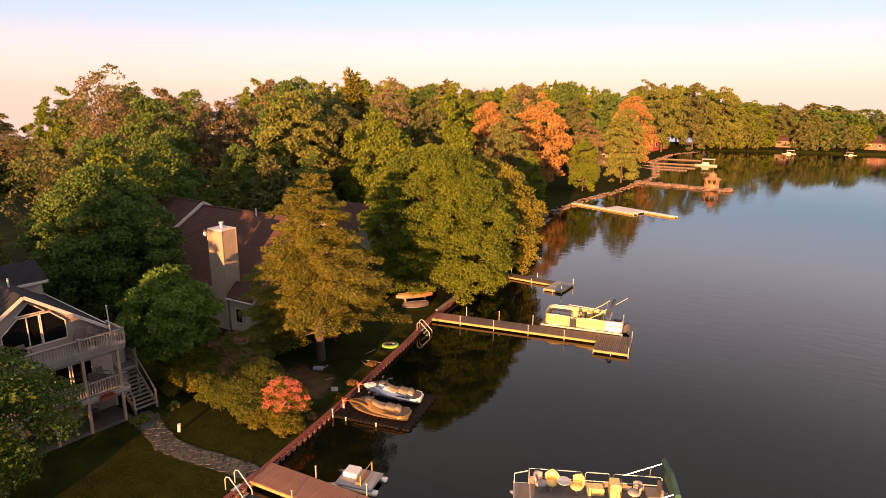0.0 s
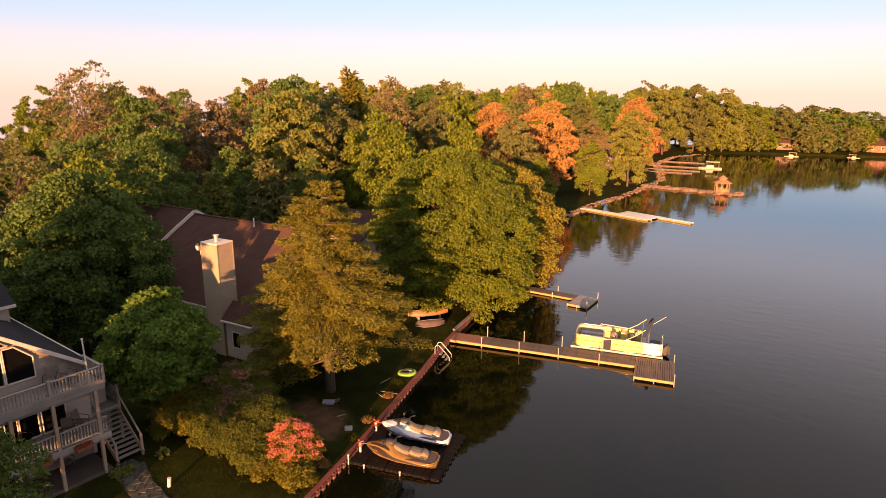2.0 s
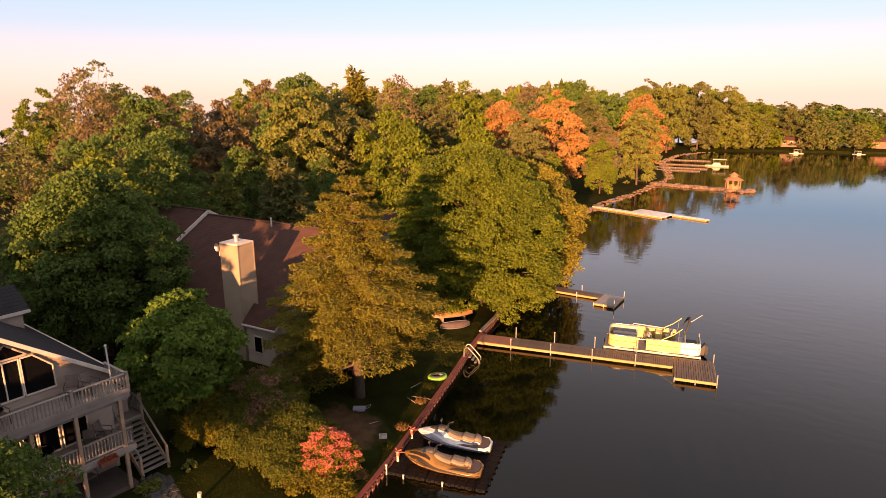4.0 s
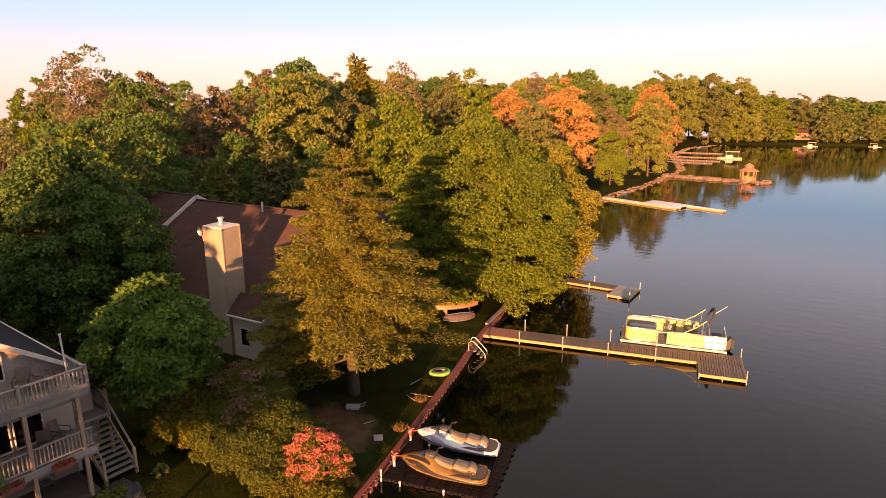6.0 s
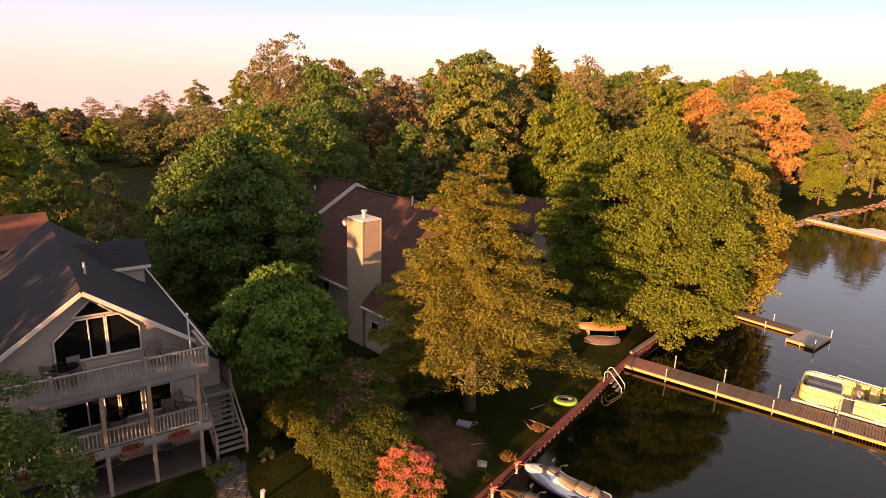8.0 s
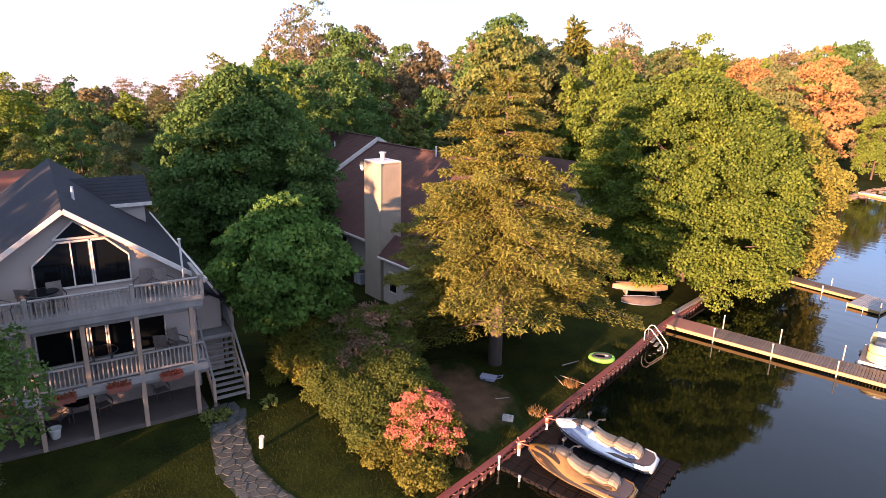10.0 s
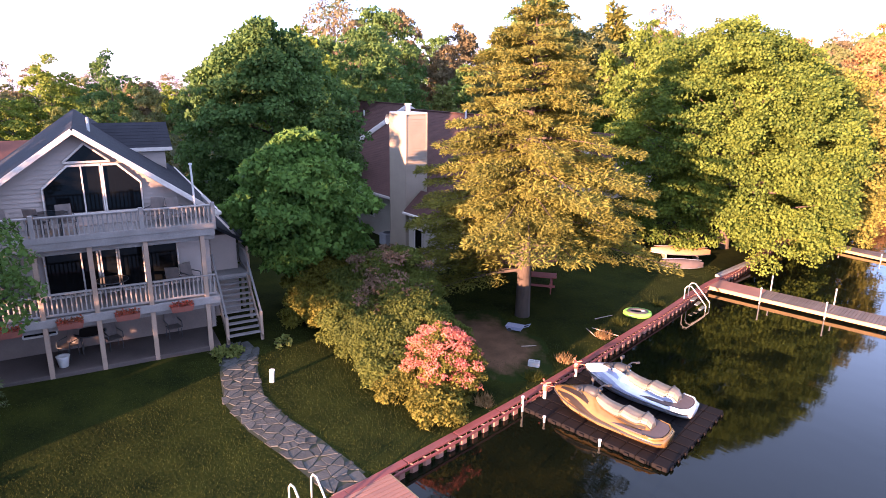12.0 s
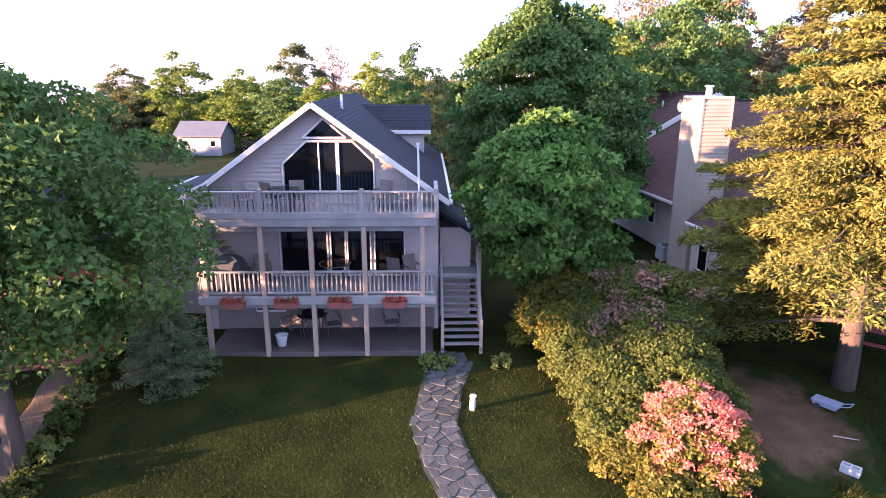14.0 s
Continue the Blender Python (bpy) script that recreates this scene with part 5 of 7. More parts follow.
# ---- floating platform and watercraft ----
def float_dock():
    p = thing("float_dock", "black floating plastic platform of cube blocks for two jet skis", "float dock", at=rz_pose(0.3, -1.9, 0.54, 11))
    nu, nv, s = 10, 9, 0.495
    me = G().box((0, 0, 0), (s - 0.012, s - 0.012, 0.36), ch=0.03).mesh("float_block", M_BLACKP)
    for i in range(nu):
        for j in range(nv):
            part("float_block", me, None, p, at=pose((i + 0.5) * s, (j + 0.5) * s, -0.18))
    lug = G().box((0, 0, 0), (0.16, 0.05, 0.09), ch=0.015).mesh("connector_lug", M_BLACKP)
    for i in range(nu):
        part("connector_lug", lug, None, p, at=pose((i + 0.5) * s, -0.03, -0.06))
    for j in range(nv):
        part("connector_lug", lug, None, p, at=pose(nu * s + 0.03, (j + 0.5) * s, -0.06, 0, 0, 90))
    for u, v in ((0.05, -0.05), (0.95, -0.12), (2.9, -0.1)):
        q = thing("mooring_post", "white plastic capped mooring post beside the float dock", "post", "mooring posts", at=p.matrix_basis @ pose(u, v, 0))
        part("pipe", G().tube([(0, 0, -2), (0, 0, 0.38 if u < 0.1 else 0.05)], 0.036, 10), M_PLASTW, q)
        part("cap", G().tube([(0, 0, 0.38 if u < 0.1 else 0.05), (0, 0, 0.44 if u < 0.1 else 0.1)], 0.055, 10), M_PLASTW, q)


float_dock()

M_GOLD = plain("gold_metallic_gelcoat", (0.27, 0.15, 0.04), 0.22, 0.4)
M_SEAT = mat("tan_vinyl_seat", (0.19, 0.15, 0.10), (0.10, 0.078, 0.054), rough=0.5, scale=3, fine=40, bump=0.1)
M_SEATG = mat("grey_vinyl_seat", (0.30, 0.285, 0.27), (0.20, 0.19, 0.185), rough=0.55, scale=3, fine=40, bump=0.1)
M_MATB = mat("dark_traction_mat", (0.085, 0.06, 0.055), (0.05, 0.036, 0.034), rough=0.9, scale=4, fine=60, bump=0.3)
M_BLK = plain("black_rubber", (0.03, 0.03, 0.032), 0.6)
M_BLUE = plain("blue_hull_paint", (0.10, 0.13, 0.22), 0.3)


def jet_ski(at, hull_mat, side_mat, dark_mat, seat_mat, label):
    """Bow at x = 0, stern at x = 3.2."""
    j = thing("jet_ski", label, "jet ski", "jet skis on the float dock", at=at @ Matrix.Diagonal((1.22, 1.12, 1.05, 1)))
    rows = [(0.0, 0.05, 0.50, 0.54, 0.58, 0.60), (0.10, 0.17, 0.36, 0.52, 0.58, 0.64), (0.3, 0.30, 0.20, 0.48, 0.58, 0.71), (0.6, 0.42, 0.10, 0.44, 0.56, 0.80), (1.0, 0.52, 0.03, 0.39, 0.52, 0.88), (1.25, 0.56, 0.01, 0.36, 0.48, 0.80),
            (1.5, 0.58, 0.0, 0.34, 0.45, 0.58), (2.2, 0.59, 0.0, 0.32, 0.41, 0.46), (2.7, 0.58, 0.01, 0.31, 0.39, 0.42), (3.05, 0.53, 0.03, 0.30, 0.37, 0.39), (3.2, 0.40, 0.06, 0.30, 0.36, 0.37)]

    def section(x, w, zb, zk, zt, crown):
        half = [(w * 0.55, zb + 0.05), (w, zk), (w * 0.97, zt), (w * 0.74, lerp(zt, crown, 0.55)), (w * 0.40, crown)]
        return [(x, 0, zb)] + [(x, y, z) for y, z in half] + [(x, 0, crown + 0.02)] + [(x, -y, z) for y, z in half[::-1]]

    rings = [section(*r) for r in rows]
    part("hull", G().loft(rings), hull_mat, j, smooth=True)

    def skin(x, s, sg, off=0.008):
        """A place on the hull: s runs from the keel (0) over the rail (2) to the top (6)."""
        k = min(max(i for i, r in enumerate(rows) if r[0] <= x), len(rows) - 2)
        t = (x - rows[k][0]) / (rows[k + 1][0] - rows[k][0])
        i = min(int(s), 5)
        a, b = (Vector(rings[k][i]).lerp(Vector(rings[k + 1][i]), t), Vector(rings[k][i + 1]).lerp(Vector(rings[k + 1][i + 1]), t))
        p = a.lerp(b, s - i)
        p.y = (p.y + off) * sg
        p.z += off
        return p

    def swoosh(name, pts, material, lab=""):
        """A thin coloured panel over the hull between a lower and an upper line of (x, low, high)."""
        for sg in (-1, 1):
            vs, fs, m = [], [], 14
            xs = np.linspace(pts[0][0], pts[-1][0], m)
            lo = np.interp(xs, [q[0] for q in pts], [q[1] for q in pts])
            hi = np.interp(xs, [q[0] for q in pts], [q[2] for q in pts])
            for x, a, b in zip(xs, lo, hi):
                for f in (0, 0.5, 1):
                    vs.append(skin(float(x), float(lerp(a, b, f)), sg))
            for i in range(m - 1):
                for q in range(2):
                    fs.append((3 * i + q, 3 * i + 3 + q, 3 * i + 4 + q, 3 * i + 1 + q))
            part(name, G().add(vs, fs), material, j, lab)

    swoosh("side_panel", [(0.2, 1.2, 1.9), (1.0, 0.9, 1.85), (2.4, 1.2, 1.8), (3.0, 1.5, 1.75)], side_mat)
    swoosh("dark_swoosh", [(0.2, 2.9, 3.5), (0.6, 2.5, 4.0), (1.0, 2.3, 3.5), (1.6, 2.15, 2.8), (2.4, 2.1, 2.4)], dark_mat, "dark painted swoosh")
    swoosh("rail_stripe", [(0.15, 1.95, 2.2), (1.0, 1.9, 2.25), (2.0, 1.9, 2.2), (3.0, 1.95, 2.1)], dark_mat)
    swoosh("deck_stripe", [(0.25, 4.6, 5.3), (0.6, 4.3, 5.0), (1.0, 4.0, 4.7), (1.2, 3.9, 4.3)], dark_mat)
    for sg in (-1, 1):
        part("rub_rail", G().tube([skin(x, 2.0, sg, 0.012) for x in (0.03, 0.1, 0.3, 0.6, 1.0, 1.5, 2.2, 2.7, 3.05, 3.18)], 0.022, 6), M_BLK, j, "black rubber rub rail")
    hood = [[(x, w, z), (x, w * 0.6, z + h), (x, 0, z + h * 1.2), (x, -w * 0.6, z + h), (x, -w, z)] for x, w, z, h in
            ((0.55, 0.06, 0.80, 0.02), (0.75, 0.18, 0.82, 0.08), (1.0, 0.22, 0.84, 0.15), (1.2, 0.20, 0.80, 0.18), (1.3, 0.15, 0.74, 0.16))]
    part("hood", G().loft(hood), M_BLK, j, "dark instrument hood", smooth=True)
    rowsS = ((1.22, 0.12, 0.84), (1.35, 0.18, 0.82), (1.6, 0.22, 0.73), (1.85, 0.25, 0.69), (1.98, 0.26, 0.70), (2.06, 0.27, 0.77), (2.3, 0.28, 0.72), (2.48, 0.28, 0.71), (2.56, 0.27, 0.77), (2.70, 0.22, 0.74), (2.80, 0.14, 0.60))
    base = [[(x, w * 1.1, 0.40), (x, w * 1.04, z - 0.14), (x, -w * 1.04, z - 0.14), (x, -w * 1.1, 0.40)] for x, w, z in rowsS]
    part("seat_base", G().loft(base), hull_mat, j)
    for sg in (-1, 1):
        part("seat_side_panel", G().add([(x, sg * (lerp(w * 1.1, w * 1.04, f) + 0.008), lerp(0.40, z - 0.14, f)) for x, w, z in rowsS[2:10] for f in (0.25, 0.75)],
                                         [(2 * i, 2 * i + 2, 2 * i + 3, 2 * i + 1) for i in range(7)]), dark_mat, j)
    seat = [[(x, w * 1.05, z - 0.15), (x, w, z - 0.06), (x, w * 0.72, z - 0.005), (x, 0, z + 0.012), (x, -w * 0.72, z - 0.005), (x, -w, z - 0.06), (x, -w * 1.05, z - 0.15)] for x, w, z in rowsS]
    st = part("seat", G().loft(seat), seat_mat, j, "tan padded seat")
    for k in (4, 8):
        x, w, z = rowsS[k]
        part("seam", G().tube([(x, w * 1.05, z - 0.12), (x, w * 0.75, z + 0.006), (x, 0, z + 0.022), (x, -w * 0.75, z + 0.006), (x, -w * 1.05, z - 0.12)], 0.016, 6), M_BLK, st)
    for sg in (-1, 1):
        part("piping", G().tube([(x, sg * w * 1.06, z - 0.15) for x, w, z in rowsS], 0.014, 5), M_BLK, st)
        part("footwell", G().box((1.98, sg * 0.455, 0.435), (1.35, 0.15, 0.04), ch=0.01), M_MATB, j, "dark traction mat")
    part("rear_platform", G().prism([(2.5, -0.50), (2.75, -0.49), (3.0, -0.45), (3.12, -0.25), (3.14, 0.0), (3.12, 0.25), (3.0, 0.45), (2.75, 0.49), (2.5, 0.50)], 0.36, 0.44), M_MATB, j, "dark traction mat")
    part("stern_lip", G().tube([(2.72, -0.53, 0.42), (3.02, -0.49, 0.42), (3.16, -0.27, 0.41), (3.19, 0, 0.41), (3.16, 0.27, 0.41), (3.02, 0.49, 0.42), (2.72, 0.53, 0.42)], 0.035, 6), hull_mat, j, smooth=True)
    part("steering_column", G().tube([(1.22, 0, 0.88), (1.34, 0, 1.06)], 0.06, 8), M_BLK, j)
    hb = part("handlebar", G().tube([(1.44, -0.36, 1.06), (1.33, -0.15, 1.10), (1.33, 0.15, 1.10), (1.44, 0.36, 1.06)], 0.024, 8), M_BLK, j)
    for v in (-0.33, 0.33):
        part("grip", G().tube([(1.41, v * 0.8, 1.07), (1.45, v * 1.12, 1.06)], 0.036, 8), M_BLK, hb)
        mir = part("mirror_arm", G().tube([(0.95, v * 0.9, 0.84), (0.92, v * 1.15, 1.0)], 0.02, 6), M_BLK, j)
        part("mirror", G().box((0.92, v * 1.25, 1.04), (0.08, 0.18, 0.10), ch=0.02), M_BLK, mir)
    return j


M_GOLDP = plain("pale_gold_gelcoat", (0.33, 0.215, 0.09), 0.3, 0.2)
M_GOLDD = mat("dark_bronze_gelcoat", (0.016, 0.011, 0.009), (0.010, 0.007, 0.006), rough=0.55, scale=3, bump=0, spec=0.25)
M_LAV = plain("pale_lavender_gelcoat", (0.56, 0.58, 0.72), 0.35)
M_LAVD = plain("blue_grey_gelcoat", (0.30, 0.31, 0.40), 0.35)

FD = rz_pose(0.3, -1.9, 0.54, 11)
jet_ski(FD @ pose(0.6, 1.02, 0.0, 0, 0, 0), M_GOLD, M_GOLDP, M_GOLDD, M_SEAT, "gold and black jet ski with tan seat on the float dock")
jet_ski(FD @ pose(0.5, 3.2, 0.0, 0, 0, 0), M_WHITE, M_LAV, M_LAVD, M_SEAT, "white jet ski with blue sides and a tan seat")


M_REDP = plain("orange_red_plastic", (0.50, 0.13, 0.07), 0.5)
for (u, v) in ((0.2, 1.02), (0.1, 3.2)):
    b = thing("mooring_winch", "small red and white winch post at the seawall", "winch", "winches on the seawall", at=FD @ pose(u, v, 0.0))
    part("stand", G().tube([(0, 0, -0.3), (0, 0, 0.5)], 0.06, 10), M_PLASTW, b)
    part("collar", G().tube([(0, 0, 0.30), (0, 0, 0.46)], 0.085, 10), M_REDP, b)
    for k in range(3):
        a = 2.1 * k + 0.4
        part("arm", G().beam((0, 0, 0.56), (0.2 * math.cos(a), 0.2 * math.sin(a), 0.62), 0.05, 0.04, 0.008), M_REDP, b)
    part("strap", G().tube([(0.05, 0, 0.5), (0.48, 0, 0.58)], 0.015, 6), M_REDP, b)


M_CREAM = plain("cream_fence_panel", (0.62, 0.49, 0.18), 0.35)
M_BOATDK = mat("tan_boat_carpet", (0.17, 0.145, 0.125), (0.11, 0.095, 0.085), rough=0.95, scale=2, fine=60, bump=0.2)
M_CANVB = mat("black_canvas", (0.035, 0.033, 0.034), (0.02, 0.02, 0.02), rough=0.9, scale=3, fine=30, bump=0.2)
M_CANVG = mat("dark_green_canvas", (0.018, 0.075, 0.058), (0.010, 0.045, 0.035), rough=0.85, scale=3, fine=30, bump=0.2)


def bench(parent, x0, x1, y0, y1, z, m, back=None):
    """A cushioned seat; back: the side of its backrest."""
    s = part("bench_seat", G().box(((x0 + x1) / 2, (y0 + y1) / 2, z + 0.2), (x1 - x0, y1 - y0, 0.4), ch=0.05), m, parent)
    if back == "+y":
        part("backrest", G().box(((x0 + x1) / 2, y1 - 0.07, z + 0.58), (x1 - x0, 0.14, 0.4), ch=0.05), m, s)
    if back == "-y":
        part("backrest", G().box(((x0 + x1) / 2, y0 + 0.07, z + 0.58), (x1 - x0, 0.14, 0.4), ch=0.05), m, s)
    if back == "-x":
        part("backrest", G().box((x0 + 0.07, (y0 + y1) / 2, z + 0.58), (0.14, y1 - y0, 0.4), ch=0.05), m, s)
    if back == "+x":
        part("backrest", G().box((x1 - 0.07, (y0 + y1) / 2, z + 0.58), (0.14, y1 - y0, 0.4), ch=0.05), m, s)


def captain_seat(parent, x, y, z, m, rz=0.0):
    s = part("swivel_seat", G().loft([[(x + r * math.cos(a), y + r * math.sin(a), z + h) for a in np.linspace(0, 6.283, 15)[:-1]] for r, h in ((0.22, 0.38), (0.29, 0.42), (0.30, 0.5), (0.24, 0.54))]), m, parent, smooth=True)
    arc = [rz + q for q in np.linspace(-1.25, 1.25, 9)]
    part("seat_back", G().loft([[(x + 0.24 * math.cos(a), y + 0.24 * math.sin(a), z + 0.5), (x + 0.33 * math.cos(a), y + 0.33 * math.sin(a), z + 0.5),
                                 (x + 0.37 * math.cos(a), y + 0.37 * math.sin(a), z + 0.98 - 0.12 * abs(a - rz)), (x + 0.29 * math.cos(a), y + 0.29 * math.sin(a), z + 0.98 - 0.12 * abs(a - rz))] for a in arc]), m, s, smooth=True)
    part("pedestal", G().tube([(x, y, z), (x, y, z + 0.4)], 0.06, 8), M_ALU, s)


def pontoon_hull(b, ln, w):
    for y in (0.42, w - 0.42):
        part("pontoon", G().tube([(-0.1, y, 0.30), (0.15, y, 0.15), (0.8, y, 0.05), (ln - 0.2, y, 0.05), (ln, y, 0.08)], 0, 12, [0.05, 0.2, 0.33, 0.33, 0.3]), M_ALU, b, "silver aluminium pontoon", smooth=True)
    part("deck", G().box((ln / 2, w / 2, 0.48), (ln - 0.1, w, 0.09), ch=0.02), M_BOATDK, b)
    part("deck_edge", G().box((ln / 2, -0.01, 0.47), (ln - 0.1, 0.03, 0.13), ch=0.01), M_ALU, b)
    part("deck_edge", G().box((ln / 2, w + 0.01, 0.47), (ln - 0.1, 0.03, 0.13), ch=0.01), M_ALU, b)


def pontoon_boat(at):
    """Bow at x = 0; y = 0 is the side at the dock."""
    ln, w, z = 7.5, 2.5, 0.53
    b = thing("pontoon_boat", "cream pontoon boat with grey seats and folded black canopy", "boat", at=at)
    pontoon_hull(b, ln, w)
    rc = 0.55
    bow = [(0.35 + rc - rc * math.sin(a), rc - rc * math.cos(a) + 0.06) for a in np.linspace(0, math.pi / 2, 7)]
    other = [(x, w - y) for x, y in bow][::-1]
    outline = [(2.7, 0.06), *bow, *other, (5.6, w - 0.06)]
    lo, hi = z + 0.03, z + 0.74

    def fence(pts, name="fence_panel", m=M_CREAM, lab="cream yellow side panel"):
        g = G()
        n = len(pts)
        cx, cy = 3.0, w / 2
        rings = []
        for x, y in pts:
            k = 0.05 / max(0.3, math.hypot(x - cx, y - cy))
            xi, yi = lerp(x, cx, k), lerp(y, cy, k)
            rings.append([(x, y, lo), (x, y, hi), (xi, yi, hi), (xi, yi, lo)])
        g.loft(rings)
        f = part(name, g, m, b, lab)
        part("rail_tube", G().tube([(x, y, hi + 0.03) for x, y in pts], 0.028, 8), M_ALU, f, smooth=True)
        part("lower_rail", G().tube([(x, y, lo) for x, y in pts], 0.025, 8), M_ALU, f, smooth=True)
        part("panel_stripe", G().tube([(lerp(x, cx, -0.006), lerp(y, cy, -0.014), lerp(lo, hi, 0.55)) for x, y in pts], 0.014, 6), M_GOLD, f)

    fence(outline)
    fence([(3.35, 0.06), (4.6, 0.06), (5.9, 0.06)])
    fence([(5.94, 0.06), (7.2, 0.06), (7.35, 0.3)], m=M_WHITE, lab="white rear side panel")
    part("far_rail", G().tube([(5.6, w - 0.06, hi + 0.03), (2.2, w - 0.06, hi + 0.16), (2.1, w - 0.06, hi)], 0.025, 8), M_PLASTW, b, "white tube rail")
    fence([(7.35, w - 0.3), (7.35, 1.9)])
    part("gate", G().tube([(2.72, 0.06, lo), (2.72, 0.06, hi - 0.05), (3.33, 0.06, hi - 0.05), (3.33, 0.06, lo)], 0.025, 8), M_ALU, b, "low aluminium gate")
    part("stern_panel", G().box((7.36, 1.1, lo + 0.33), (0.05, 1.7, 0.66), ch=0.02), M_WHITE, b, "white stern panel")
    bench(b, 0.55, 2.6, w - 0.75, w - 0.12, z, M_SEATG, "+y")
    bench(b, 0.75, 2.55, 0.14, 0.7, z, M_SEATG, "-y")
    bench(b, 3.1, 3.75, 1.75, w - 0.12, z, M_CREAM, "+y")
    part("console", G().loft([[(3.95, 1.65, z), (4.55, 1.65, z), (4.55, 2.35, z), (3.95, 2.35, z)], [(4.0, 1.68, z + 0.75), (4.5, 1.68, z + 0.62), (4.5, 2.33, z + 0.62), (4.0, 2.33, z + 0.75)]]), M_CREAM, b, "cream helm console")
    part("wheel", G().tube([(4.56 + 0.05 * math.sin(a), 2.0 + 0.19 * math.cos(a), z + 0.72 + 0.18 * math.sin(a)) for a in np.linspace(0, 6.283, 15)], 0.02, 6), M_BLK, b, "black steering wheel")
    captain_seat(b, 3.7, 0.75, z, M_SEATG, 3.0)
    captain_seat(b, 5.0, 1.9, z, M_SEATG, 0.2)
    bench(b, 5.7, 6.3, 0.2, w - 0.2, z, M_SEATG, "+x")
    bench(b, 6.4, 7.2, 0.25, w - 0.2, z - 0.1, M_MATB)
    for y in (0.1, w - 0.1):
        part("canopy_bow", G().tube([(4.5, y, hi + 0.05), (5.3, y, hi + 0.42), (5.95, y, hi + 0.85)], 0.026, 8), M_CREAM, b, "pale canopy strut")
        part("canopy_strut", G().tube([(5.7, y, hi + 0.05), (5.75, y, hi + 0.72)], 0.02, 6), M_ALU, b)
    arc = [(6.05 + 0.42 * math.sin(t * math.pi), w / 2 + (w / 2 - 0.18) * math.cos(math.pi * (1 - t)), hi + 0.35 + 0.85 * math.sin(t * math.pi)) for t in np.linspace(0.0, 1.0, 17)]
    part("folded_canopy", G().tube(arc, 0, 8, [0.05 + 0.05 * math.sin(t * math.pi) for t in np.linspace(0.0, 1.0, 17)]), M_CANVB, b, "folded black canvas canopy", smooth=True)
    part("antenna", G().tube([(6.5, w - 0.2, hi + 0.6), (7.5, w + 0.3, hi + 1.05)], 0.018, 6), M_PLASTW, b, "white antenna")
    m = part("outboard_motor", G().loft([[(7.45, 1.0, 0.2), (7.45, 1.5, 0.2), (7.45, 1.5, 0.75), (7.45, 1.0, 0.75)], [(7.75, 0.98, 0.3), (7.75, 1.52, 0.3), (7.75, 1.52, 1.0), (7.75, 0.98, 1.0)], [(8.0, 1.08, 0.4), (8.0, 1.42, 0.4), (8.0, 1.42, 0.9), (8.0, 1.08, 0.9)]]), M_BLK, b, "dark outboard motor", smooth=False)
    part("motor_leg", G().box((7.7, 1.25, -0.1), (0.2, 0.12, 0.8), ch=0.03), M_BLK, m)
    return b


dA = rz_pose(DAO[0], DAO[1], 0, DA)
pontoon_boat(dA @ pose(9.1, 1.9, 0.2) @ Matrix.Diagonal((0.87, 1, 1.15, 1)))


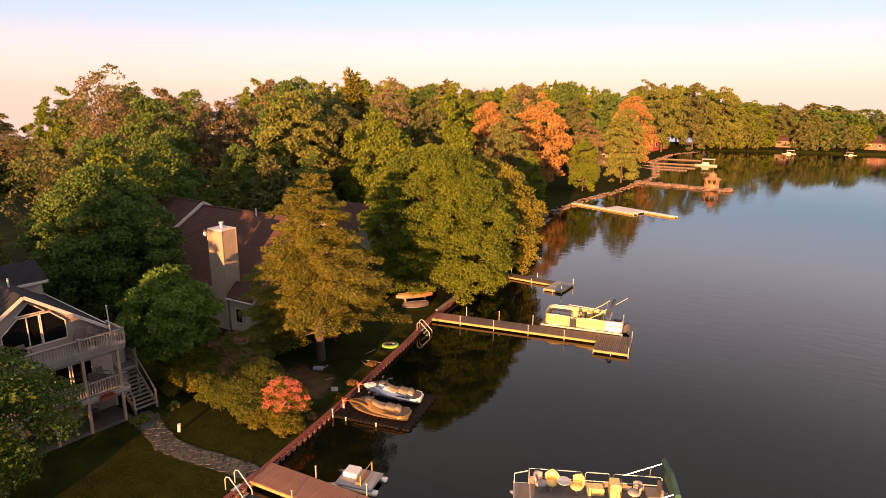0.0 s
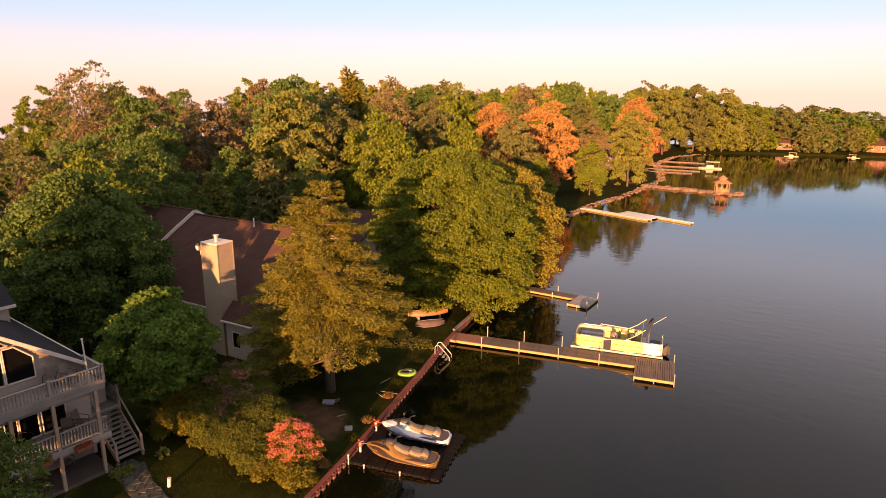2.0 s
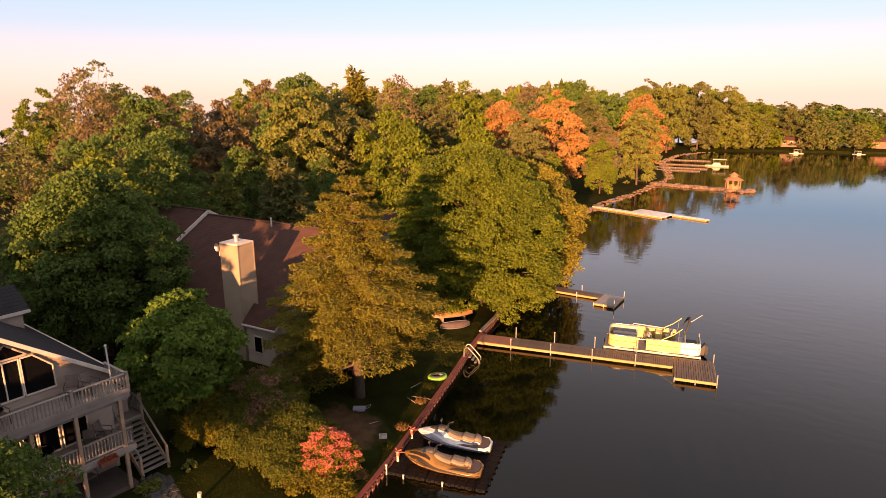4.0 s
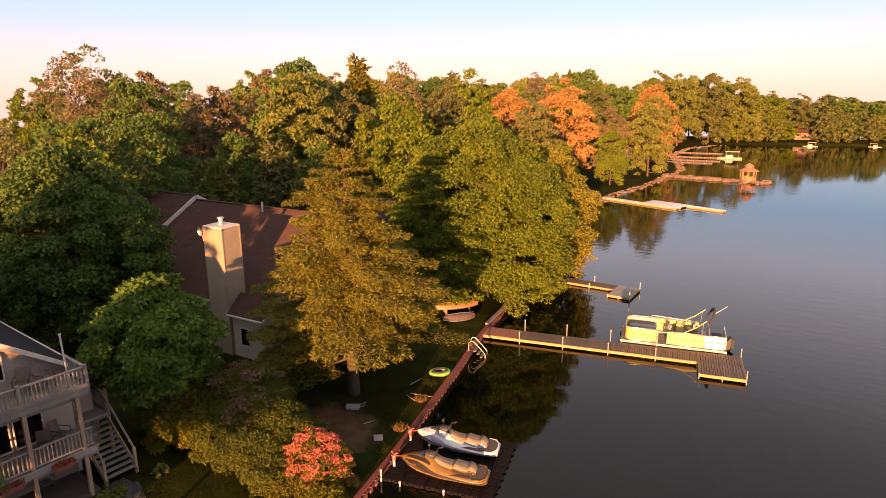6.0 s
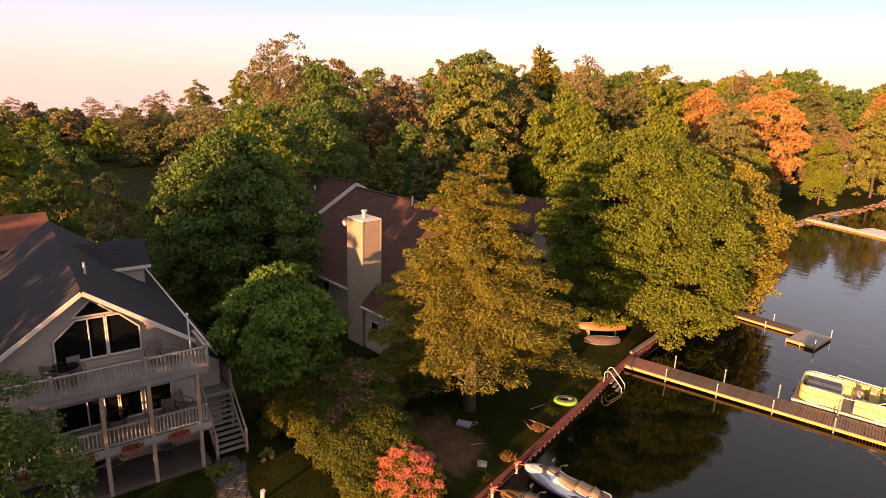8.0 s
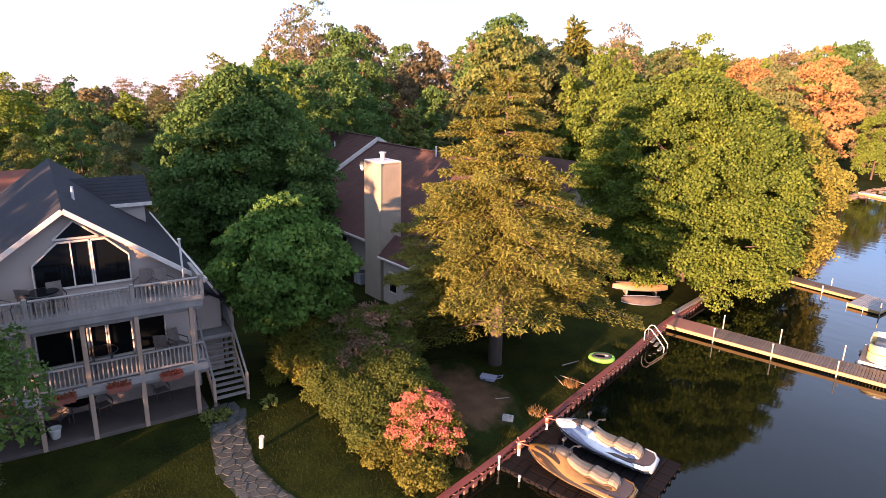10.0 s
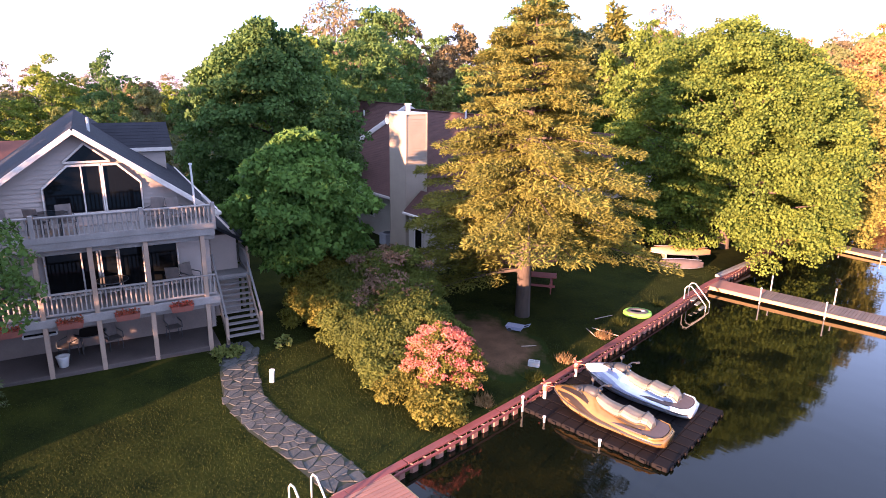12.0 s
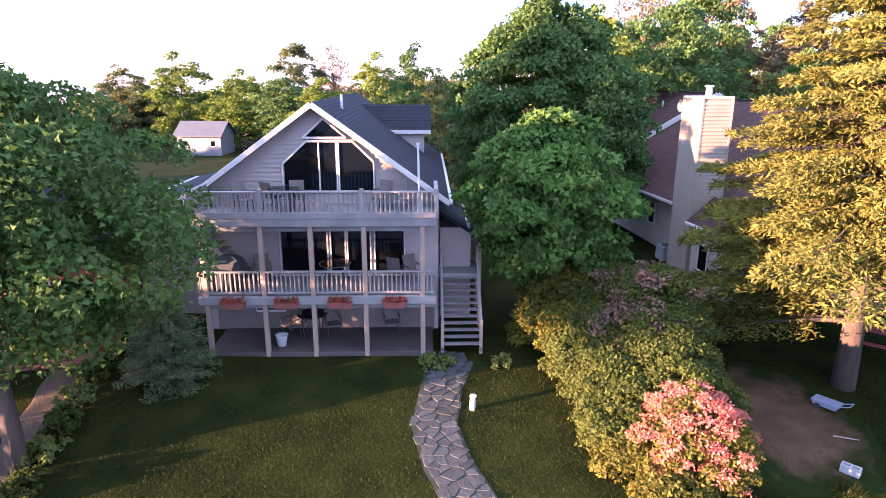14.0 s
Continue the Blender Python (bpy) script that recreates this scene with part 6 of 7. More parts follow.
def chair_boat(at):
    """An open pontoon boat with rails, chairs and a table; bow at x = 0."""
    ln, w, z = 7.4, 2.5, 0.53
    b = thing("pontoon_boat", "open pontoon boat with round chairs, white rails and folded green canopy", "boat", at=at)
    pontoon_hull(b, ln, w)
    hi = z + 0.85
    for y, x0 in ((w - 0.05, 0.8), (0.05, 0.8)):
        for a, c in ((x0, 3.3), (3.45, 4.6), (4.75, 7.0)):
            part("rail_loop", G().tube([(a, y, z), (a, y, hi - 0.08), (a + 0.08, y, hi), (c - 0.08, y, hi), (c, y, hi - 0.08), (c, y, z)], 0.021, 8), M_PLASTW, b, "white tube rail", smooth=True)
            part("rail_bar", G().tube([(a, y, z + 0.4), (c, y, z + 0.4)], 0.02, 6), M_PLASTW, b)
            part("rail_panel", G().box(((a + c) / 2, y - 0.01, z + 0.2), (c - a - 0.06, 0.02, 0.34), ch=0.006), M_BOATDK, b)
    part("bow_rail", G().tube([(0.8, 0.05, hi), (0.8, w - 0.05, hi)], 0.021, 8), M_PLASTW, b)
    part("bow_loop", G().tube([(0.75, w - 0.1, hi - 0.1), (0.1, w - 0.1, hi - 0.3), (0.1, w - 0.1, z), (0.1, 0.1, z), (0.1, 0.1, hi - 0.3), (0.75, 0.1, hi - 0.1)], 0.025, 8), M_PLASTW, b)
    captain_seat(b, 1.35, w - 0.6, z, M_SEATG, 2.6)
    captain_seat(b, 1.85, w - 0.5, z, M_CREAM, 1.4)
    captain_seat(b, 3.0, w - 0.65, z, M_CREAM, 0.8)
    captain_seat(b, 5.6, w - 0.8, z, M_SEATG, 0.3)
    t = part("round_table", G().tube([(2.4, w - 0.55, z + 0.62), (2.4, w - 0.55, z + 0.66)], 0.34, 18), M_PLASTW, b, "round white table")
    part("table_leg", G().tube([(2.4, w - 0.55, z), (2.4, w - 0.55, z + 0.62)], 0.04, 8), M_ALU, t)
    bench(b, 3.5, 4.3, w - 0.7, w - 0.15, z, M_CREAM)
    part("console", G().box((4.75, w - 0.7, z + 0.45), (0.5, 0.7, 0.9), ch=0.06), M_CREAM, b, "cream helm console")
    part("wheel", G().tube([(5.03, w - 0.7 + 0.18 * math.cos(a), z + 0.85 + 0.17 * math.sin(a)) for a in np.linspace(0, 6.283, 15)], 0.02, 6), M_BLK, b)
    bench(b, 6.2, 6.9, w - 1.0, w - 0.15, z, M_SEAT, "+x")
    bench(b, 1.0, 2.2, 0.12, 0.7, z, M_SEATG, "-y")
    for y in (0.1, w - 0.1):
        part("canopy_bow", G().tube([(5.2, y, hi), (6.9, y, hi + 0.75)], 0.03, 8), M_ALU, b)
        part("canopy_strut", G().tube([(6.4, y, hi), (6.45, y, hi + 0.55)], 0.02, 6), M_ALU, b)
    part("folded_canopy", G().tube([(7.05, -0.1, hi + 0.8), (7.1, w / 2, hi + 0.92), (7.05, w + 0.1, hi + 0.8)], 0.13, 10), M_CANVG, b, "folded dark green canopy")
    part("canopy_drop", G().box((7.15, w / 2, hi + 0.3), (0.06, w + 0.1, 0.9), ch=0.02), M_CANVG, b)
    return b


chair_boat(rz_pose(13.3, -4.9, 0.2, 24))


def paddle_boat(at):
    b = thing("paddle_boat", "small grey pontoon pedal boat with white seat beside the dock", "boat", at=at)
    for y in (0.22, 1.35):
        part("float", G().tube([(-0.35, y, 0.2), (0.1, y, 0.16), (2.2, y, 0.16), (2.35, y, 0.18)], 0, 10, [0.03, 0.18, 0.2, 0.17]), M_ALU, b, smooth=True)
    part("deck", G().box((1.1, 0.78, 0.40), (1.95, 1.5, 0.08), ch=0.02), M_GREYD, b)
    part("seat", G().box((0.65, 0.95, 0.58), (0.75, 0.75, 0.28), ch=0.06), M_WHITE, b, "white bench seat")
    part("seat_panel", G().box((1.3, 0.78, 0.5), (0.32, 1.1, 0.14), ch=0.03), M_DOCKR, b)
    part("roll_bar", G().tube([(1.45, 0.2, 0.42), (1.45, 0.2, 0.95), (1.45, 1.5, 0.95), (1.45, 1.5, 0.42)], 0.03, 8), M_DOCKF, b)


paddle_boat(rz_pose(4.75, -7.15, 0.26, 12))


M_BOATW = plain("ivory_boat_paint", (0.50, 0.44, 0.35), 0.5)


def small_boat(x, y, deg, s, label):
    b = thing("moored_boat", label, "boat", "boats on the far shore", at=rz_pose(x, y, 0.2, deg) @ Matrix.Scale(s, 4))
    part("hull", G().loft([[(q, -w, 0.55), (q, -w * 0.7, 0.0), (q, w * 0.7, 0.0), (q, w, 0.55)] for q, w in ((0, 0.1), (0.7, 0.75), (2.0, 1.0), (5.5, 1.0))]), M_BOATW, b)
    part("cabin", G().loft([[(1.6, -0.7, 0.55), (1.6, 0.7, 0.55), (3.6, 0.75, 0.55), (3.6, -0.75, 0.55)], [(2.0, -0.6, 1.15), (2.0, 0.6, 1.15), (3.4, 0.65, 1.15), (3.4, -0.65, 1.15)]]), M_BOATW, b)
    part("canopy", G().box((3.3, 0, 2.0), (3.2, 1.8, 0.1), ch=0.03), M_BOATW, b)
    for q, v in ((1.9, 0.8), (1.9, -0.8), (4.7, 0.8), (4.7, -0.8)):
        part("canopy_post", G().tube([(q, v, 0.5), (q, v, 2.0)], 0.03, 6), M_ALU, b)


for x, y, d, s in ((-4.0, 148, 4, 1.0), (14, 196, 10, 0.7), (34, 201, 170, 0.6)):
    small_boat(x, y, d, s, "white boat with a canopy moored on the far shore")


# ---- far houses ----
def far_house(x, y, deg, w, d, hh, wall, roof, label, nwin=3, ws=1.0):
    z = land_z(x, y)
    h = thing("far_house", label, "house", "houses on the far shore", at=rz_pose(x, y, z, deg))
    part("wall", G().add([(-w / 2, -d / 2, -0.4), (w / 2, -d / 2, -0.4), (w / 2, d / 2, -0.4), (-w / 2, d / 2, -0.4), (-w / 2, -d / 2, hh), (w / 2, -d / 2, hh), (w / 2, d / 2, hh), (-w / 2, d / 2, hh),
                         (-w / 2, 0, hh + d * 0.32), (w / 2, 0, hh + d * 0.32)], [(0, 1, 5, 4), (2, 3, 7, 6), (1, 2, 6, 9, 5), (3, 0, 4, 8, 7)]), wall, h)
    for sg in (-1, 1):
        g = G()
        a, b, c, e = (-w / 2 - 0.3, sg * (d / 2 + 0.4), hh - 0.2), (w / 2 + 0.3, sg * (d / 2 + 0.4), hh - 0.2), (w / 2 + 0.3, 0, hh + d * 0.33), (-w / 2 - 0.3, 0, hh + d * 0.33)
        roof_slab(g, a, b, c, e) if sg < 0 else roof_slab(g, b, a, e, c)
        part("roof", g, roof, h)
    for sg in (-1, 1):
        for i in range(nwin):
            q = part("window", G().box((lerp(-w * 0.32, w * 0.32, i / (nwin - 1)), sg * (d / 2 + 0.02), hh * 0.55), (1.0 * ws, 0.05, 1.2 * ws)), M_GLASS, h)
            part("window_frame", G().box((lerp(-w * 0.32, w * 0.32, i / (nwin - 1)), sg * (d / 2 + 0.01), hh * 0.55), (1.25 * ws, 0.04, 1.45 * ws)), M_TRIM, q)
    return h


M_SHEDW = mat("grey_painted_boards", (0.15, 0.15, 0.16), (0.12, 0.12, 0.13), rough=0.7, scale=1.2, fine=20, bump=0.1)
M_SHEDR = mat("blue_grey_roofing", (0.065, 0.07, 0.085), (0.045, 0.05, 0.06), rough=0.8, scale=1.4, fine=30, bump=0.3)
far_house(-27, 132, 70, 12, 8, 3.2, M_SIDING2, M_SHINGLE2, "low cream house with brown roof among trees")
far_house(-24, 183, 80, 12, 8, 3.4, M_REDH, M_SHINGLE2, "red-brown house near the far shore")
far_house(14, 210, 5, 6, 5, 2.3, M_ROCK, M_SHINGLE2, "tan house with brown roof on the far shore", 3, 0.55)
far_house(40, 213, 0, 8, 6, 2.4, M_PILE, M_SHINGLE2, "red-brown house on the far shore", 3, 0.55)
far_house(96, 218, 4, 8, 6, 2.3, M_PILE, M_SHINGLE, "low red-brown house with grey roof on the far shore", 3, 0.55)
far_house(62, 216, 8, 6.5, 5, 2.2, M_ROCK, M_SHINGLE, "tan house with grey roof on the far shore", 3, 0.55)
far_house(-61, -26.7, 78, 4.7, 3.6, 2.3, M_SHEDW, M_SHEDR, "small pale shed with grey roof in a field", 2, 0.45)
far_house(-12.3, -23.6, 90, 8.5, 7, 3.6, M_REDH, M_SHINGLE, "red-sided house with white trim beside the lawn")
M_ROOFR = mat("red_brown_roofing", (0.15, 0.066, 0.048), (0.10, 0.044, 0.034), rough=0.9, scale=1.4, fine=30, bump=0.4, spec=0.12)
far_house(-42.5, -11.2, 90, 6.4, 5.4, 2.5, M_SIDING2, M_ROOFR, "low beige house with red-brown roof behind the drive", 3, 0.6)
far_house(-36, 62, 40, 10, 7, 3.4, M_REDH, M_SHINGLE2, "red house hidden among trees")


# ---- lawn, path and garden things ----
PATHLINE = [(-7.9, -8.35), (-6.3, -9.0), (-4.5, -9.45), (-2.8, -9.35), (-1.1, -8.95), (0.75, -8.6)]


def path_point(t):
    k = t * (len(PATHLINE) - 1)
    i = min(int(k), len(PATHLINE) - 2)
    return Vector((lerp(PATHLINE[i][0], PATHLINE[i + 1][0], k - i), lerp(PATHLINE[i][1], PATHLINE[i + 1][1], k - i)))


def clip(poly, p, q):
    """The part of a polygon nearer to p than to q."""
    m, n = (p + q) / 2, q - p
    out = []
    for i, a in enumerate(poly):
        b = poly[(i + 1) % len(poly)]
        da, db = (a - m).dot(n), (b - m).dot(n)
        if da <= 0:
            out.append(a)
        if da * db < 0:
            out.append(a.lerp(b, da / (da - db)))
    return out


M_JOINT = mat("dark_earth_joint", (0.022, 0.026, 0.010), (0.010, 0.014, 0.005), rough=0.95, scale=3, fine=25, bump=0.5)


def flagstones():
    rng = random.Random(4)
    walk_way = thing("stone_path", "winding grey flagstone path across the lawn", "path", kind="structure")
    bed = G()
    vs = []
    for i in range(41):
        c = path_point(i / 40)
        d = path_point(min(1, i / 40 + 0.01)) - path_point(max(0, i / 40 - 0.01))
        n = Vector((-d.y, d.x)).normalized()
        for o in (-0.62, 0.62):
            q = c + n * o
            vs.append((q.x, q.y, land_z(q.x, q.y) + 0.014))
    bed.add(vs, [(2 * i, 2 * i + 2, 2 * i + 3, 2 * i + 1) for i in range(40)])
    part("path_bed", bed, M_JOINT, walk_way, "earth joints between the stones")
    seeds, inside, edge = [], [], []
    for i in range(36):
        c = path_point((i + 0.5) / 36)
        d = path_point(min(1, (i + 0.5) / 36 + 0.01)) - path_point(max(0, (i + 0.5) / 36 - 0.01))
        n = Vector((-d.y, d.x)).normalized()
        for k, o in enumerate((-0.84, -0.51, -0.17, 0.17, 0.51, 0.84)):
            if k in (0, 5) or rng.random() < 0.88:
                seeds.append(c + n * (o + rng.uniform(-0.15, 0.15)) + Vector((rng.uniform(-0.17, 0.17), rng.uniform(-0.17, 0.17))))
                inside.append(k not in (0, 5))
                edge.append((c, n))
    for p, ok, (c, n) in zip(seeds, inside, edge):
        if not ok:
            continue
        poly = [p + Vector(q) for q in ((-0.5, -0.5), (0.5, -0.5), (0.5, 0.5), (-0.5, 0.5))]
        for q in seeds:
            if q is not p and (q - p).length < 1.5:
                poly = clip(poly, p, q)
        half = 0.60 + 0.05 * math.sin(9 * c.x) + rng.uniform(-0.04, 0.04)
        for sg in (-1, 1):
            poly = clip(poly, c + n * (sg * 0.3), c + n * (sg * (2 * half - 0.3)))
        if len(poly) < 3:
            continue
        cx = sum((v for v in poly), Vector((0, 0))) / len(poly)
        base = [cx + (v - cx) * 0.95 for v in poly]
        top = [cx + (v - cx) * 0.91 for v in poly]
        z = land_z(cx.x, cx.y)
        part("flagstone", G().prism([(v.x, v.y) for v in base], z - 0.02, z + 0.022 + rng.uniform(0, 0.012), [(v.x, v.y) for v in top]), M_STONE, walk_way)


flagstones()


def ground_patch(name, cx, cy, rx, ry, material, label, seed, lift=0.010, rz=0.0):
    """A thin uneven patch that follows the ground."""
    g, n, m = G(), 40, 10
    vs = [(cx, cy, land_z(cx, cy) + lift)]
    for k in range(1, m + 1):
        for j in range(n):
            a = 6.283 * j / n
            w = 1 + 0.34 * noise.noise(Vector((math.cos(a) * 1.4, math.sin(a) * 1.4, seed))) + 0.2 * noise.noise(Vector((math.cos(a) * 5, math.sin(a) * 6, seed)))
            px, py = rx * w * k / m * math.cos(a), ry * w * k / m * math.sin(a)
            x, y = cx + px * math.cos(rz) - py * math.sin(rz), cy + px * math.sin(rz) + py * math.cos(rz)
            vs.append((x, y, land_z(x, y) + lift * (1 if k < m else -0.5)))
    fs = [(0, 1 + j, 1 + (j + 1) % n) for j in range(n)]
    fs += [(1 + (k - 1) * n + j, 1 + k * n + j, 1 + k * n + (j + 1) % n, 1 + (k - 1) * n + (j + 1) % n) for k in range(1, m) for j in range(n)]
    return tagged(part(name, g.add(vs, fs), material, smooth=True), label, "soil", kind="structure")


ground_patch("bare_soil", -3.7, 0.0, 3.4, 2.4, M_WORN, "bare brown soil thinning into grass under the spruce", 3.0, rz=-0.35)
ground_patch("side_path", -8.6, -20.05, 6.4, 0.55, M_SOIL, "narrow tan dirt path beside the red house", 8.0, rz=0.05)


def grass_blades():
    """Short blades over the near lawn."""
    rng = np.random.default_rng(9)
    n = 120000
    y = rng.uniform(-24, 18, n)
    d = rng.uniform(0.25, 11, n) ** 1.0
    x = np.interp(y, [q[0] for q in SHORE], [q[1] for q in SHORE]) - d
    soil = ((x + 3.7) / 2.6) ** 2 + (y / 1.8) ** 2 < rng.uniform(0.3, 1.0, n)
    line = np.array(PATHLINE)
    near = np.min(np.hypot(x[:, None] - np.interp(np.linspace(0, 5, 60), range(6), line[:, 0])[None], y[:, None] - np.interp(np.linspace(0, 5, 60), range(6), line[:, 1])[None]), 1) < 0.62
    patio = (x < -7.7) & (y > -16.6) & (y < -6.9)
    keep = ~(soil | near | patio)
    x, y = x[keep], y[keep]
    z = np.array([land_z(float(a), float(b)) for a, b in zip(x, y)])
    pos = np.stack([x, y, z - 0.01], 1)
    m = len(pos)
    a = rng.uniform(0, 6.283, m)
    out = np.stack([np.cos(a), np.sin(a), np.zeros(m)], 1)
    up = np.tile([0.0, 0.0, 1.0], (m, 1))
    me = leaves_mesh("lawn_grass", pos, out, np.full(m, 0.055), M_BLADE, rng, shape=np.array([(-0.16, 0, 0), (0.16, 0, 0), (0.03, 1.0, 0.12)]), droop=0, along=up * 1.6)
    tagged(new("lawn_grass", me), "short green lawn grass blades", "grass", kind="stuff")


grass_blades()


def chair(at, material, label, group):
    c = thing("patio_chair", label, "chair", group, at=at)
    part("seat", G().box((0, 0, 0.40), (0.46, 0.48, 0.035), ch=0.012), material, c)
    part("backrest", G().beam((-0.22, 0, 0.42), (-0.34, 0, 0.92), 0.46, 0.03, 0.01), material, c)
    for sx in (-0.2, 0.2):
        for sy in (-0.21, 0.21):
            part("leg", G().tube([(sx, sy, 0.40), (sx * 1.1, sy * 1.08, 0.0)], 0.016, 6), M_BLK, c)
    for sy in (-0.25, 0.25):
        part("armrest", G().tube([(-0.28, sy, 0.62), (0.2, sy, 0.62), (0.22, sy, 0.40)], 0.018, 6), M_BLK, c)
    return c


M_MESH = mat("brown_sling_fabric", (0.13, 0.10, 0.085), (0.08, 0.065, 0.055), rough=0.8, scale=6, fine=60, bump=0.2)
for x, y, z, d in ((-9.2, -9.75, F2, 20), (-9.4, -10.45, F2, -30), (-9.3, -13.1, F2, 10), (-9.5, -13.9, F2, 150), (-9.0, -14.7, F2, 40), (-9.4, -9.45, F1, 30), (-9.6, -10.0, F1, 160), (-9.5, -14.4, F1, 20), (-9.4, -15.0, F1, 120),
                   (-9.6, -12.2, GZ + 0.085, 20), (-9.5, -13.6, GZ + 0.085, -40), (-9.7, -10.2, GZ + 0.085, 10)):
    chair(HOUSE_AT @ pose(x, y, z, 0, 0, d), M_MESH, "dark metal patio chair with brown sling seat", "patio chairs on the decks")


def patio_table(at, label):
    t = thing("patio_table", label, "table", "patio tables", at=at)
    part("tabletop", G().tube([(0, 0, 0.70), (0, 0, 0.73)], 0.5, 20), M_GLASS, t)
    part("rim", G().tube([(0.5 * math.cos(a), 0.5 * math.sin(a), 0.715) for a in np.linspace(0, 6.283, 25)], 0.02, 6), M_BLK, t)
    for k in range(4):
        a = 0.785 + 1.57 * k
        part("leg", G().tube([(0.42 * math.cos(a), 0.42 * math.sin(a), 0.70), (0.36 * math.cos(a), 0.36 * math.sin(a), 0)], 0.02, 6), M_BLK, t)


for q in ((-9.2, -13.5, F2), (-9.35, -12.0, F1), (-9.7, -12.9, GZ + 0.085)):
    patio_table(HOUSE_AT @ pose(*q), "round glass patio table with dark legs")

M_POTW = plain("white_glazed_pot", (0.70, 0.68, 0.64), 0.5)
M_TERRA = plain("red_flower_box", (0.20, 0.065, 0.042), 0.8)
M_BLOOM = leafmat("red_orange_flowers", (0.27, 0.05, 0.03), (0.05, 0.065, 0.02))
for i, y in enumerate((-15.0, -13.35, -11.7, -10.0)):
    fb = thing("flower_box", "red window box of flowers hung below the deck rail", "flower box", "flower boxes on the deck", at=HOUSE_AT @ pose(DX + 0.22, y, F1 - 0.34))
    part("box", G().loft([[(-0.1, -0.33, 0), (0.1, -0.33, 0), (0.1, 0.33, 0), (-0.1, 0.33, 0)], [(-0.13, -0.38, 0.2), (0.13, -0.38, 0.2), (0.13, 0.38, 0.2), (-0.13, 0.38, 0.2)]]), M_TERRA, fb)
    rng = np.random.default_rng(20 + i)
    pos = np.stack([rng.uniform(-0.13, 0.13, 220), rng.uniform(-0.37, 0.37, 220), rng.uniform(0.18, 0.34, 220)], 1)
    part("flower", leaves_mesh("flowers", pos, np.tile([0.3, 0, 0.9], (220, 1)), np.full(220, 0.07), M_BLOOM, rng), None, fb)
pot = thing("plant_pot", "white plant pot standing on the patio", "pot", at=HOUSE_AT @ pose(-8.75, -13.75, GZ + 0.085))
part("pot", G().loft([[(r * math.cos(a), r * math.sin(a), z) for a in np.linspace(0, 6.283, 17)[:-1]] for r, z in ((0.14, 0), (0.2, 0.36), (0.22, 0.38), (0.18, 0.36))]), M_POTW, pot, smooth=True)
part("soil", G().tube([(0, 0, 0.30), (0, 0, 0.33)], 0.18, 14), M_SOIL, pot)
gr = thing("covered_grill", "barbecue grill under a dark and tan cover on the deck", "grill", at=HOUSE_AT @ pose(-9.0, -15.35, F1))
part("cover", G().loft([[(-0.35 * s, -0.5 * s, z), (0.35 * s, -0.5 * s, z), (0.35 * s, 0.5 * s, z), (-0.35 * s, 0.5 * s, z)] for s, z in ((1.05, 0.05), (1.0, 0.6), (0.85, 0.95), (0.4, 1.12))]), M_CANVB, gr)
part("lid_flap", G().box((0.1, -0.2, 0.98), (0.5, 0.4, 0.06), rz=0.3, ch=0.02), M_SEAT, gr)
pp = thing("standpipe", "short white plastic standpipe leaning in the lawn", "pipe", at=pose(-5.1, -8.3, land_z(-5.1, -8.3), 0, 8, 0))
part("pipe", G().tube([(0, 0, -0.1), (0, 0, 0.42)], 0.085, 12), M_PLASTW, pp)
part("cap", G().tube([(0, 0, 0.42), (0, 0, 0.46)], 0.095, 12), M_PLASTW, pp)
# hosta plants at the foot of the stairs
for i, (x, y) in enumerate(((-7.45, -8.75), (-7.35, -7.0), (-7.5, -9.2))):
    ms = tree_meshes(90 + i, 0.42, 0.36, 0.0, 0.14, M_YEL, 260, 20, 0.02, nlimbs=4)
    place_tree("hosta_plant", ms, x, y, "pale leafy plant at the foot of the stairs", "plant", "plants by the stairs")


def cinder_block():
    z = land_z(-1.35, 0.25)
    b = thing("cinder_block", "grey hollow concrete block lying on the soil", "block", at=pose(-1.35, 0.25, z, 0, 0, 35))
    for y in (-0.085, 0.085):
        part("face_shell", G().box((0, y, 0.11), (0.42, 0.035, 0.21), ch=0.006), M_BLOCK, b)
    for x in (-0.19, 0, 0.19):
        part("web", G().box((x, 0, 0.11), (0.035, 0.14, 0.20)), M_BLOCK, b)


cinder_block()


def float_tube():
    M_LIME = plain("lime_green_vinyl", (0.15, 0.36, 0.035), 0.35)
    z = land_z(-2.4, 7.8)
    b = thing("inflatable_raft", "lime green and black inflatable raft lying on the grass", "raft", at=pose(-2.4, 7.8, z + 0.12, 8, 0, 45) @ Matrix.Scale(0.74, 4))
    oval = lambda rx, ry, r, zz: [(rx * math.cos(a), ry * math.sin(a), zz) for a in np.linspace(0, 6.283, 29)]
    part("outer_tube", G().tube(oval(0.72, 0.42, 0.15, 0), 0.15, 10), M_LIME, b, smooth=True)
    part("inner_tube", G().tube(oval(0.54, 0.27, 0.1, 0.10), 0.11, 8), M_BLK, b, smooth=True)
    part("floor", G().prism([(0.6 * math.cos(a), 0.32 * math.sin(a)) for a in np.linspace(0, 6.283, 21)[:-1]], -0.06, -0.02), M_BLK, b)
    part("cushion", G().box((0.35, 0, 0.1), (0.3, 0.3, 0.12), ch=0.04), M_PLASTW, b)


float_tube()


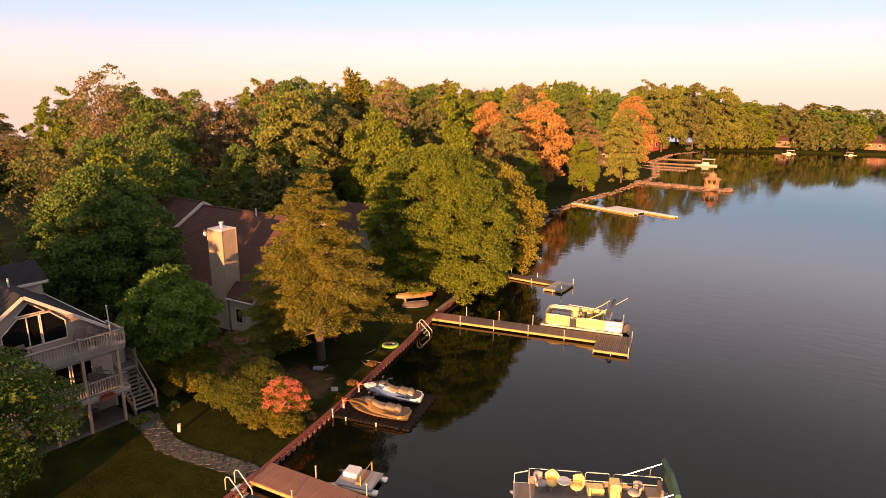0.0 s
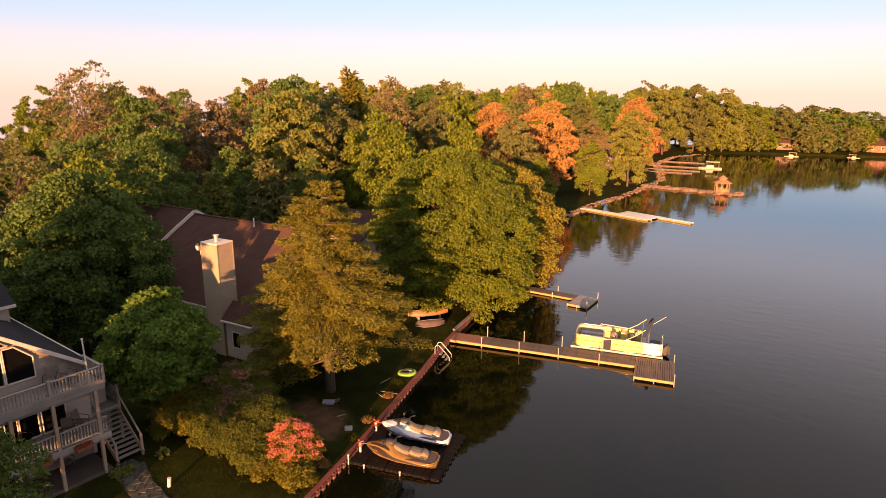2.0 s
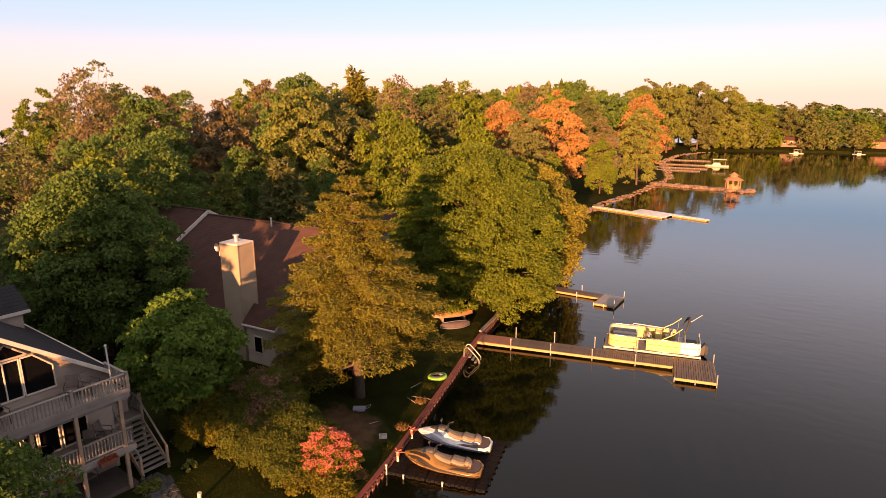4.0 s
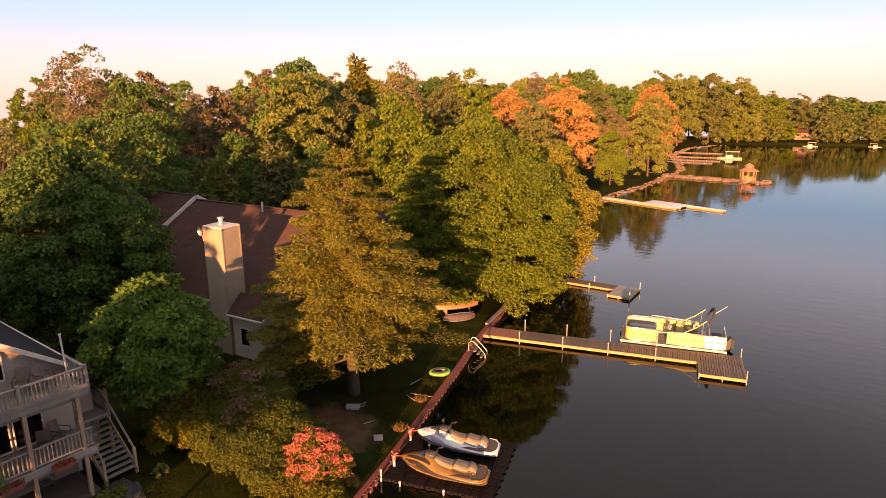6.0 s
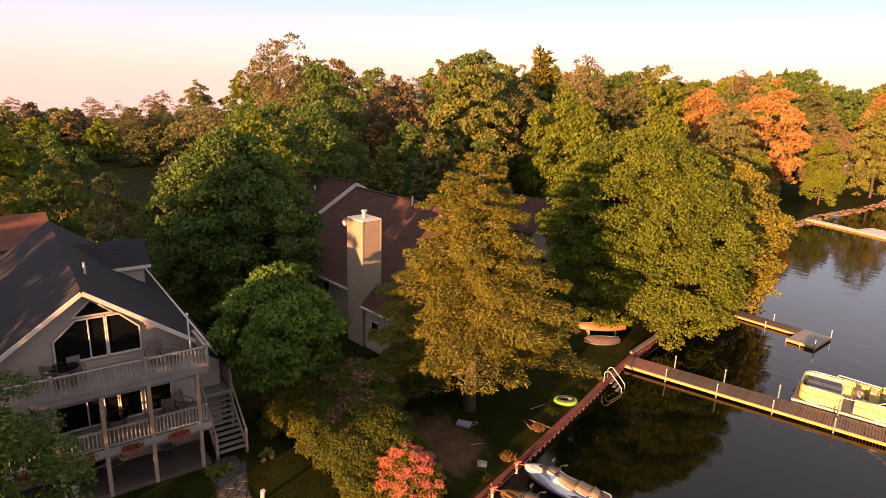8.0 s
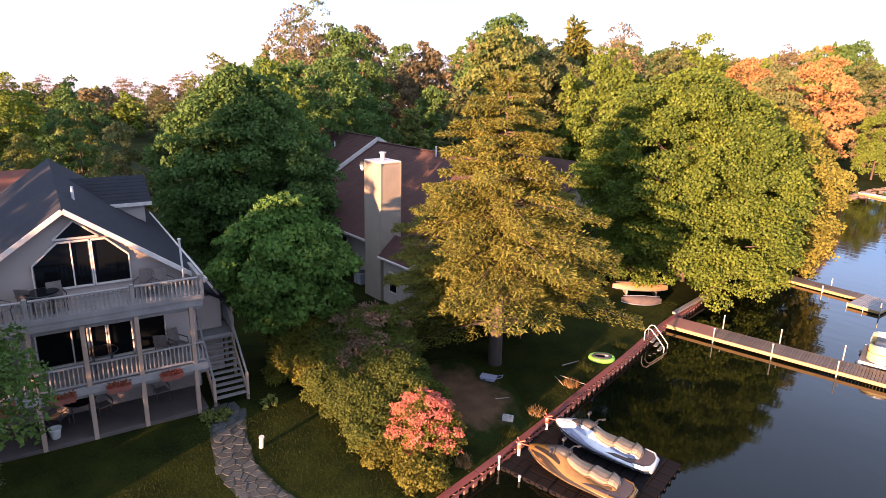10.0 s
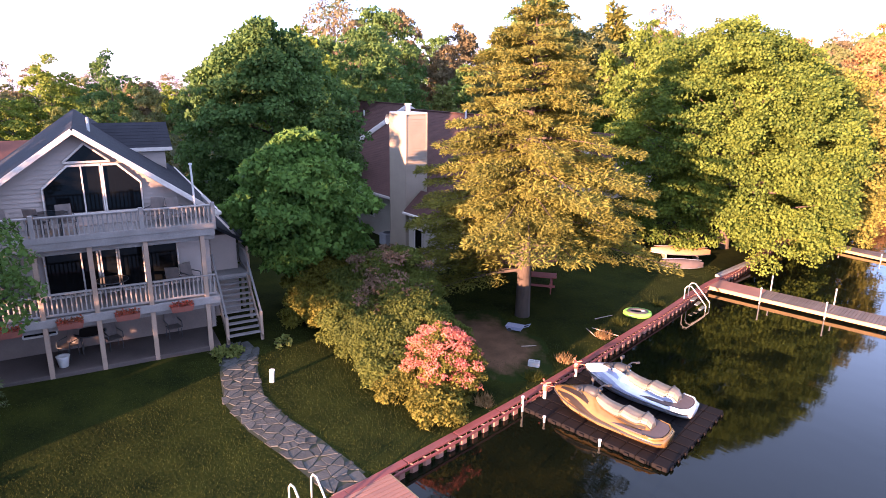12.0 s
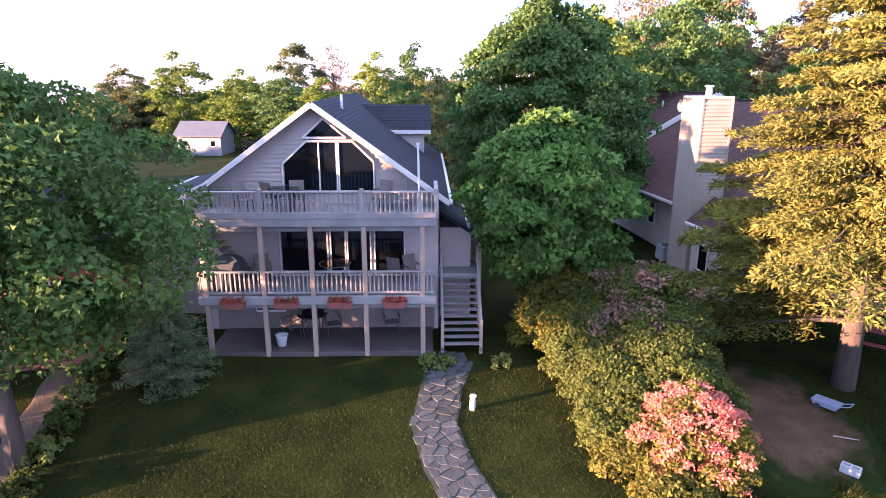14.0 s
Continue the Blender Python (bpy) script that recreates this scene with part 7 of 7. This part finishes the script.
def canoe(x, y, deg, zz, material, label, ln=3.4, rad=0.42):
    b = thing("overturned_boat", label, "boat", "boats on the lawn", at=pose(x, y, land_z(x, y) + zz, 0, 0, deg))
    rings = []
    for k in np.linspace(-1, 1, 15):
        w = rad * max(0.02, (1 - abs(k) ** 2.4))
        h = 0.42 * (1 - 0.35 * abs(k) ** 3)
        rings.append([(k * ln / 2, w * math.cos(a), h * math.sin(a)) for a in np.linspace(0, math.pi, 9)])
    part("hull", G().loft(rings, closed=False, caps=False), material, b, smooth=True)
    part("gunwale", G().tube([(k * ln / 2, rad * max(0.02, (1 - abs(k) ** 2.4)), 0.01) for k in np.linspace(-1, 1, 15)], 0.025, 6), M_ALU, b)
    part("gunwale", G().tube([(k * ln / 2, -rad * max(0.02, (1 - abs(k) ** 2.4)), 0.01) for k in np.linspace(-1, 1, 15)], 0.025, 6), M_ALU, b)
    part("keel", G().tube([(-ln * 0.45, 0, 0.39), (0, 0, 0.435), (ln * 0.45, 0, 0.39)], 0.02, 6), M_ALU, b)


M_YELB = plain("yellow_canoe_hull", (0.27, 0.12, 0.045), 0.6)
canoe(-6.5, 17.3, 47, 0.35, M_YELB, "yellow overturned canoe on a low rack", 3.4, 0.45)
# added dark hull stands for the shadow and dark things under the canoe
canoe(-5.6, 16.1, 47, 0.04, M_MATB, "dark hull shape for the shadow and dark things below the canoe", 2.4, 0.5)
for u in (-0.9, 0.9):
    q = rz_pose(-6.5, 17.3, 0, 47) @ Vector((u, 0, 0))
    part("rack", G().box((q.x, q.y, land_z(q.x, q.y) + 0.16), (0.1, 0.9, 0.34), rz=radians(47), ch=0.01), M_POST)
for o in [o for o in scene.objects if o.name.startswith("rack") and not o.parent]:
    tagged(o, "low wooden trestle under the canoe", "trestle", "canoe trestles")


def wheelbarrow_toy():
    z = land_z(-4.0, 2.4)
    b = thing("lawn_cart", "small blue-grey plastic cart beside the spruce trunk", "cart", at=pose(-3.95, 1.7, z, 0, 0, 30) @ Matrix.Scale(0.72, 4))
    part("tub", G().loft([[(-0.4, -0.22, 0.12), (0.4, -0.22, 0.12), (0.4, 0.22, 0.12), (-0.4, 0.22, 0.12)], [(-0.5, -0.3, 0.34), (0.5, -0.3, 0.34), (0.5, 0.3, 0.34), (-0.5, 0.3, 0.34)]]), M_LAVD, b)
    part("liner", G().box((0, 0, 0.30), (0.85, 0.46, 0.05), ch=0.02), M_BLUE, b)
    for y in (-0.25, 0.25):
        part("wheel", G().tube([(-0.25, y - 0.03, 0.12), (-0.25, y + 0.03, 0.12)], 0.12, 12), M_BLK, b)
    part("handle", G().tube([(0.5, -0.2, 0.34), (0.85, -0.2, 0.5), (0.85, 0.2, 0.5), (0.5, 0.2, 0.34)], 0.02, 6), M_LAVD, b)


wheelbarrow_toy()
for i, (x, y, d, ln) in enumerate(((-2.6, 1.2, 60, 0.6), (-1.9, 5.0, 10, 1.3), (-2.2, 4.4, -25, 0.9), (-3.0, 6.2, 80, 1.0))):
    z = land_z(x, y) + 0.03
    dx, dy = ln / 2 * math.cos(radians(d)), ln / 2 * math.sin(radians(d))
    tagged(part("fallen_stick", G().tube([(x - dx, y - dy, z), (x + 0.04, y - 0.03, z + 0.03), (x + dx, y + dy, z + 0.01)], 0, 6, [0.022, 0.02, 0.012]), M_BARKP), "pale fallen stick lying on the ground", "stick", "fallen sticks")


def picnic_bench():
    M_REDW = mat("red_stained_wood", (0.22, 0.045, 0.035), (0.13, 0.03, 0.025), rough=0.7, scale=2, fine=20, bump=0.2)
    z = land_z(-7.0, 6.2)
    b = thing("picnic_table", "red wooden picnic table under the spruce", "table", at=pose(-7.0, 6.0, z, 0, 0, 40))
    for i in range(5):
        part("top_board", G().box((0, -0.32 + 0.16 * i, 0.74), (1.8, 0.145, 0.04), ch=0.006), M_REDW, b)
    for y in (-0.75, 0.75):
        part("bench_board", G().box((0, y, 0.44), (1.8, 0.26, 0.04), ch=0.006), M_REDW, b)
    for x in (-0.65, 0.65):
        part("cross_beam", G().box((x, 0, 0.42), (0.06, 1.7, 0.09)), M_REDW, b)
        for sg in (-1, 1):
            part("leg", G().beam((x + 0.05, sg * 0.25, 0.72), (x + 0.05, sg * 0.62, 0.0), 0.05, 0.09), M_REDW, b)


picnic_bench()
# air conditioner and bin by the chimney
ac = thing("air_conditioner", "grey air-conditioner unit beside the house wall", "air conditioner", at=pose(-17.0, 3.6, land_z(-17, 3.6)))
part("body", G().box((0, 0, 0.35), (0.75, 0.75, 0.7), ch=0.03), M_GREYD, ac)
part("fan_grille", G().tube([(0, 0, 0.70), (0, 0, 0.72)], 0.28, 16), M_BLK, ac)
# low shrubs along the neighbour's path
for i in range(6):
    x, y = -9.3 + 1.25 * i, -19.3 + 0.07 * i
    ms = tree_meshes(120 + i, 0.55, 0.62, 0.0, 0.09, M_HEDGE if i % 2 else M_YEL, 1500, 30, 0.02, nlimbs=4)
    place_tree("low_shrub", ms, x, y, "low yellow-green shrub beside the dirt path", "bush", "shrubs along the dirt path")
# drive behind the house
dr = part("driveway", G().box((-30, -18.5, 1.55), (17, 5.5, 0.12)), M_ASPH)
tagged(dr, "dark asphalt drive behind the house", "driveway", kind="structure")


def field_fence():
    """Two-rail fence across the field behind the house."""
    f = thing("rail_fence", "weathered two-rail wooden fence across a field", "fence")
    a, b, n = Vector((-62.0, -23.0)), Vector((-58.0, -15.0)), 6
    pts = [a.lerp(b, i / n) for i in range(n + 1)]
    for p in pts:
        z = land_z(p.x, p.y)
        part("fence_post", G().box((p.x, p.y, z + 0.55), (0.14, 0.14, 1.3), ch=0.015), M_BARK, f)
    for p, q in zip(pts, pts[1:]):
        for h in (0.5, 1.0):
            part("rail", G().beam((p.x, p.y, land_z(p.x, p.y) + h), (q.x, q.y, land_z(q.x, q.y) + h), 0.05, 0.12, 0.01), M_BARK, f)


field_fence()
z = land_z(-8.2, -19.8)
tagged(part("brick_edging", G().beam((-9.9, -21.3, z + 0.1), (-11.9, -20.6, z + 0.1), 0.22, 0.34, 0.02), M_REDH), "low red brick edging beside the dirt path", "edging")


def dry_tufts():
    """Tufts of dry grass and weeds along the seawall."""
    rng = np.random.default_rng(31)
    for i, (x, y) in enumerate(((-1.05, 1.6), (-0.75, -0.4), (-1.7, 4.6), (-2.2, 6.4), (-0.35, -3.0), (-2.7, 9.8))):
        n = 260
        a = rng.uniform(0, 6.283, n)
        r = 0.32 * rng.random(n) ** 0.7
        pos = np.stack([r * np.cos(a), r * np.sin(a), np.full(n, -0.02)], 1)
        out = np.stack([np.cos(a), np.sin(a), np.zeros(n)], 1)
        me = leaves_mesh("grass_tuft", pos, out, np.full(n, 0.26), M_STRAW if i % 2 == 0 else M_BLADE, rng, shape=np.array([(-0.06, 0, 0), (0.06, 0, 0), (0.01, 1.0, 0.1)]), droop=0, along=np.tile([0.0, 0.0, 1.5], (n, 1)) + 0.5 * out)
        t = part("grass_tuft", me, None, at=pose(x, y, land_z(x, y)))
        tagged(t, ("tuft of dry straw-coloured grass" if i % 2 == 0 else "tuft of long green grass") + " beside the seawall", "grass", "grass tufts")


M_STRAW = leafmat("dry_straw", (0.26, 0.155, 0.06), (0.12, 0.085, 0.03))
dry_tufts()
